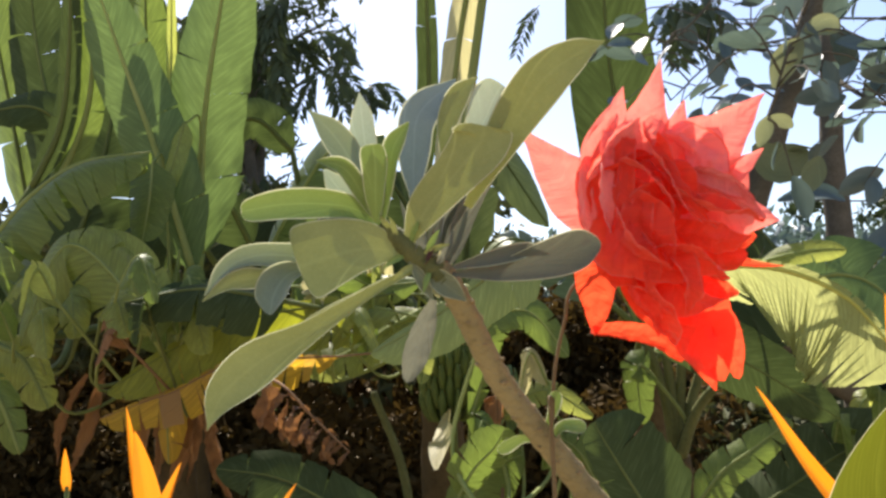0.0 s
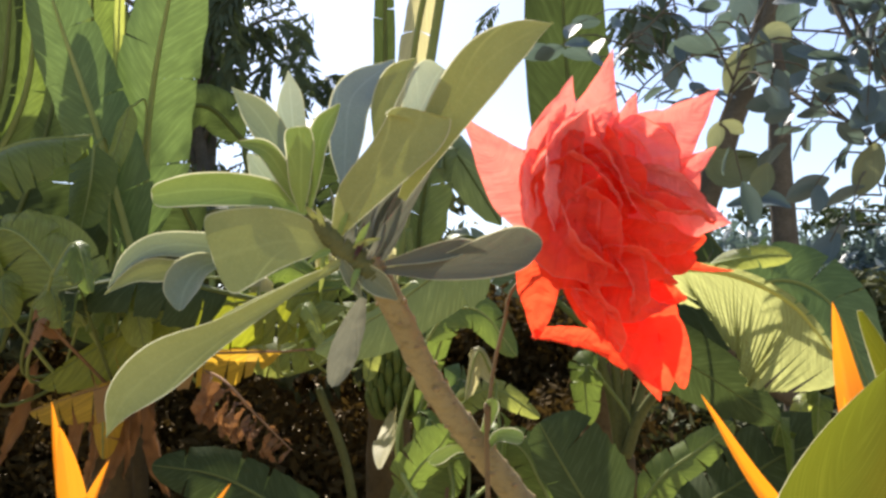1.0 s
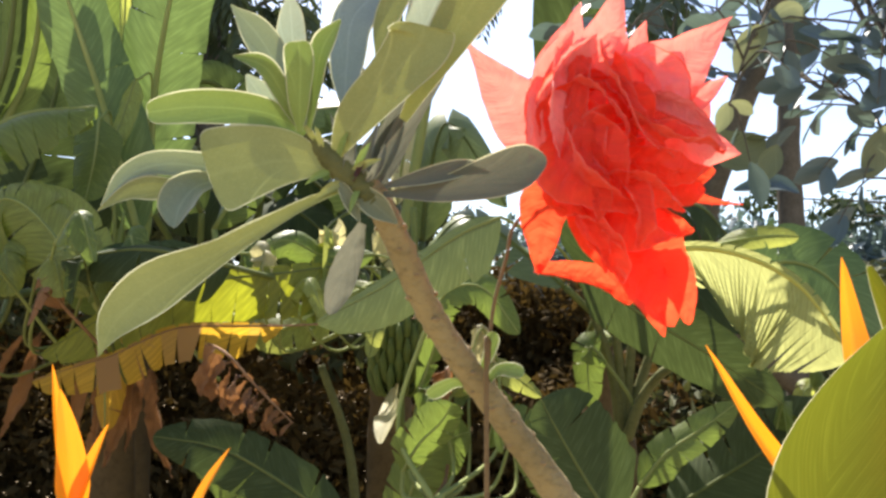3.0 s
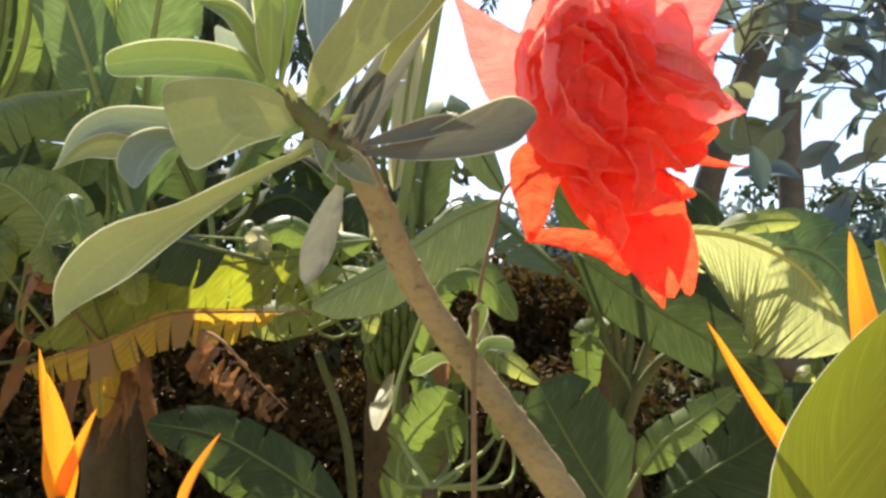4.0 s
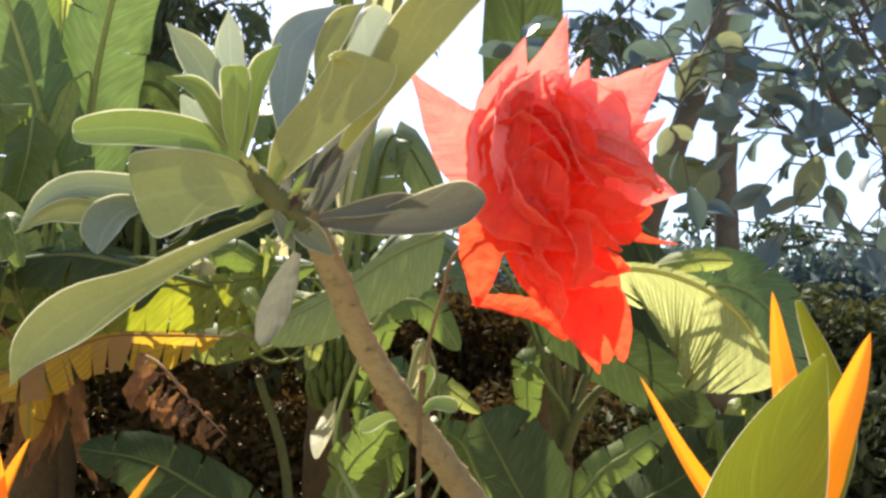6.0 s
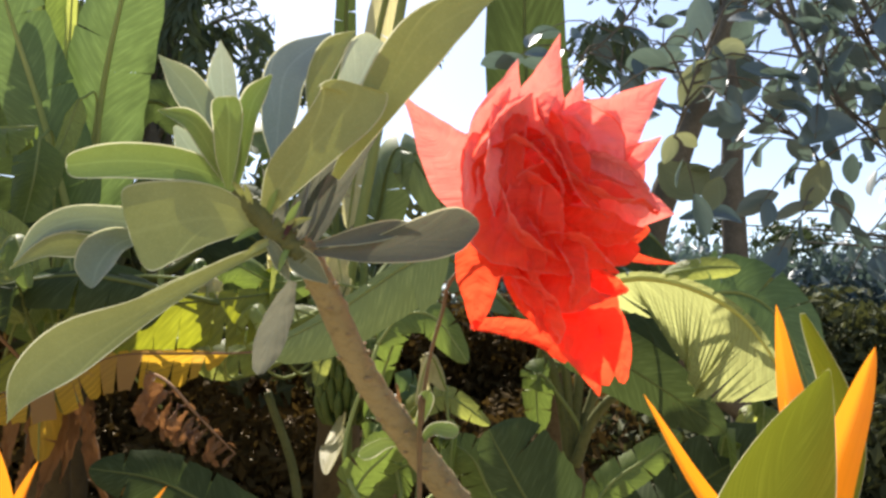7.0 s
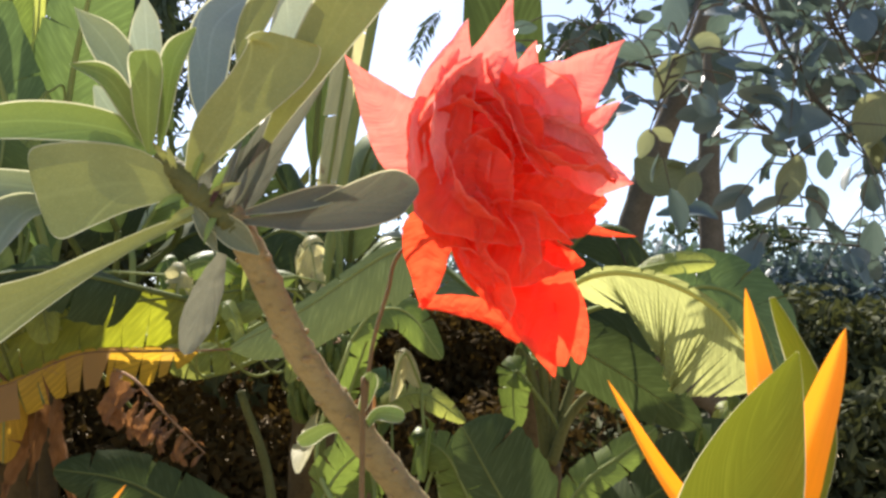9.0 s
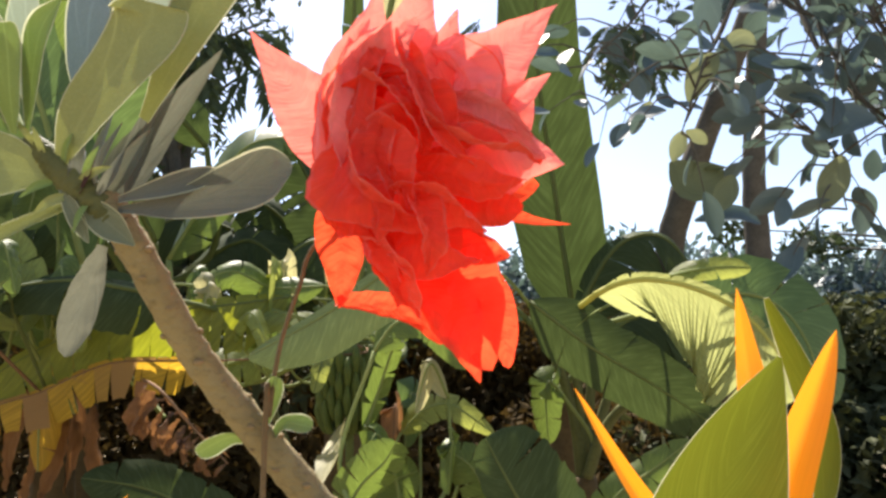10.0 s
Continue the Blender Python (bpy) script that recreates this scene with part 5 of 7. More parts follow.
banana_leaf(banana_mid, [(-1.163, 3.400, 2.274), (-1.307, 3.350, 2.423), (-1.432, 3.300, 2.393), (-1.529, 3.300, 2.252)], 0.244, material=BANANA_DEEP_SHADE, rib=RIB_DIM, base=(-1.683, 3.420, 1.502), roll=-20, tears=3, gap=0.2, limp=0.2, seed=29)
banana_leaf(banana_mid, [(-1.330, 3.300, 1.822), (-1.410, 3.200, 2.025), (-1.524, 3.150, 2.111), (-1.705, 3.100, 2.027)], 0.350, material=BANANA_DEEP_SHADE, rib=RIB_DIM, base=(-1.683, 3.420, 1.502), roll=30, tears=5, limp=0.3, seed=30)
banana_leaf(banana_mid, [(-1.550, 3.300, 1.823), (-1.701, 3.200, 1.904), (-1.860, 3.150, 1.871), (-2.024, 3.100, 1.700)], 0.397, material=BANANA_DEEP_SHADE, rib=RIB_DIM, base=(-1.683, 3.420, 1.502), roll=40, tears=5, limp=0.3, seed=31)
banana_leaf(banana_mid, [(-1.334, 2.656, 1.358), (-1.283, 2.464, 1.284), (-1.281, 2.433, 1.147), (-1.288, 2.458, 0.975)], 0.161, material=BANANA_YELLOW, rib=RIB, base=(-1.683, 3.420, 1.502), roll=10, tears=4, limp=0.3, rib_size=0.007, seed=32)
blade("dry_leaf", banana_mid, BANANA_DRY, [(-1.370, 2.819, 1.281), (-1.339, 2.779, 1.067), (-1.374, 2.778, 0.857)], 0.0595, shape='lance', crumple=0.25, ripple=0.12, cup=0.8, roll=-20, seed=0.0, label='dry brown hanging leaf', n=26)
blade("dry_leaf", banana_mid, BANANA_DRY, [(-1.284, 2.779, 1.167), (-1.240, 2.729, 0.974), (-1.169, 2.719, 0.783)], 0.0674, shape='lance', crumple=0.25, ripple=0.12, cup=0.8, roll=0, seed=0.7, label='dry brown hanging leaf', n=26)
blade("dry_leaf", banana_mid, BANANA_DRY, [(-1.466, 2.781, 1.146), (-1.445, 2.729, 0.974), (-1.491, 2.717, 0.803)], 0.0595, shape='lance', crumple=0.25, ripple=0.12, cup=0.8, roll=20, seed=1.4, label='dry brown hanging leaf', n=26)
blade("dry_leaf", banana_left, BANANA_DRY, [(-1.381, 2.587, 1.267), (-1.418, 2.535, 1.085), (-1.427, 2.527, 0.905)], 0.0595, shape='lance', crumple=0.25, ripple=0.12, cup=0.8, roll=-20, seed=2.0999999999999996, label='dry brown hanging leaf', n=26)
blade("dry_leaf", banana_left, BANANA_DRY, [(-1.580, 2.559, 1.294), (-1.596, 2.511, 1.101), (-1.679, 2.494, 0.913)], 0.0595, shape='lance', crumple=0.25, ripple=0.12, cup=0.8, roll=0, seed=2.8, label='dry brown hanging leaf', n=26)
blade("dry_leaf", banana_left, BANANA_DRY, [(-1.642, 2.553, 1.276), (-1.686, 2.496, 1.124), (-1.705, 2.483, 0.972)], 0.0476, shape='lance', crumple=0.25, ripple=0.12, cup=0.8, roll=20, seed=3.5, label='dry brown hanging leaf', n=26)
blade("dry_leaf", banana_left, BANANA_DRY, [(-1.304, 2.605, 1.204), (-1.286, 2.560, 1.022), (-1.334, 2.547, 0.843)], 0.0714, shape='lance', crumple=0.25, ripple=0.12, cup=0.8, roll=-20, seed=4.199999999999999, label='dry brown hanging leaf', n=26)
banana_centre = thing("banana_plant", "banana plant with a bunch of green fruit and yellowing leaves", "banana plant", "banana plants", (0, 0, 0))
stem("pseudostem", banana_centre, PSEUDO, [(-0.418, 3.035, -0.03), (-0.438, 3.035, 0.835), (-0.448, 3.035, 1.391)], (0.110, 0.093, 0.055), sides=14, knobs=0.12)
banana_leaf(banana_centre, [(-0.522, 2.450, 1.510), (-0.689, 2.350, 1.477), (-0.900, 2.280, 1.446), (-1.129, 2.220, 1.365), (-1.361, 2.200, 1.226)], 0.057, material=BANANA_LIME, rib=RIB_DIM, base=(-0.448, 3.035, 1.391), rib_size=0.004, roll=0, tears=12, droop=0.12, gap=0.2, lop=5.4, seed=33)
banana_leaf(banana_centre, [(-0.633, 2.200, 1.313), (-0.785, 2.170, 1.312), (-0.948, 2.150, 1.302), (-1.082, 2.120, 1.235), (-1.219, 2.100, 1.190), (-1.321, 2.100, 1.155)], 0.025, material=BANANA_YELLOW, rib=RIB_DRY, base=(-0.448, 3.035, 1.391), rib_size=0.003, roll=0, tears=15, droop=0.3, gap=0.5, lop=8.5, seed=46)
banana_leaf(banana_centre, [(-0.424, 2.500, 1.550), (-0.578, 2.450, 1.541), (-0.692, 2.400, 1.587), (-0.812, 2.400, 1.530)], 0.124, material=BANANA, rib=RIB, base=(-0.448, 3.035, 1.391), roll=20, tears=4, rib_size=0.004, limp=0.2, seed=47)
banana_leaf(banana_centre, [(-0.923, 2.300, 1.543), (-1.059, 2.250, 1.523), (-1.176, 2.200, 1.502), (-1.236, 2.200, 1.420)], 0.098, material=BANANA_DEEP_SHADE, rib=RIB, base=(-0.448, 3.035, 1.391), roll=0, tears=2, rib_size=0.004, lop=2.4, gap=0.1, seed=49)
banana_leaf(banana_centre, [(-0.204, 2.950, 3.059), (-0.299, 3.000, 2.666), (-0.356, 3.050, 2.346), (-0.407, 3.100, 2.026), (-0.438, 3.150, 1.822)], 0.152, material=BANANA_PALE, rib=RIB, base=(-0.448, 3.035, 1.391), roll=10, tears=3, gap=0.1, seed=37)
banana_leaf(banana_centre, [(-0.522, 3.400, 2.095), (-0.494, 3.350, 2.554), (-0.486, 3.300, 2.937), (-0.472, 3.200, 3.290)], 0.116, material=BANANA_DEEP_SHADE, rib=RIB_DIM, base=(-0.448, 3.035, 1.391), roll=20, tears=1, gap=0.1, seed=38)
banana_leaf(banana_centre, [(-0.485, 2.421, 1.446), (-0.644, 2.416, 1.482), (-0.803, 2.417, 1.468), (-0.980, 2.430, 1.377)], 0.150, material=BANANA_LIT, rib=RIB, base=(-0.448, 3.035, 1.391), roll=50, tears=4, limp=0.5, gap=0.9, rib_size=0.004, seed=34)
banana_leaf(banana_centre, [(-0.784, 2.163, 1.481), (-0.848, 2.009, 1.496), (-0.956, 1.927, 1.506), (-1.142, 1.910, 1.476)], 0.205, material=BANANA_DEEP_SHADE, rib=RIB_DIM, base=(-0.448, 3.035, 1.391), roll=50, tears=4, limp=0.4, rib_size=0.008, seed=35)
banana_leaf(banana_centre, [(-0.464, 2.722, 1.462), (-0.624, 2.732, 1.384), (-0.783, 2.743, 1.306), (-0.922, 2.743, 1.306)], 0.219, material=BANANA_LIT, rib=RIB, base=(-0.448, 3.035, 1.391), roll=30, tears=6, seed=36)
banana_leaf(banana_centre, [(-0.386, 3.694, 1.732), (-0.358, 3.656, 2.001), (-0.249, 3.614, 2.298), (0.023, 3.672, 1.893)], 0.354, material=BANANA_SHADE, rib=RIB_DIM, base=(-0.448, 3.035, 1.391), roll=-40, tears=2, gap=0.05, seed=39)
dry_rib = stem("dry_leaf", banana_centre, RIB_DRY, [(-0.863, 2.193, 1.264), (-0.745, 2.046, 1.236), (-0.658, 2.038, 1.150), (-0.563, 2.052, 1.055)], (0.005, 0.0042, 0.0035, 0.002), label="ragged brown dry leaf")
blade("lobe", dry_rib, BANANA_DRY, [(-0.779, 2.023, 1.257), (-0.784, 2.002, 1.190), (-0.803, 2.022, 1.122)], 0.0636, shape='ragged', crumple=0.16, ripple=0.12, tongues=2, cup=0.5, roll=25, seed=0.0, n=20, m=10)
blade("lobe", dry_rib, BANANA_DRY, [(-0.761, 2.026, 1.236), (-0.783, 2.025, 1.173), (-0.774, 2.023, 1.111)], 0.0580, shape='ragged', crumple=0.16, ripple=0.12, tongues=2, cup=-0.4, roll=-35, seed=0.7, n=20, m=10)
blade("lobe", dry_rib, BANANA_DRY, [(-0.743, 2.029, 1.217), (-0.767, 2.005, 1.169), (-0.768, 2.022, 1.118)], 0.0434, shape='ragged', crumple=0.16, ripple=0.12, tongues=2, cup=0.3, roll=5, seed=1.4, n=20, m=10)
blade("lobe", dry_rib, BANANA_DRY, [(-0.725, 2.031, 1.200), (-0.739, 2.029, 1.143), (-0.739, 2.027, 1.087)], 0.0522, shape='ragged', crumple=0.16, ripple=0.12, tongues=2, cup=0.5, roll=45, seed=2.0999999999999996, n=20, m=10)
blade("lobe", dry_rib, BANANA_DRY, [(-0.708, 2.034, 1.183), (-0.723, 2.009, 1.141), (-0.733, 2.026, 1.096)], 0.0376, shape='ragged', crumple=0.16, ripple=0.12, tongues=2, cup=-0.4, roll=25, seed=2.8, n=20, m=10)
blade("lobe", dry_rib, BANANA_DRY, [(-0.690, 2.036, 1.166), (-0.722, 2.032, 1.120), (-0.704, 2.029, 1.074)], 0.0435, shape='ragged', crumple=0.16, ripple=0.12, tongues=2, cup=0.3, roll=-35, seed=3.5, n=20, m=10)
blade("lobe", dry_rib, BANANA_DRY, [(-0.672, 2.038, 1.150), (-0.680, 2.013, 1.117), (-0.698, 2.028, 1.080)], 0.0347, shape='ragged', crumple=0.16, ripple=0.12, tongues=2, cup=0.5, roll=5, seed=4.199999999999999, n=20, m=10)
blade("lobe", dry_rib, BANANA_DRY, [(-0.655, 2.041, 1.134), (-0.678, 2.036, 1.094), (-0.669, 2.032, 1.053)], 0.0377, shape='ragged', crumple=0.16, ripple=0.12, tongues=2, cup=-0.4, roll=45, seed=4.8999999999999995, n=20, m=10)
blade("lobe", dry_rib, BANANA_DRY, [(-0.637, 2.043, 1.119), (-0.662, 2.017, 1.090), (-0.662, 2.031, 1.058)], 0.0289, shape='ragged', crumple=0.16, ripple=0.12, tongues=2, cup=0.3, roll=25, seed=5.6, n=20, m=10)
blade("lobe", dry_rib, BANANA_DRY, [(-0.619, 2.045, 1.103), (-0.634, 2.040, 1.068), (-0.633, 2.035, 1.034)], 0.0348, shape='ragged', crumple=0.16, ripple=0.12, tongues=2, cup=0.5, roll=-35, seed=6.3, n=20, m=10)
blade("lobe", dry_rib, BANANA_DRY, [(-0.601, 2.047, 1.088), (-0.618, 2.020, 1.064), (-0.627, 2.034, 1.036)], 0.0260, shape='ragged', crumple=0.16, ripple=0.12, tongues=2, cup=-0.4, roll=5, seed=7.0, n=20, m=10)
blade("lobe", dry_rib, BANANA_DRY, [(-0.584, 2.050, 1.073), (-0.616, 2.043, 1.049), (-0.598, 2.036, 1.026)], 0.0261, shape='ragged', crumple=0.16, ripple=0.12, tongues=2, cup=0.3, roll=45, seed=7.699999999999999, n=20, m=10)
blade("lobe", dry_rib, BANANA_DRY, [(-0.566, 2.052, 1.057), (-0.575, 2.023, 1.043), (-0.592, 2.036, 1.023)], 0.0202, shape='ragged', crumple=0.16, ripple=0.12, tongues=2, cup=0.5, roll=25, seed=8.399999999999999, n=20, m=10)
blade("lobe", dry_rib, BANANA_DRY, [(-0.736, 2.030, 1.210), (-0.725, 2.039, 1.215), (-0.711, 2.052, 1.197)], 0.0176, shape='ragged', crumple=0.12, roll=-30, seed=0.0, n=8, m=4)
blade("lobe", dry_rib, BANANA_DRY, [(-0.700, 2.035, 1.176), (-0.689, 2.044, 1.181), (-0.675, 2.057, 1.162)], 0.0176, shape='ragged', crumple=0.12, roll=-10, seed=0.9, n=8, m=4)
blade("lobe", dry_rib, BANANA_DRY, [(-0.664, 2.039, 1.142), (-0.652, 2.049, 1.147), (-0.638, 2.062, 1.129)], 0.0176, shape='ragged', crumple=0.12, roll=10, seed=1.8, n=8, m=4)
blade("lobe", dry_rib, BANANA_DRY, [(-0.628, 2.044, 1.110), (-0.616, 2.054, 1.115), (-0.602, 2.066, 1.097)], 0.0176, shape='ragged', crumple=0.12, roll=30, seed=2.7, n=8, m=4)
blade("lobe", dry_rib, BANANA_DRY, [(-0.592, 2.049, 1.079), (-0.580, 2.058, 1.084), (-0.565, 2.071, 1.065)], 0.0176, shape='ragged', crumple=0.12, roll=50, seed=3.6, n=8, m=4)
banana_leaf(banana_centre, [(-0.370, 3.303, 1.639), (-0.564, 3.279, 1.808), (-0.710, 3.282, 1.784), (-0.881, 3.308, 1.592)], 0.365, material=BANANA_DEEP_SHADE, rib=RIB_DIM, base=(-0.448, 3.035, 1.391), roll=50, tears=6, limp=0.4, seed=40)
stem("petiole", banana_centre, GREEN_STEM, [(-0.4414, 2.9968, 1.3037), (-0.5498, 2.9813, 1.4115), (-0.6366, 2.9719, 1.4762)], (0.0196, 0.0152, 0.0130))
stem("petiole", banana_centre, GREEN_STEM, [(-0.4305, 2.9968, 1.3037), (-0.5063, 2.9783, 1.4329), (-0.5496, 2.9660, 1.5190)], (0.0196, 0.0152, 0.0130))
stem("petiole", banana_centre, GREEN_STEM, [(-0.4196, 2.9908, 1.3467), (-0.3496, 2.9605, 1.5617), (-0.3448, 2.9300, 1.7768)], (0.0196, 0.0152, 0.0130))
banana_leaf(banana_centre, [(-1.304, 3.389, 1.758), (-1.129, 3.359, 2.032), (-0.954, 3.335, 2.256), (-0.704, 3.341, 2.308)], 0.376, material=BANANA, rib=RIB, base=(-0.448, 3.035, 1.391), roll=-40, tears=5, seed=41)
banana_leaf(banana_centre, [(-1.307, 3.595, 1.733), (-1.068, 3.588, 1.866), (-0.936, 3.599, 1.841), (-0.751, 3.635, 1.658)], 0.345, material=BANANA_DEEP_SHADE, rib=RIB_DIM, base=(-0.448, 3.035, 1.391), roll=-40, tears=5, seed=42)
banana_leaf(banana_centre, [(-0.665, 3.924, 1.527), (-1.067, 3.871, 1.897), (-1.411, 3.850, 2.040), (-1.785, 3.869, 1.899)], 0.546, material=BANANA_DEEP_SHADE, rib=RIB_DIM, base=(-0.448, 3.035, 1.391), roll=40, tears=7, limp=0.3, seed=43)
banana_leaf(banana_centre, [(-0.391, 3.759, 1.628), (-0.612, 3.712, 1.956), (-0.749, 3.681, 2.175), (-0.887, 3.641, 2.449)], 0.414, material=BANANA_DEEP_SHADE, rib=RIB_DIM, base=(-0.448, 3.035, 1.391), roll=40, tears=5, limp=0.3, seed=44)
banana_leaf(banana_centre, [(-0.648, 3.808, 1.632), (-0.816, 3.769, 1.910), (-0.983, 3.745, 2.076), (-1.207, 3.732, 2.160)], 0.392, material=BANANA_DEEP_SHADE, rib=RIB_DIM, base=(-0.448, 3.035, 1.391), roll=40, tears=5, limp=0.3, seed=45)
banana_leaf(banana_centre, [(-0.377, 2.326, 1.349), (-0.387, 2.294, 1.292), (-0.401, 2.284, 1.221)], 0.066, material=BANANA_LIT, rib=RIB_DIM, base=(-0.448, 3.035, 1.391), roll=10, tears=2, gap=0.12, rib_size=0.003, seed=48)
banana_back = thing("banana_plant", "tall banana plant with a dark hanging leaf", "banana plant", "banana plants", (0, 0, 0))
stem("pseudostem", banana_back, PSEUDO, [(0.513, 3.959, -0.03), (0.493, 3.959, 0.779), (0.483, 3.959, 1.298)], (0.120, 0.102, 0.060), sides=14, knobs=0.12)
# Top of this leaf is unseen, lengthened to shade the low leaves.
banana_leaf(banana_back, [(0.526, 3.742, 1.406), (0.418, 3.639, 2.135), (0.338, 3.535, 2.864), (0.382, 3.352, 4.158)], 0.460, material=BANANA_DEEP_SHADE, rib=RIB_DIM, base=(0.483, 3.959, 1.298), roll=-5, tears=0, seed=53)
banana_leaf(banana_back, [(0.261, 3.325, 1.493), (-0.005, 3.294, 1.710), (-0.175, 3.283, 1.783), (-0.370, 3.310, 1.591)], 0.365, material=BANANA_SHADE, rib=RIB_DIM, base=(0.483, 3.959, 1.298), roll=60, tears=6, seed=54)
banana_leaf(banana_back, [(0.484, 3.526, 1.504), (0.665, 3.483, 1.810), (0.872, 3.477, 1.860), (1.052, 3.506, 1.656)], 0.438, material=BANANA_DEEP_SHADE, rib=RIB_DIM, base=(0.483, 3.959, 1.298), roll=-50, tears=6, limp=0.3, seed=55)
banana_leaf(banana_back, [(0.488, 3.252, 1.301), (0.677, 3.226, 1.487), (1.007, 3.227, 1.487), (1.289, 3.261, 1.253)], 0.471, material=BANANA_DEEP_SHADE, rib=RIB_DIM, base=(0.483, 3.959, 1.298), roll=-50, tears=6, limp=0.3, seed=56)
banana_young = thing("banana_plant", "young banana plant with short broad leaves", "banana plant", "banana plants", (0, 0, 0))
stem("pseudostem", banana_young, PSEUDO, [(-0.154, 1.998, -0.03), (-0.174, 1.998, 0.522), (-0.184, 1.998, 0.871)], (0.040, 0.034, 0.020), sides=14, knobs=0.12)
banana_leaf(banana_young, [(-0.209, 2.134, 1.338), (-0.147, 2.123, 1.415), (-0.055, 2.124, 1.414), (0.038, 2.141, 1.292)], 0.139, material=BANANA, rib=RIB, base=(-0.184, 1.998, 0.871), roll=-30, tears=3, rib_size=0.005, seed=58)
banana_leaf(banana_young, [(-0.274, 2.091, 0.929), (-0.230, 2.081, 1.002), (-0.171, 2.073, 1.060), (-0.141, 2.065, 1.111)], 0.147, material=BANANA, rib=RIB, base=(-0.184, 1.998, 0.871), roll=25, tears=6, rib_size=0.005, seed=59)
banana_leaf(banana_young, [(-0.252, 2.267, 1.115), (-0.186, 2.239, 1.307), (-0.170, 2.230, 1.371), (-0.235, 2.228, 1.387)], 0.081, material=BANANA, rib=RIB, base=(-0.184, 1.998, 0.871), roll=30, tears=6, rib_size=0.005, seed=60)
banana_leaf(banana_young, [(-0.161, 2.369, 1.105), (-0.093, 2.360, 1.172), (-0.008, 2.358, 1.185), (0.110, 2.370, 1.105)], 0.102, material=BANANA_LIT, rib=RIB, base=(-0.184, 1.998, 0.871), roll=-30, tears=6, rib_size=0.004, seed=61)
banana_right = thing("banana_plant", "banana plant with a large sunlit arching leaf", "banana plant", "banana plants", (0, 0, 0))
stem("pseudostem", banana_right, PSEUDO, [(0.465, 2.903, -0.03), (0.445, 2.903, 0.549), (0.435, 2.903, 0.915)], (0.080, 0.068, 0.040), sides=14, knobs=0.12)
banana_leaf(banana_right, [(-0.013, 1.702, 1.550), (-0.107, 1.708, 1.510), (-0.269, 1.725, 1.402), (-0.429, 1.738, 1.319)], 0.043, material=BANANA_SHADE, rib=RIB, base=(0.316, 2.815, 1.384), roll=12, tears=1, rib_size=0.004, lop=5.2, gap=0.1, droop=0.1, sway=0.06, seed=57)
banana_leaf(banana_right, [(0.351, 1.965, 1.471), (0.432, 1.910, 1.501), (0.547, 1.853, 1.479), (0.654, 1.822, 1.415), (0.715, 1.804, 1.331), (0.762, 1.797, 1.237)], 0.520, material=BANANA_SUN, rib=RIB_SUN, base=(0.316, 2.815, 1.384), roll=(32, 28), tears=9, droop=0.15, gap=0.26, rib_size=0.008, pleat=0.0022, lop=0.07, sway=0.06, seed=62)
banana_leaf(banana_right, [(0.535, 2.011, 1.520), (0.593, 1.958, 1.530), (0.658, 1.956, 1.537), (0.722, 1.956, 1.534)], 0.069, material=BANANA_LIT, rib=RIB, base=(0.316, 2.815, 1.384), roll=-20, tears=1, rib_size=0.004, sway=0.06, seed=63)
banana_leaf(banana_right, [(0.643, 2.109, 1.473), (0.782, 2.107, 1.481), (0.870, 2.067, 1.395), (0.923, 2.042, 1.204)], 0.258, material=BANANA_BACKLIT, rib=RIB, base=(0.316, 2.815, 1.384), roll=-10, tears=4, rib_size=0.006, sway=0.06, seed=64)
banana_leaf(banana_right, [(0.203, 2.100, 1.465), (0.347, 2.070, 1.351), (0.510, 2.050, 1.248), (0.700, 2.050, 1.117)], 0.197, material=BANANA_DEEP_SHADE, rib=RIB_DIM, base=(0.392, 2.819, 1.364), roll=10, tears=3, rib_size=0.005, gap=0.1, sway=0.06, seed=65)
banana_leaf(banana_right, [(0.331, 2.757, 1.225), (0.301, 2.754, 1.245), (0.291, 2.763, 1.186), (0.300, 2.784, 1.038)], 0.139, material=BANANA, rib=RIB, base=(0.435, 2.903, 0.915), roll=20, tears=5, rib_size=0.006, seed=66)
stem("petiole", banana_right, CUT_STALK, [(0.4312, 2.9054, 0.8947), (0.3946, 2.8706, 1.1397), (0.3164, 2.8155, 1.3844)], (0.0267, 0.0185, 0.0144))
stem("petiole", banana_right, CUT_STALK, [(0.4312, 2.9054, 0.8947), (0.4214, 2.8707, 1.1397), (0.3921, 2.8186, 1.3640)], (0.0267, 0.0185, 0.0144))
stem("petiole", banana_right, CUT_STALK, [(0.4312, 2.9054, 0.8947), (0.4502, 2.8736, 1.1192), (0.4637, 2.8217, 1.3436)], (0.0267, 0.0185, 0.0144))
stem("petiole", banana_right, CUT_STALK, [(0.4312, 2.9054, 0.8947), (0.4873, 2.8766, 1.0987), (0.5496, 2.8277, 1.3029)], (0.0267, 0.0185, 0.0144))
stem("petiole", banana_right, CUT_STALK, [(0.4375, 2.8510, 0.9222), (0.4793, 2.7801, 1.0671), (0.5379, 2.6645, 1.1711), (0.6181, 2.5588, 1.2057)], (0.0214, 0.0175, 0.0136))
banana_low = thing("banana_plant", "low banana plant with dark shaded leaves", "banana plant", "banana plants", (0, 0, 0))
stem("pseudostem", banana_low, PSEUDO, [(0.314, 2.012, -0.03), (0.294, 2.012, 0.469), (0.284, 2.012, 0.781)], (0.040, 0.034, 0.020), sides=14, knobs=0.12)
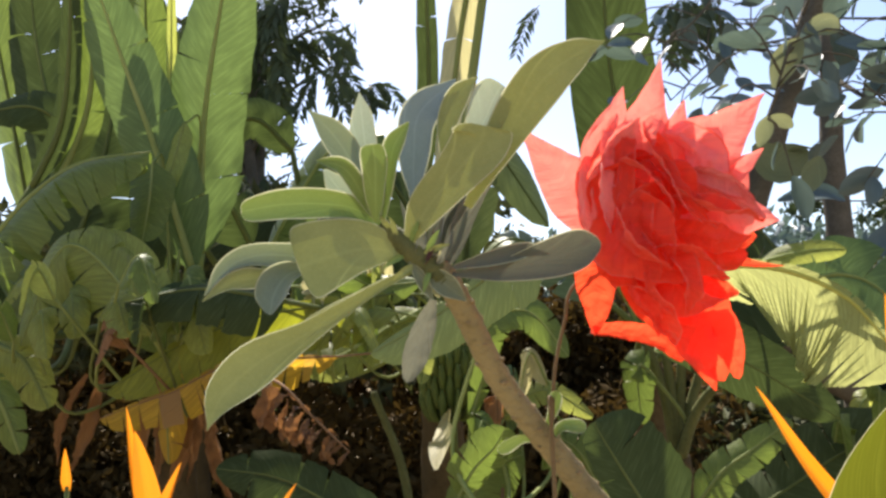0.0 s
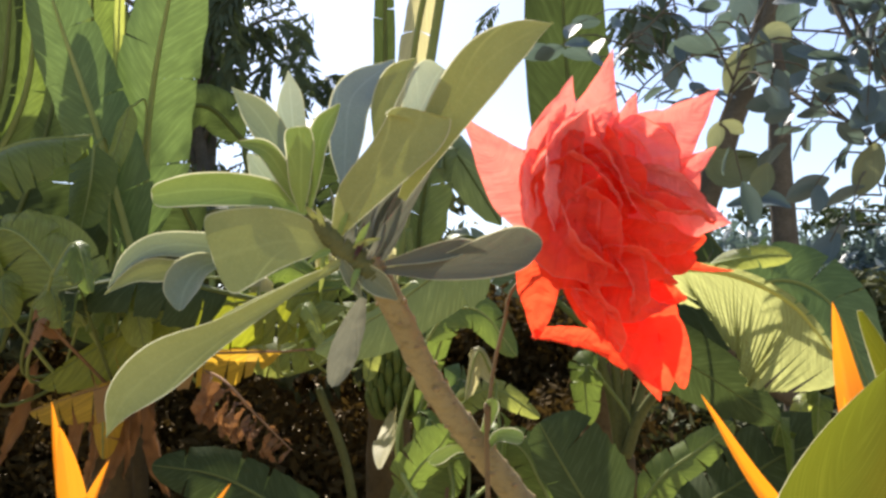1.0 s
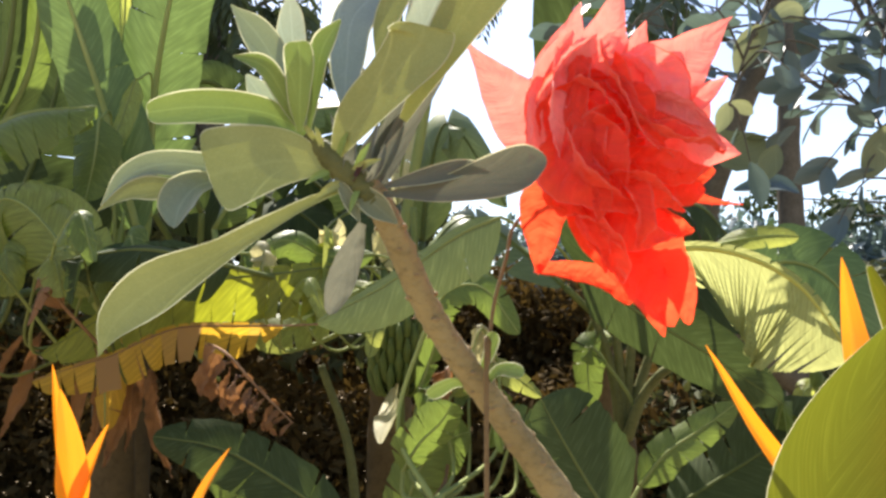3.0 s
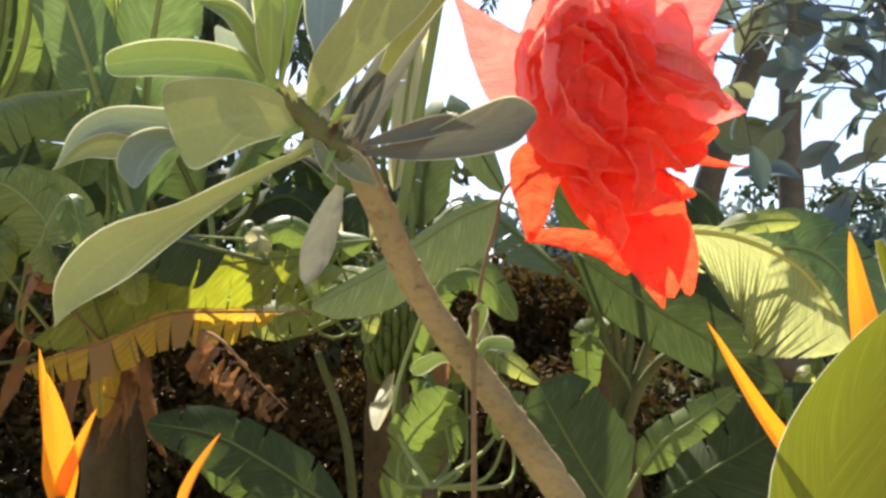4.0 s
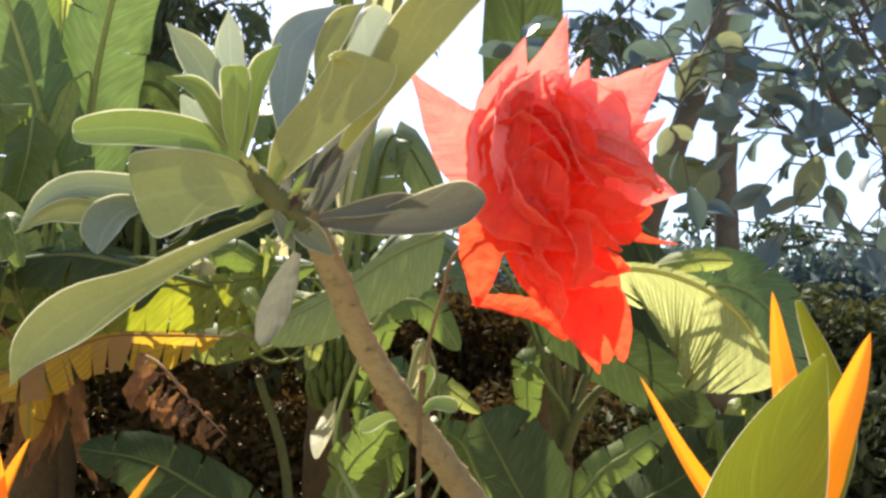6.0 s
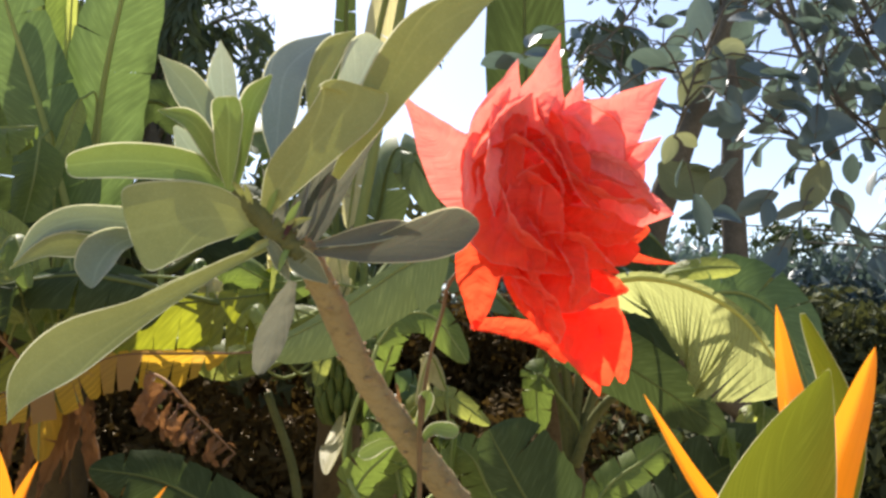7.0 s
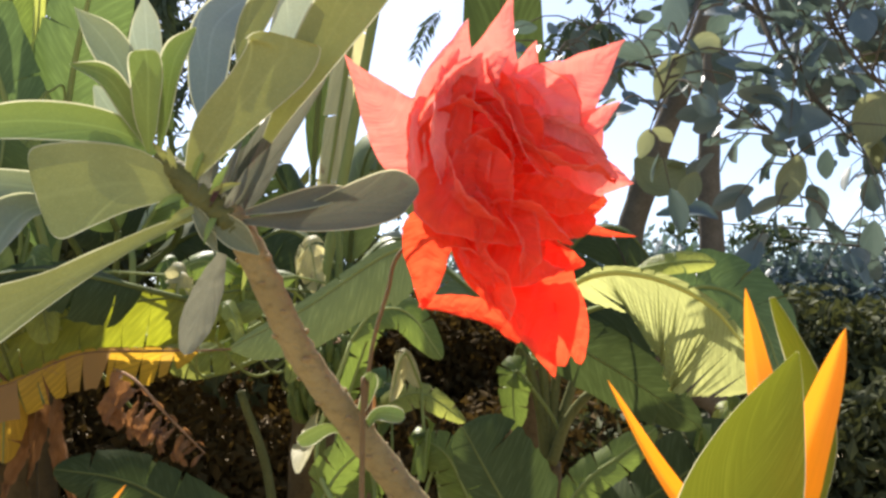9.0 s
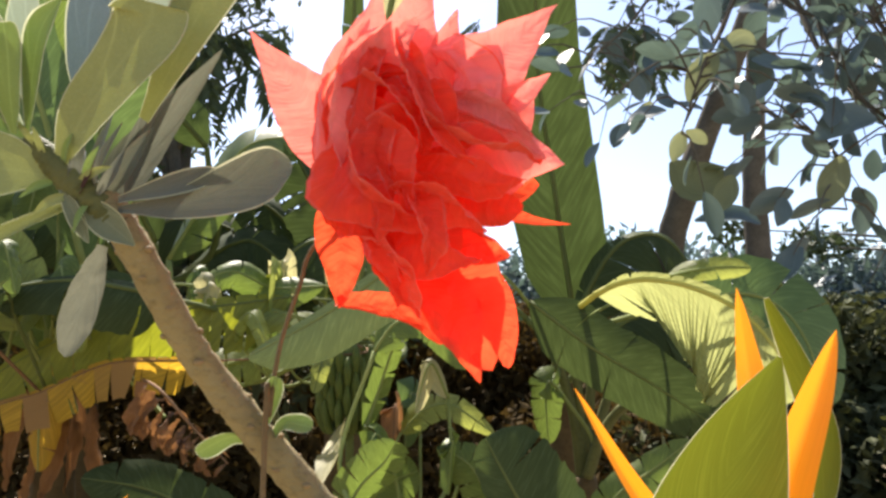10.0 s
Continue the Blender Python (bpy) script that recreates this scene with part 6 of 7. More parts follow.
banana_leaf(banana_low, [(0.265, 1.920, 0.837), (0.198, 1.910, 0.931), (0.127, 1.900, 1.053), (0.082, 1.900, 1.136)], 0.322, material=BANANA_DEEP_SHADE, rib=RIB_DIM, base=(0.284, 2.012, 0.781), roll=8, tears=3, rib_size=0.005, gap=0.1, lop=0.45, seed=67)
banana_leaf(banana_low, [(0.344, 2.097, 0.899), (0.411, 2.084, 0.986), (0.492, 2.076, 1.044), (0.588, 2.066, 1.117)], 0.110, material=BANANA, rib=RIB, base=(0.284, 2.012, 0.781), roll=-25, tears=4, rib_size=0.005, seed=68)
banana_leaf(banana_low, [(0.504, 2.523, 0.745), (0.716, 2.504, 0.884), (0.893, 2.489, 0.989), (1.105, 2.485, 1.024)], 0.353, material=BANANA_DEEP_SHADE, rib=RIB_DIM, base=(0.284, 2.012, 0.781), roll=-40, tears=4, rib_size=0.006, seed=69)
banana_leaf(banana_low, [(0.157, 2.157, 0.829), (0.096, 2.139, 0.948), (0.051, 2.127, 1.038), (-0.009, 2.120, 1.083)], 0.136, material=BANANA, rib=RIB, base=(0.284, 2.012, 0.781), roll=20, tears=6, rib_size=0.005, seed=70)
banana_low_left = thing("banana_plant", "low banana plant with broad dark leaves", "banana plant", "banana plants", (0, 0, 0))
stem("pseudostem", banana_low_left, PSEUDO, [(-0.349, 2.394, -0.03), (-0.369, 2.394, 0.319), (-0.379, 2.394, 0.531)], (0.040, 0.034, 0.020), sides=14, knobs=0.12)
banana_leaf(banana_low_left, [(-0.560, 2.589, 0.584), (-0.735, 2.573, 0.739), (-0.891, 2.560, 0.858), (-1.048, 2.548, 0.977)], 0.249, material=BANANA, rib=RIB_DIM, base=(-0.379, 2.394, 0.531), roll=25, tears=4, rib_size=0.008, seed=71)
banana_leaf(banana_low_left, [(-0.312, 2.379, 0.666), (-0.278, 2.362, 0.835), (-0.210, 2.349, 0.953), (-0.108, 2.344, 1.003)], 0.220, material=BANANA, rib=RIB, base=(-0.379, 2.394, 0.531), roll=-20, tears=7, rib_size=0.006, seed=72)
banana_leaf(banana_low_left, [(-0.415, 2.126, 0.768), (-0.637, 2.108, 0.912), (-0.785, 2.099, 0.984), (-0.962, 2.096, 1.011)], 0.191, material=BANANA_DEEP_SHADE, rib=RIB_DIM, base=(-0.379, 2.394, 0.531), roll=25, tears=4, rib_size=0.006, seed=73)
banana_leaf(banana_left, [(-1.165, 1.976, 1.358), (-1.185, 1.916, 1.411), (-1.201, 1.876, 1.309)], 0.076, material=BANANA_DRY, rib=RIB_DRY, base=(-1.458, 2.827, 1.305), roll=52.41, tears=5, limp=0.21, gap=0.3, rib_size=0.0045, seed=74)
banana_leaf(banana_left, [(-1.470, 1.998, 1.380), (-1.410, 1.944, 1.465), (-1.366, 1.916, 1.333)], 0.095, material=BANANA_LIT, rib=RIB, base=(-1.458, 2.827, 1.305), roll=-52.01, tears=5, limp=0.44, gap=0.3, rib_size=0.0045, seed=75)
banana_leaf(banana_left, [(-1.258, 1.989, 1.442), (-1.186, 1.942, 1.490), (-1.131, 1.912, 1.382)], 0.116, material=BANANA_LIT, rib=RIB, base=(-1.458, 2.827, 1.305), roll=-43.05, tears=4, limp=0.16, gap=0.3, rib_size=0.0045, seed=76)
banana_leaf(banana_left, [(-1.147, 1.886, 1.515), (-1.062, 1.837, 1.590), (-1.000, 1.810, 1.463)], 0.086, material=BANANA, rib=RIB, base=(-1.458, 2.827, 1.305), roll=-56.66, tears=5, limp=0.31, gap=0.3, rib_size=0.0045, seed=77)
banana_leaf(banana_left, [(-1.065, 1.925, 1.410), (-1.061, 1.867, 1.471), (-1.060, 1.830, 1.361)], 0.078, material=BANANA_DEEP_SHADE, rib=RIB_DIM, base=(-1.458, 2.827, 1.305), roll=34.53, tears=4, limp=0.44, gap=0.3, rib_size=0.0045, seed=78)
banana_leaf(banana_left, [(-1.322, 1.877, 1.492), (-1.335, 1.815, 1.567), (-1.347, 1.779, 1.445)], 0.079, material=BANANA_LIT, rib=RIB, base=(-1.458, 2.827, 1.305), roll=54.36, tears=1, limp=0.36, gap=0.3, rib_size=0.0045, seed=79)
banana_leaf(banana_far_left, [(-1.694, 2.157, 1.492), (-1.576, 2.110, 1.579), (-1.488, 2.089, 1.433)], 0.074, material=BANANA_LIT, rib=RIB, base=(-2.117, 2.323, 1.413), roll=-49.05, tears=4, limp=0.24, gap=0.3, rib_size=0.0045, seed=80)
banana_leaf(banana_far_left, [(-1.542, 2.019, 1.387), (-1.548, 1.956, 1.471), (-1.555, 1.921, 1.342)], 0.091, material=BANANA, rib=RIB, base=(-2.117, 2.323, 1.413), roll=58.35, tears=4, limp=0.22, gap=0.3, rib_size=0.0045, seed=81)
banana_leaf(banana_far_left, [(-1.474, 2.269, 1.470), (-1.479, 2.208, 1.549), (-1.487, 2.173, 1.413)], 0.072, material=BANANA_DEEP_SHADE, rib=RIB_DIM, base=(-2.117, 2.323, 1.413), roll=30.73, tears=3, limp=0.19, gap=0.3, rib_size=0.0045, seed=82)
banana_leaf(banana_far_left, [(-1.452, 2.122, 1.446), (-1.401, 2.068, 1.523), (-1.364, 2.039, 1.391)], 0.121, material=BANANA_LIT, rib=RIB, base=(-2.117, 2.323, 1.413), roll=-24.72, tears=3, limp=0.42, gap=0.3, rib_size=0.0045, seed=83)
banana_leaf(banana_far_left, [(-1.725, 2.204, 1.447), (-1.730, 2.139, 1.553), (-1.739, 2.107, 1.400)], 0.080, material=BANANA_DEEP_SHADE, rib=RIB_DIM, base=(-2.117, 2.323, 1.413), roll=31.65, tears=1, limp=0.24, gap=0.3, rib_size=0.0045, seed=84)
banana_leaf(banana_far_left, [(-1.535, 2.339, 1.450), (-1.560, 2.271, 1.560), (-1.585, 2.237, 1.401)], 0.090, material=BANANA_DEEP_SHADE, rib=RIB_DIM, base=(-2.117, 2.323, 1.413), roll=47.33, tears=1, limp=0.17, gap=0.3, rib_size=0.0045, seed=85)
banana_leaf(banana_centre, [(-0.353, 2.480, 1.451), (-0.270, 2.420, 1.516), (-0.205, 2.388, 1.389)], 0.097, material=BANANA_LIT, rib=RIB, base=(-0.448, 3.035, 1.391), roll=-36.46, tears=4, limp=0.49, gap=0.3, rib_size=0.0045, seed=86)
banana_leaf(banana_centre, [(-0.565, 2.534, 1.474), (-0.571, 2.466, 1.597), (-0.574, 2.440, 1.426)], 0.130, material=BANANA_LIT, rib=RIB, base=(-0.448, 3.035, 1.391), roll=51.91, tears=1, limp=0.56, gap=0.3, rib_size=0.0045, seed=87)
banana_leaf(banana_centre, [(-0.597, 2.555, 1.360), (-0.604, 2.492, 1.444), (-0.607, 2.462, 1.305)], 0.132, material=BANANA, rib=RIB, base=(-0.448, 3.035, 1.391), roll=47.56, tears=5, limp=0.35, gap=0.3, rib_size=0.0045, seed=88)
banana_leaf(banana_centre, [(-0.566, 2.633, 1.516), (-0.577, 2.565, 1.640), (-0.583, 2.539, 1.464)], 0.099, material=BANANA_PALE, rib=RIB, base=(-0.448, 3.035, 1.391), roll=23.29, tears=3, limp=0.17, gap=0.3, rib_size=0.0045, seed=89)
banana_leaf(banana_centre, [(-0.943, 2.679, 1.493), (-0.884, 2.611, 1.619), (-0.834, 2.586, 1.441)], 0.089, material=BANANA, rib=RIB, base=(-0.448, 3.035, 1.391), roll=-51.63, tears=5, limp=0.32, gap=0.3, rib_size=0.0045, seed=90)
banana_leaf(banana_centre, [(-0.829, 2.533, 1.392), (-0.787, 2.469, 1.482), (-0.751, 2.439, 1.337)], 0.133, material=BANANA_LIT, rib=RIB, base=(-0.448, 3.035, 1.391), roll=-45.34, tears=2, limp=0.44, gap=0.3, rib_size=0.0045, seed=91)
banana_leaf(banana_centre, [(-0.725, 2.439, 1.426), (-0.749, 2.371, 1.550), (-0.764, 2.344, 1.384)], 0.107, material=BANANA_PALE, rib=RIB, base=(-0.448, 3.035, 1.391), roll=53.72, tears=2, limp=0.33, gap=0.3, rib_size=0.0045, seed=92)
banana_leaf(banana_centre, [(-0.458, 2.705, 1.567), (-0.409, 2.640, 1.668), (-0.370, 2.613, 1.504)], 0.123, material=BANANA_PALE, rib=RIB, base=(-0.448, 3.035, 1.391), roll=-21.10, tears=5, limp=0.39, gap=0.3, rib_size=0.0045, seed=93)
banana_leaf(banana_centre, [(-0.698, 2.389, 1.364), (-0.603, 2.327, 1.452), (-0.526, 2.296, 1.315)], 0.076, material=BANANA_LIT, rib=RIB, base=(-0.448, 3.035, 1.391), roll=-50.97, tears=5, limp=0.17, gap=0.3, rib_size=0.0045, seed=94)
banana_leaf(banana_mid, [(-1.047, 2.054, 1.471), (-1.001, 1.992, 1.550), (-0.960, 1.960, 1.425)], 0.100, material=BANANA, rib=RIB, base=(-1.683, 3.420, 1.502), roll=-28.42, tears=5, limp=0.26, gap=0.3, rib_size=0.0045, seed=95)
banana_leaf(banana_mid, [(-1.225, 2.178, 1.440), (-1.146, 2.116, 1.524), (-1.079, 2.084, 1.393)], 0.096, material=BANANA, rib=RIB, base=(-1.683, 3.420, 1.502), roll=-49.47, tears=4, limp=0.48, gap=0.3, rib_size=0.0045, seed=96)
banana_leaf(banana_mid, [(-1.105, 2.180, 1.383), (-1.043, 2.120, 1.450), (-0.990, 2.086, 1.333)], 0.115, material=BANANA_LIT, rib=RIB, base=(-1.683, 3.420, 1.502), roll=-39.09, tears=1, limp=0.53, gap=0.3, rib_size=0.0045, seed=97)
banana_leaf(banana_mid, [(-1.042, 2.150, 1.419), (-1.102, 2.087, 1.501), (-1.143, 2.055, 1.373)], 0.106, material=BANANA, rib=RIB, base=(-1.683, 3.420, 1.502), roll=28.45, tears=1, limp=0.38, gap=0.3, rib_size=0.0045, seed=98)
banana_leaf(banana_young, [(-0.175, 2.255, 1.042), (-0.211, 2.194, 1.117), (-0.238, 2.159, 1.007)], 0.105, material=BANANA, rib=RIB, base=(-0.184, 1.998, 0.871), roll=41.85, tears=1, limp=0.40, gap=0.3, rib_size=0.0045, seed=99)
banana_leaf(banana_young, [(-0.170, 2.387, 1.084), (-0.173, 2.321, 1.189), (-0.175, 2.290, 1.052)], 0.096, material=BANANA_DRY, rib=RIB_DRY, base=(-0.184, 1.998, 0.871), roll=45.42, tears=4, limp=0.28, gap=0.3, rib_size=0.0045, seed=100)
banana_leaf(banana_young, [(0.021, 2.545, 0.985), (-0.021, 2.484, 1.058), (-0.054, 2.450, 0.942)], 0.101, material=BANANA, rib=RIB, base=(-0.184, 1.998, 0.871), roll=54.22, tears=1, limp=0.58, gap=0.3, rib_size=0.0045, seed=101)
banana_leaf(banana_young, [(-0.021, 2.317, 1.208), (-0.069, 2.252, 1.305), (-0.107, 2.221, 1.171)], 0.069, material=BANANA_PALE, rib=RIB, base=(-0.184, 1.998, 0.871), roll=24.33, tears=1, limp=0.50, gap=0.3, rib_size=0.0045, seed=102)
banana_leaf(banana_young, [(0.015, 2.195, 0.997), (0.001, 2.129, 1.107), (-0.011, 2.097, 0.977)], 0.092, material=BANANA, rib=RIB, base=(-0.184, 1.998, 0.871), roll=52.14, tears=2, limp=0.33, gap=0.3, rib_size=0.0045, seed=103)
banana_leaf(banana_young, [(-0.115, 2.505, 1.089), (-0.136, 2.436, 1.219), (-0.152, 2.408, 1.060)], 0.131, material=BANANA_BACKLIT, rib=RIB, base=(-0.184, 1.998, 0.871), roll=50.61, tears=3, limp=0.17, gap=0.3, rib_size=0.0045, seed=104)
banana_leaf(banana_low, [(0.922, 2.343, 1.068), (0.893, 2.277, 1.173), (0.865, 2.246, 1.038)], 0.081, material=BANANA, rib=RIB, base=(0.284, 2.012, 0.781), roll=56.12, tears=2, limp=0.22, gap=0.3, rib_size=0.0045, seed=112)
banana_leaf(banana_low, [(0.840, 2.547, 0.944), (0.850, 2.479, 1.067), (0.854, 2.450, 0.917)], 0.095, material=BANANA, rib=RIB, base=(0.284, 2.012, 0.781), roll=-54.53, tears=1, limp=0.55, gap=0.3, rib_size=0.0045, seed=113)
banana_leaf(banana_low, [(1.130, 2.775, 1.000), (1.023, 2.706, 1.124), (0.935, 2.678, 0.963)], 0.099, material=BANANA_LIT, rib=RIB, base=(0.284, 2.012, 0.781), roll=30.37, tears=4, limp=0.52, gap=0.3, rib_size=0.0045, seed=114)

def banana_bunch(parent, top):
    bm = bmesh.new()
    tube(bm, [Vector(top) + Vector((0, 0, 0.12)), Vector(top), Vector(top) + Vector((0.01, 0, -0.30))], (0.02, 0.018, 0.012), 8, 10)
    core = part("fruit_stalk", bm, GREEN_STEM, parent)
    for row in range(5):
        for k in range(11):
            a = 2 * math.pi * (k + 0.5 * row) / 11
            out = Vector((math.cos(a), math.sin(a), 0))
            foot = Vector(top) + Vector((0, 0, -0.015 - 0.04 * row)) + out * 0.015
            bm = bmesh.new()
            tube(bm, [foot, foot + out * 0.05 + Vector((0, 0, 0.0)), foot + out * 0.075 + Vector((0, 0, 0.06)), foot + out * 0.07 + Vector((0, 0, 0.10))], (0.005, 0.0125, 0.0135, 0.003), 7, 9)
            part("banana", bm, FRUIT, core)


banana_bunch(banana_centre, (-0.340, 2.496, 1.279))
stem("fruit_stalk", banana_centre, GREEN_STEM, [(-0.3400, 2.5120, 1.1631), (-0.3374, 2.4979, 1.1201), (-0.3441, 2.4734, 1.0788)], (0.0143, 0.0125, 0.0107))
blade("bract", banana_centre, BANANA_PALE, [(-0.3360, 2.4444, 1.1415), (-0.3179, 2.1907, 1.0788), (-0.3271, 2.0597, 1.0051)], 0.0891, shape='oval', cup=0.4, roll=35, label='pale dry bract under the fruit')
stalk = thing("cut_stalk", "cut green stalk standing upright in the undergrowth", "stalk")
stem("stalk", stalk, CUT_STALK, [(-0.495, 2.816, -0.02), (-0.545, 2.816, 0.793), (-0.654, 2.762, 1.177)], (0.019, 0.017, 0.014), knobs=0.12)

# ---- trees and hedge ----
def shared_leaf(name, length, width, material, bend):
    """One leaf mesh at the origin, tip along +y, to be shared."""
    bm = bmesh.new()
    uvs = bm.loops.layers.uv.new("UVMap")
    n, m = 8, 4
    grid = []
    for i in range(n + 1):
        u = i / n
        half = width / 2 * SHAPES["oval"](u) * (1 if u < 0.99 else 0.3)
        grid.append([bm.verts.new(((2 * j / m - 1) * half, u * length, -bend * length * u * u + 0.25 * half * abs(2 * j / m - 1))) for j in range(m + 1)])
    for i in range(n):
        for j in range(m):
            face = bm.faces.new([grid[i][j], grid[i][j + 1], grid[i + 1][j + 1], grid[i + 1][j]])
            for loop, (a, b) in zip(face.loops, ((i, j), (i, j + 1), (i + 1, j + 1), (i + 1, j))):
                loop[uvs].uv = (a / n, 2 * b / m - 1)
    mesh = bpy.data.meshes.new(name)
    bm.to_mesh(mesh)
    bm.free()
    mesh.materials.append(material)
    mesh.polygons.foreach_set("use_smooth", [True] * len(mesh.polygons))
    return mesh


LEAVES = [shared_leaf("leaf", 0.115, 0.062, TREE_LEAF, 0.10), shared_leaf("leaf", 0.10, 0.058, TREE_LEAF, 0.25), shared_leaf("leaf", 0.13, 0.066, TREE_LEAF, 0.02), shared_leaf("leaf", 0.11, 0.06, TREE_LEAF_PALE, 0.15)]


def leaf_on(parent, place, way, spin, pale=0.03, rng=random):
    mesh = LEAVES[3] if rng.random() < pale else rng.choice(LEAVES[:3])
    ob = new("leaf", mesh)
    ob.parent = parent
    q = Vector(way).to_track_quat("Y", "Z").to_matrix().to_4x4()
    ob.matrix_basis = Matrix.Translation(place) @ q @ Matrix.Rotation(spin, 4, "Y") @ Matrix.Scale(rng.uniform(0.7, 1.2), 4)
    return ob


def broadleaf_tree(label, limbs, seed, count, trunk_sizes):
    """Trunk and limbs along curves, twigs off the limbs, and single leaves on the twigs."""
    rng = random.Random(seed)
    tree = thing("tree", label, "tree", "trees")
    twigs = bmesh.new()
    spots = []
    for k, (points, radii) in enumerate(limbs):
        stem("trunk" if k < trunk_sizes else "limb", tree, BARK, points, radii, 10, 24, 0.15, seed=k)
        if k < trunk_sizes:
            continue
        path = spline(points, 20)
        for i in range(5, 21):
            for _ in range(1):
                way = Vector((rng.uniform(-1, 1), rng.uniform(-0.6, 0.6), rng.uniform(-0.7, 0.8))).normalized()
                reach = rng.uniform(0.12, 0.34)
                end = path[i] + way * reach + Vector((0, 0, -0.05))
                middle = path[i] + way * reach * 0.5 + Vector((0, 0, 0.03))
                tube(twigs, [path[i], middle, end], (0.004, 0.003, 0.0015), 5, 5)
                for f in (0.45, 0.7, 0.85, 1.0, 1.0):
                    spots.append((path[i].lerp(end, f) + Vector((0, 0, 0.02 * (1 - f))), way))
    part("twig", twigs, BARK, tree)["kind"] = "stuff"
    rng.shuffle(spots)
    for place, way in spots[:count]:
        d = (way + Vector((rng.uniform(-1, 1), rng.uniform(-1, 1), rng.uniform(-1.5, 0.3)))).normalized()
        leaf_on(tree, place, d, rng.uniform(-1.2, 1.2), rng=rng)
    return tree

right_tree = broadleaf_tree("tree with grey trunk and loose hanging broad leaves", [
    ([(1.593, 4.205, -0.05), (1.543, 4.196, 1.784), (1.519, 4.096, 2.489), (1.578, 3.923, 3.714)], (0.10, 0.07, 0.055, 0.045)),
    ([(1.545, 4.190, 1.050), (1.200, 4.020, 1.280), (1.000, 3.900, 1.752), (1.061, 3.733, 2.157), (1.179, 3.581, 2.514), (1.389, 3.169, 3.261)], (0.085, 0.078, 0.072, 0.065, 0.055, 0.04)),
    ([(1.190, 2.816, 2.963), (1.163, 2.492, 2.402), (1.213, 2.336, 2.074), (1.365, 2.271, 1.824)], (0.012, 0.008, 0.005, 0.002)),
    ([(1.085, 2.729, 2.866), (0.807, 2.301, 2.319), (0.690, 2.126, 2.124), (0.625, 2.153, 1.931)], (0.012, 0.008, 0.005, 0.002)),
    ([(1.202, 2.438, 2.781), (1.214, 2.292, 2.389), (1.298, 2.226, 2.142), (1.501, 2.250, 1.974)], (0.012, 0.008, 0.005, 0.002)),
    ([(1.056, 3.092, 2.443), (1.068, 2.631, 2.129), (1.107, 2.353, 1.951), (1.111, 2.282, 1.740)], (0.012, 0.008, 0.005, 0.002)),
    ([(1.199, 2.993, 3.143), (0.814, 2.840, 2.789), (0.615, 2.775, 2.529), (0.465, 2.793, 2.402)], (0.012, 0.008, 0.005, 0.002)),
    ([(1.460, 2.619, 2.934), (1.461, 2.287, 2.423), (1.535, 2.226, 2.142), (1.636, 2.265, 1.874)], (0.012, 0.008, 0.005, 0.002)),
    ([(1.189, 2.835, 2.832), (1.201, 2.513, 2.251), (1.393, 2.449, 1.995), (1.558, 2.491, 1.704)], (0.012, 0.008, 0.005, 0.002)),
    ([(1.090, 3.191, 2.454), (0.844, 3.084, 2.490), (0.703, 3.091, 2.444), (0.520, 3.013, 2.273)], (0.012, 0.008, 0.005, 0.002)),
    ([(1.308, 2.537, 2.798), (1.375, 2.397, 2.360), (1.497, 2.302, 2.318), (1.744, 2.313, 2.248)], (0.012, 0.008, 0.005, 0.002)),
    ([(0.970, 2.553, 2.681), (1.026, 2.388, 2.415), (1.143, 2.301, 2.319), (1.264, 2.209, 2.260)], (0.012, 0.008, 0.005, 0.002))], 3, 300, 2)

broadleaf_tree("tree with dense dark broad leaves hanging in the shade", [
    ([(4.60, 4.5, -0.05), (4.66, 4.5, 1.5), (4.70, 4.45, 2.6), (4.66, 4.4, 3.9)], (0.12, 0.10, 0.08, 0.05)),
    ([(4.999, 4.400, 4.200), (3.208, 4.300, 3.805), (2.723, 4.200, 3.427), (2.330, 4.100, 3.136), (1.990, 4.000, 2.925)], (0.022, 0.014, 0.009, 0.006, 0.002)),
    ([(4.967, 4.400, 3.906), (3.203, 4.300, 3.734), (2.739, 4.200, 3.123), (2.379, 4.100, 2.844), (2.099, 4.050, 2.692)], (0.022, 0.014, 0.009, 0.006, 0.002)),
    ([(5.023, 4.400, 4.424), (3.015, 4.300, 3.943), (2.468, 4.200, 3.523), (2.020, 4.100, 3.261), (1.690, 4.000, 3.110)], (0.022, 0.014, 0.009, 0.006, 0.002)),
    ([(5.039, 4.400, 4.575), (2.983, 4.300, 3.979), (2.280, 4.200, 3.691), (1.835, 4.100, 3.389), (1.568, 4.000, 3.139)], (0.022, 0.014, 0.009, 0.006, 0.002)),
    ([(4.943, 4.400, 3.688), (3.197, 4.300, 3.383), (2.752, 4.200, 2.791), (2.485, 4.100, 2.463), (2.258, 4.100, 2.207)], (0.022, 0.014, 0.009, 0.006, 0.002)),
    ([(4.920, 4.400, 3.472), (3.193, 4.300, 3.314), (2.863, 4.200, 2.499), (2.592, 4.100, 2.152), (2.337, 4.100, 1.930)], (0.022, 0.014, 0.009, 0.006, 0.002)),
    ([(4.983, 4.400, 4.053), (3.161, 4.300, 3.592), (2.617, 4.200, 3.255), (2.292, 4.150, 3.091), (2.014, 4.100, 3.096)], (0.022, 0.014, 0.009, 0.006, 0.002))], 17, 230, 1)


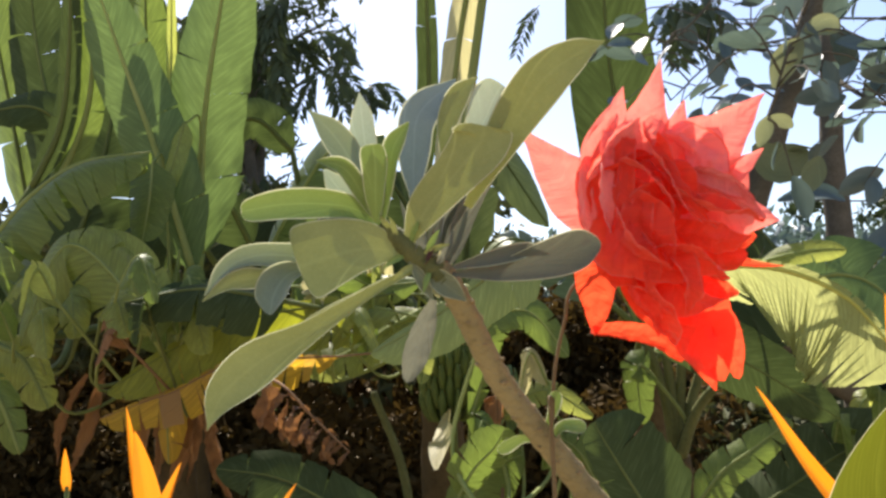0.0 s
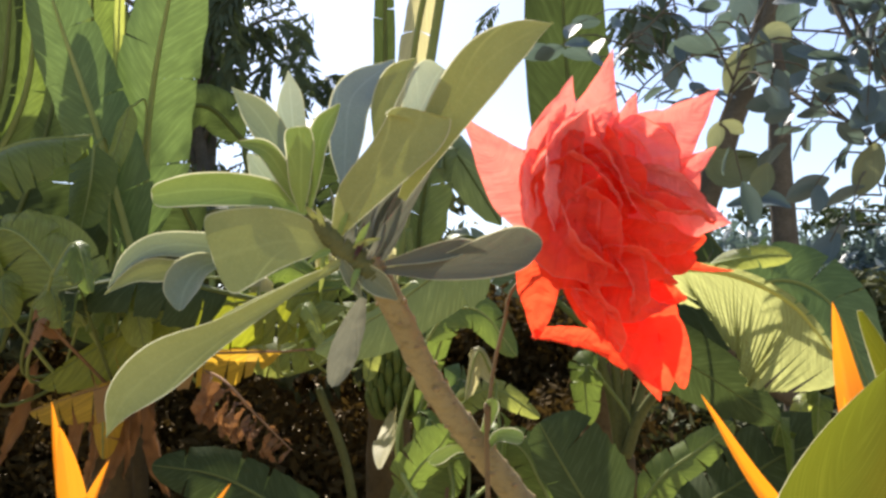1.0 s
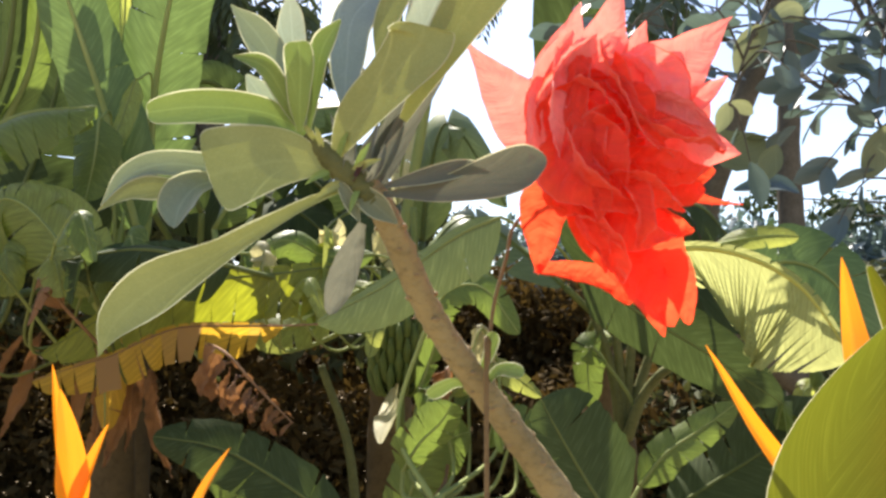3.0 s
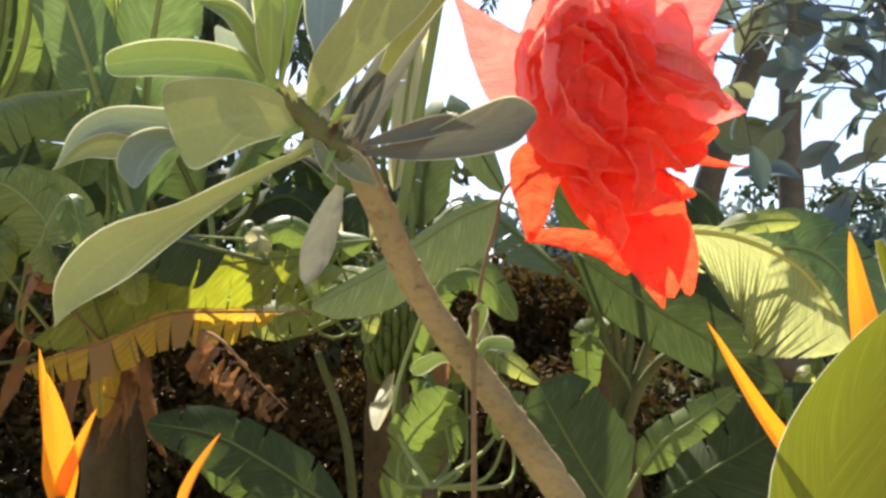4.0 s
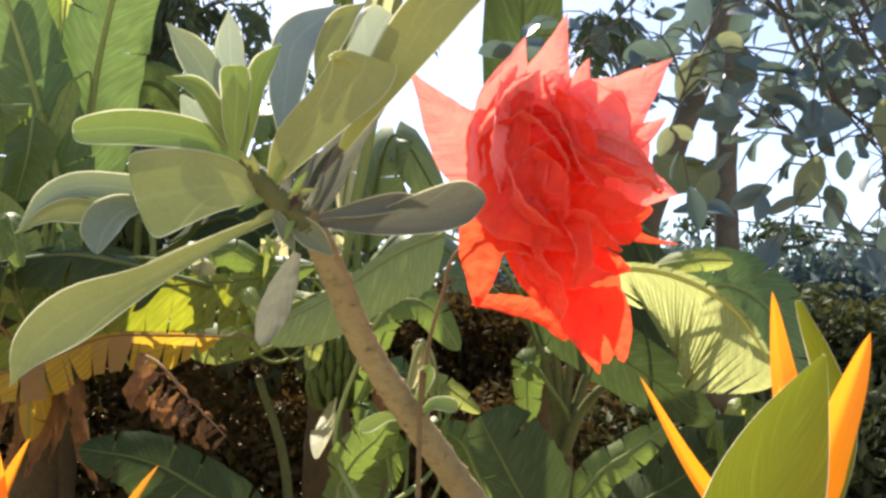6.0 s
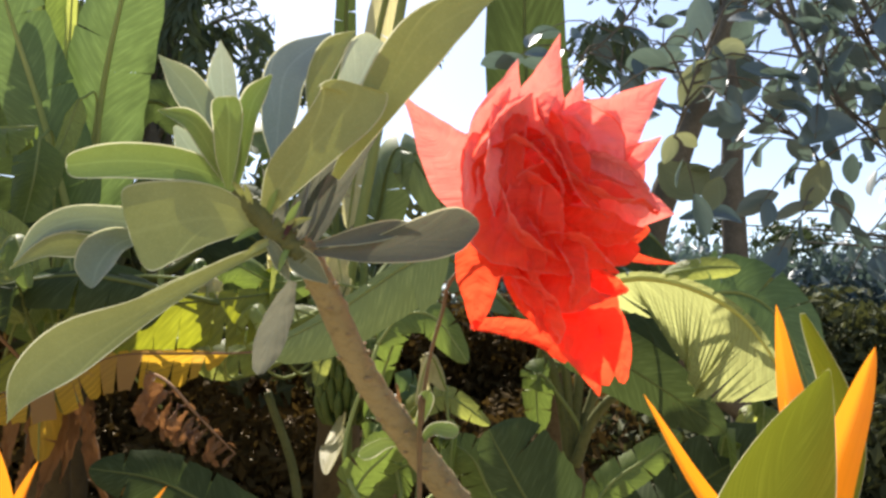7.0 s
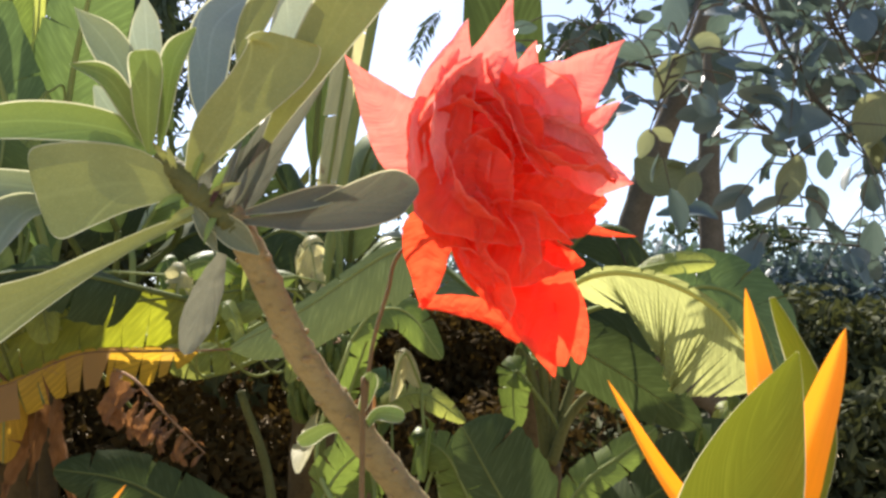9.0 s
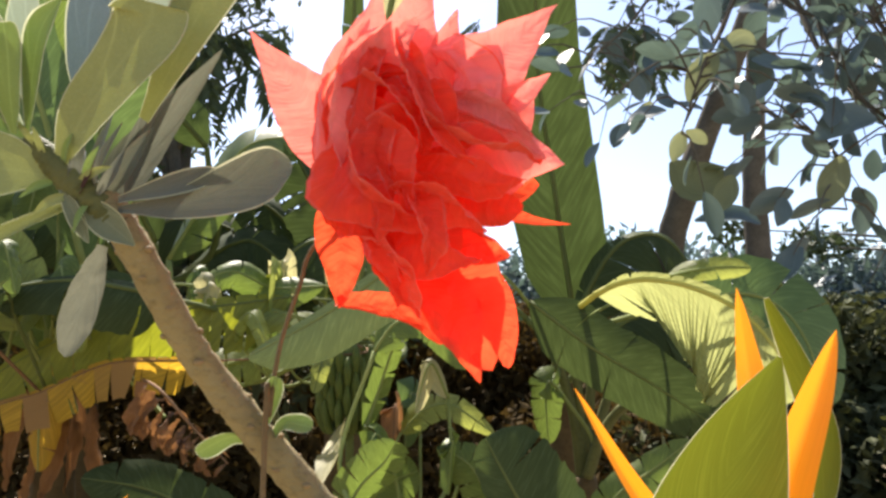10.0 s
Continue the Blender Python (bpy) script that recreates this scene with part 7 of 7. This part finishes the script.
def frond(parent, points, leaflets, length, seed):
    """A feather-shaped leaf: a thin rachis with drooping leaflets on both sides, one mesh."""
    rng = random.Random(seed)
    bm = bmesh.new()
    uvs = bm.loops.layers.uv.new("UVMap")
    path = spline(points, leaflets)
    tube(bm, points, (0.006, 0.002), 5, 8)
    for i in range(1, leaflets + 1):
        t = (path[i] - path[i - 1]).normalized()
        side = t.cross(Vector((0, -0.8, 0.6))).normalized()
        for hand in (-1, 1):
            way = (side * hand * rng.uniform(0.7, 1.0) + t * 0.7 + Vector((rng.uniform(-0.2, 0.2), rng.uniform(-0.5, 0.5), -0.35))).normalized()
            flat = way.cross(Vector((rng.uniform(-0.4, 0.4), 1, rng.uniform(-0.4, 0.4)))).normalized()
            reach = length * rng.uniform(0.75, 1.15) * (0.55 + 0.45 * math.sin(math.pi * i / (leaflets + 2)))
            p = path[i]
            q = [p, p + way * reach * 0.45 + flat * reach * 0.13, p + way * reach + Vector((0, 0, -0.15 * reach)), p + way * reach * 0.45 - flat * reach * 0.13]
            face = bm.faces.new([bm.verts.new(v) for v in q])
            for loop, w in zip(face.loops, ((0, 0), (0.5, 1), (1, 0), (0.5, -1))):
                loop[uvs].uv = w
    return part("frond", bm, SLENDER_LEAF, parent)


def withered(place):
    ob = thing("withered_leaf", "withered pinkish leaf hanging limp with a yellow-brown fold", "leaf")
    p = Vector(place)
    for k, (dx, dz, wide) in enumerate(((0.0, -0.25, 0.075), (0.030, -0.20, 0.060), (-0.035, -0.15, 0.065))):
        a = 1.9 * k
        blade("fold", ob, WITHERED, [p + Vector((0, 0, 0.03)), p + Vector((dx * 0.6 + 0.012 * math.cos(a), 0.02 * math.sin(a), dz * 0.3)), p + Vector((dx + 0.02 * math.cos(a), 0.03 * math.sin(a), dz * 0.65)), p + Vector((dx * 1.2, 0.02, dz))], wide, 35 * k, "lance", cup=0.7, ripple=0.12, crumple=0.12, seed=20 + k)
    blade("fold", ob, BANANA_DRY, [p + Vector((0, 0, 0.02)), p + Vector((0.05, -0.01, 0.02)), p + Vector((0.10, -0.02, -0.03)), p + Vector((0.115, -0.02, -0.12))], 0.075, 60, "lance", cup=0.6, ripple=0.1, crumple=0.1, seed=24)
    return ob


withered((1.535, 2.443, 1.580))


def leaf_mass(name, label, boxes, leaf, count, material, seed, drop=0.4, slim=0.45):
    """Foliage too far or fine to count: small bent leaves scattered through clumps."""
    rng = np.random.default_rng(seed)
    verts, faces, uvs = [], [], []
    for (x, y, z, rx, ry, rz), share in boxes:
        k = int(count * share)
        v = rng.normal(size=(k, 3))
        v /= np.linalg.norm(v, axis=1, keepdims=True)
        c = np.array((x, y, z)) + v * (rng.random((k, 1)) ** 0.45) * np.array((rx, ry, rz))
        d = rng.normal(size=(k, 3)) + np.array((0, 0, -drop))
        d /= np.linalg.norm(d, axis=1, keepdims=True)
        e = np.cross(d, rng.normal(size=(k, 3)))
        e /= np.linalg.norm(e, axis=1, keepdims=True)
        size = leaf * rng.uniform(0.6, 1.3, (k, 1))
        up = np.cross(d, e)
        for shift in ((-0.5 * d), (0.0 * d + slim * 0.5 * e), (0.5 * d - 0.12 * up), (0.0 * d - slim * 0.5 * e)):
            verts.append(c + size * shift)
    blocks = len(verts) // 4
    allv, start = [], 0
    for b in range(blocks):
        four = np.stack(verts[4 * b:4 * b + 4], 1).reshape(-1, 3)
        allv.append(four)
        faces.append(np.arange(len(four)).reshape(-1, 4) + start)
        start += len(four)
    mesh = bpy.data.meshes.new(name)
    mesh.from_pydata(np.concatenate(allv).tolist(), [], np.concatenate(faces).tolist())
    layer = mesh.uv_layers.new(name="UVMap")
    layer.data.foreach_set("uv", np.tile([0, 0, 0.5, 1, 1, 0, 0.5, -1], start // 4).astype(float))
    mesh.materials.append(material)
    return tagged(new(name, mesh), label, "foliage", kind="stuff")


rng = random.Random(11)
undergrowth = []
for k in range(40):
    x = -5.4 + 10.8 * k / 39
    for row in range(2):
        undergrowth.append(((x, 5.2 + row * 0.9 + rng.uniform(-0.3, 0.5), 0.45 + row * 0.75 + rng.uniform(-0.1, 0.15), 0.6, 0.45, 0.6), 1 / 80))
brown = [u for u in undergrowth if u[0][0] < 1.1]
green = [u for u in undergrowth if u[0][0] >= 1.1]
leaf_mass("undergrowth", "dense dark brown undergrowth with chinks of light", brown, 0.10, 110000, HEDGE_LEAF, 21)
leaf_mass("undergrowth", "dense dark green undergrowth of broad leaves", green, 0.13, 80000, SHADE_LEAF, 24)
shrubs = []
for k in range(26):
    x = -5.5 + 5.0 * k / 25
    shrubs.append(((x, 5.0 + rng.uniform(-0.3, 0.5), 1.75 + rng.uniform(-0.2, 0.35), 0.45, 0.4, 0.6), 1 / 26))
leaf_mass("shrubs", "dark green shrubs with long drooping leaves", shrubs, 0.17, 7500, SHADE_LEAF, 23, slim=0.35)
hedge = []
for k in range(30):
    x = 0.2 + 7.5 * k / 29
    hedge.append(((x, 7.6 + rng.uniform(-0.4, 0.9), rng.uniform(1.3, 1.95), 0.7, 0.6, rng.uniform(0.5, 0.8)), 1 / 30))
for k in range(22):
    hedge.append(((0.8 + 6.5 * k / 21, 7.6 + rng.uniform(-0.3, 0.6), rng.uniform(1.9, 2.35), 0.5, 0.4, 0.35), 1 / 120))
leaf_mass("hedge", "tall dark green hedge of small leaves", hedge, 0.13, 28000, TREE_LEAF, 22)


def far_tree(x, y, height, label, seed, count, leaf, clumps, slim):
    tree = thing("tree", label, "tree", "trees")
    rng = random.Random(seed)
    stem("trunk", tree, BARK, [(x, y, -0.05), (x + 0.1, y, height * 0.5), (x, y, height * 0.95)], (0.14, 0.10, 0.03), 10, 16, 0.1)
    boxes = []
    for cx, cz, r in clumps:
        stem("limb", tree, BARK, [(x, y, min(height * 0.9, cz * 0.8)), ((x + cx) / 2, y, cz * 0.95), (cx, y, cz)], (0.03, 0.016, 0.005), 6, 8)
        boxes.append(((cx, y + rng.uniform(-0.4, 0.4), cz, r, r * 0.8, r * 0.8), 1 / len(clumps)))
    crown = leaf_mass("crown", "", boxes, leaf, count, SLENDER_LEAF, seed, slim=slim)
    crown.parent = tree
    del crown["category"]
    return tree


blade("leaf", right_tree, TREE_LEAF_PALE, [(0.723, 2.123, 2.148), (0.682, 2.130, 2.091), (0.645, 2.141, 2.015)], 0.0778, shape='oval', cup=0.25, roll=20, n=10, m=6, seed=124.0)
blade("leaf", right_tree, TREE_LEAF_PALE, [(0.731, 2.120, 2.164), (0.787, 2.119, 2.175), (0.828, 2.121, 2.163)], 0.0713, shape='oval', cup=0.25, roll=-10, n=10, m=6, seed=124.5)
blade("leaf", right_tree, TREE_LEAF, [(0.715, 2.144, 2.355), (0.710, 2.154, 2.281), (0.720, 2.163, 2.216)], 0.0795, shape='oval', cup=0.25, roll=10, n=10, m=6, seed=122.5)
blade("leaf", right_tree, TREE_LEAF, [(0.739, 2.117, 2.188), (0.747, 2.126, 2.123), (0.758, 2.138, 2.043)], 0.0551, shape='oval', cup=0.25, roll=30, n=10, m=6, seed=125.0)
blade("leaf", right_tree, TREE_LEAF_PALE, [(0.654, 2.249, 1.967), (0.640, 2.255, 1.926), (0.623, 2.261, 1.880)], 0.0508, shape='oval', cup=0.25, roll=0, n=10, m=6, seed=118.0)
blade("leaf", right_tree, TREE_LEAF_PALE, [(0.662, 2.249, 1.967), (0.696, 2.251, 1.951), (0.722, 2.255, 1.929)], 0.0407, shape='oval', cup=0.25, roll=30, n=10, m=6, seed=118.5)
blade("leaf", right_tree, TREE_LEAF_PALE, [(0.828, 2.365, 1.864), (0.806, 2.372, 1.812), (0.785, 2.380, 1.756)], 0.0707, shape='oval', cup=0.25, roll=10, n=10, m=6, seed=126.2)
blade("leaf", right_tree, TREE_LEAF_PALE, [(1.103, 2.261, 1.891), (1.074, 2.271, 1.816), (1.046, 2.282, 1.740)], 0.0847, shape='oval', cup=0.25, roll=15, n=10, m=6, seed=144.5)
blade("leaf", right_tree, TREE_LEAF, [(1.121, 2.977, 1.826), (1.033, 2.972, 1.859), (0.878, 2.975, 1.837)], 0.0972, shape='oval', cup=0.25, roll=40, n=10, m=6, seed=130.0)
blade("leaf", right_tree, TREE_LEAF_PALE, [(1.345, 2.227, 2.079), (1.312, 2.238, 2.003), (1.296, 2.251, 1.910)], 0.1186, shape='oval', cup=0.25, roll=10, n=10, m=6, seed=156.5)
blade("leaf", right_tree, TREE_LEAF_PALE, [(0.705, 2.609, 1.971), (0.778, 2.627, 1.902), (0.885, 2.634, 1.951)], 0.1532, shape='oval', cup=0.25, roll=-10, n=10, m=6, seed=133.0)
blade("leaf", right_tree, TREE_LEAF, [(1.196, 2.247, 1.992), (1.111, 2.247, 1.992), (1.026, 2.254, 1.938)], 0.1016, shape='oval', cup=0.25, roll=20, n=10, m=6, seed=150.0)
# The range(7) clumps stand above the view, added to shade the bananas.
slender_tree = far_tree(-2.51, 6.11, 6.2, "tree with slender dark leaves against the sky", 31, 2600, 0.12, [(-2.58, 3.74, 0.38), (-4.94, 4.23, 0.42), (-4.29, 4.29, 0.42), (-4.48, 3.62, 0.42), (-5.00, 3.39, 0.42), (-3.90, 3.84, 0.42), (-3.82, 4.41, 0.42), (-4.24, 3.10, 0.42), (-4.87, 4.87, 0.42), (-3.39, 4.12, 0.42), (-2.23, 4.01, 0.38), (-1.91, 3.76, 0.29), (-2.80, 4.03, 0.43), (-2.23, 3.20, 0.34), (-2.53, 2.78, 0.34), (-2.05, 2.86, 0.29), (-1.80, 4.14, 0.24), (-3.06, 3.56, 0.34), (-4.42, 3.94, 0.29), (-2.06, 4.57, 0.43), (-2.63, 4.69, 0.48)] + [(-4.3 + 0.46 * k, 4.6 + 0.55 * ((k * 7) % 5), 0.62) for k in range(7)], 0.28)
feathery_tree = far_tree(-2.39, 5.93, 3.4, "tree with feathery drooping leaves", 32, 350, 0.15, [(-1.98, 3.83, 0.31), (-1.59, 3.70, 0.22), (-2.38, 3.61, 0.35), (-1.72, 4.05, 0.27), (-2.16, 4.09, 0.40), (-2.60, 3.83, 0.35), (-2.83, 3.44, 0.35), (-3.13, 3.92, 0.40)], 0.25)
# Here too the range(7) clumps are unseen, put up high to block sun.
small_leaved_tree = far_tree(5.60, 6.93, 5.8, "distant dark tree with small leaves", 33, 1100, 0.12, [(1.50, 4.24, 0.26), (1.35, 3.99, 0.21), (3.35, 2.40, 0.26), (2.89, 2.35, 0.26), (2.37, 2.50, 0.21)] + [(1.8 + 0.5 * k, 4.9 + 0.5 * ((k * 5) % 4), 0.5) for k in range(7)], 0.4)
frond(slender_tree, [(-2.417, 5.594, 4.103), (-2.361, 5.563, 4.011), (-2.310, 5.544, 3.814)], 11, 0.20, 0)
frond(slender_tree, [(-2.739, 5.612, 3.653), (-2.836, 5.560, 3.568), (-2.937, 5.521, 3.376)], 11, 0.20, 2)
frond(slender_tree, [(-2.167, 5.796, 2.794), (-2.135, 5.765, 2.670), (-2.108, 5.748, 2.440)], 11, 0.20, 4)
frond(slender_tree, [(-2.601, 5.563, 4.164), (-2.641, 5.532, 3.974), (-2.685, 5.514, 3.681)], 11, 0.20, 6)
frond(slender_tree, [(-2.177, 5.607, 4.239), (-2.283, 5.557, 4.133), (-2.392, 5.520, 3.922)], 11, 0.20, 8)
frond(slender_tree, [(-2.295, 5.642, 3.856), (-2.205, 5.625, 3.680), (-2.122, 5.621, 3.400)], 11, 0.20, 10)
frond(slender_tree, [(-2.007, 5.677, 3.865), (-1.865, 5.658, 3.766), (-1.731, 5.650, 3.561)], 11, 0.20, 12)
frond(slender_tree, [(-2.756, 5.659, 3.271), (-2.670, 5.639, 3.117), (-2.590, 5.632, 2.859)], 11, 0.20, 14)
frond(slender_tree, [(-2.176, 5.691, 3.597), (-2.077, 5.679, 3.390), (-1.984, 5.681, 3.079)], 11, 0.20, 16)
frond(slender_tree, [(-2.151, 5.808, 2.719), (-2.052, 5.784, 2.609), (-1.960, 5.773, 2.392)], 11, 0.20, 18)
frond(slender_tree, [(-2.577, 5.566, 4.164), (-2.683, 5.525, 3.983), (-2.793, 5.498, 3.698)], 11, 0.20, 20)
frond(feathery_tree, [(-2.354, 5.414, 3.811), (-2.353, 5.390, 3.629), (-2.353, 5.379, 3.351)], 11, 0.19, 40)
frond(feathery_tree, [(-1.641, 5.468, 3.448), (-1.709, 5.433, 3.336), (-1.776, 5.412, 3.129)], 11, 0.19, 41)
frond(feathery_tree, [(-2.086, 5.469, 3.431), (-1.994, 5.429, 3.357), (-1.904, 5.403, 3.187)], 11, 0.19, 42)
frond(feathery_tree, [(-2.261, 5.388, 4.000), (-2.334, 5.355, 3.874), (-2.405, 5.336, 3.652)], 11, 0.19, 43)
frond(feathery_tree, [(-1.862, 5.393, 3.973), (-1.991, 5.358, 3.856), (-2.117, 5.338, 3.644)], 11, 0.19, 44)
frond(feathery_tree, [(-2.075, 5.430, 3.708), (-1.985, 5.401, 3.555), (-1.896, 5.386, 3.305)], 11, 0.19, 45)
frond(feathery_tree, [(-1.934, 5.436, 3.663), (-1.908, 5.395, 3.602), (-1.883, 5.367, 3.443)], 11, 0.19, 46)
frond(feathery_tree, [(-1.564, 5.457, 3.521), (-1.496, 5.431, 3.353), (-1.429, 5.418, 3.091)], 11, 0.19, 47)
frond(feathery_tree, [(-2.053, 5.409, 3.854), (-2.157, 5.379, 3.708), (-2.259, 5.363, 3.465)], 11, 0.19, 48)
frond(feathery_tree, [(-2.371, 5.367, 4.144), (-2.448, 5.328, 4.063), (-2.524, 5.303, 3.885)], 11, 0.19, 49)
frond(feathery_tree, [(-2.103, 5.366, 4.157), (-2.230, 5.327, 4.077), (-2.355, 5.301, 3.901)], 11, 0.19, 50)
frond(feathery_tree, [(-2.333, 5.404, 3.886), (-2.453, 5.379, 3.704), (-2.571, 5.367, 3.428)], 11, 0.19, 51)
frond(feathery_tree, [(-1.838, 5.379, 4.072), (-1.910, 5.343, 3.965), (-1.981, 5.321, 3.762)], 11, 0.19, 52)
frond(feathery_tree, [(-2.079, 5.375, 4.095), (-2.013, 5.353, 3.895), (-1.948, 5.344, 3.599)], 11, 0.19, 53)
frond(feathery_tree, [(-1.982, 5.420, 3.780), (-2.091, 5.379, 3.711), (-2.197, 5.352, 3.545)], 11, 0.19, 54)
frond(feathery_tree, [(-2.100, 5.392, 3.971), (-2.038, 5.353, 3.892), (-1.977, 5.328, 3.715)], 11, 0.19, 55)
frond(feathery_tree, [(-2.410, 5.476, 3.373), (-2.414, 5.436, 3.301), (-2.418, 5.409, 3.132)], 11, 0.19, 56)
frond(feathery_tree, [(-1.906, 5.363, 4.179), (-1.915, 5.341, 3.979), (-1.923, 5.332, 3.685)], 11, 0.19, 57)
frond(feathery_tree, [(-1.317, 5.332, 3.701), (-1.388, 5.308, 3.506), (-1.457, 5.299, 3.218)], 11, 0.17, 70)
frond(feathery_tree, [(-1.582, 5.338, 3.727), (-1.464, 5.300, 3.635), (-1.346, 5.274, 3.448)], 11, 0.17, 71)
frond(small_leaved_tree, [(1.507, 6.311, 3.965), (1.425, 6.270, 3.895), (1.344, 6.245, 3.713)], 11, 0.18, 80)
frond(small_leaved_tree, [(1.236, 6.315, 3.932), (1.209, 6.280, 3.824), (1.181, 6.261, 3.603)], 11, 0.18, 81)
frond(small_leaved_tree, [(1.300, 6.282, 4.170), (1.326, 6.250, 4.040), (1.351, 6.233, 3.798)], 11, 0.18, 82)
frond(small_leaved_tree, [(1.503, 6.318, 3.917), (1.528, 6.282, 3.812), (1.553, 6.263, 3.595)], 11, 0.18, 83)
frond(small_leaved_tree, [(1.260, 6.299, 4.043), (1.198, 6.254, 4.005), (1.137, 6.225, 3.854)], 11, 0.18, 84)
frond(small_leaved_tree, [(1.183, 6.285, 4.146), (1.103, 6.248, 4.044), (1.024, 6.228, 3.830)], 11, 0.18, 85)
frond(small_leaved_tree, [(1.543, 6.296, 4.073), (1.592, 6.264, 3.943), (1.639, 6.248, 3.701)], 11, 0.18, 86)
frond(small_leaved_tree, [(1.543, 6.291, 4.108), (1.453, 6.248, 4.051), (1.364, 6.222, 3.881)], 11, 0.18, 87)
frond(small_leaved_tree, [(1.248, 6.280, 4.178), (1.238, 6.247, 4.056), (1.228, 6.230, 3.822)], 11, 0.18, 88)
frond(small_leaved_tree, [(0.074, 6.278, 4.213), (-0.034, 6.250, 4.057), (-0.139, 6.239, 3.788)], 11, 0.14, 95)
frond(slender_tree, [(-1.281, 5.823, 3.454), (-1.176, 5.790, 3.416), (-1.078, 5.771, 3.271)], 8, 0.16, 100)
frond(slender_tree, [(-1.660, 5.780, 3.418), (-1.523, 5.751, 3.381), (-1.393, 5.735, 3.237)], 8, 0.16, 101)
frond(slender_tree, [(-1.326, 5.817, 3.456), (-1.274, 5.777, 3.421), (-1.228, 5.751, 3.279)], 8, 0.16, 102)
frond(slender_tree, [(-1.538, 5.800, 3.376), (-1.394, 5.768, 3.373), (-1.257, 5.749, 3.263)], 8, 0.16, 103)
frond(slender_tree, [(-1.506, 5.810, 3.335), (-1.388, 5.772, 3.354), (-1.278, 5.746, 3.265)], 8, 0.16, 104)
frond(slender_tree, [(-1.632, 5.765, 3.556), (-1.496, 5.737, 3.515), (-1.367, 5.722, 3.368)], 8, 0.16, 105)
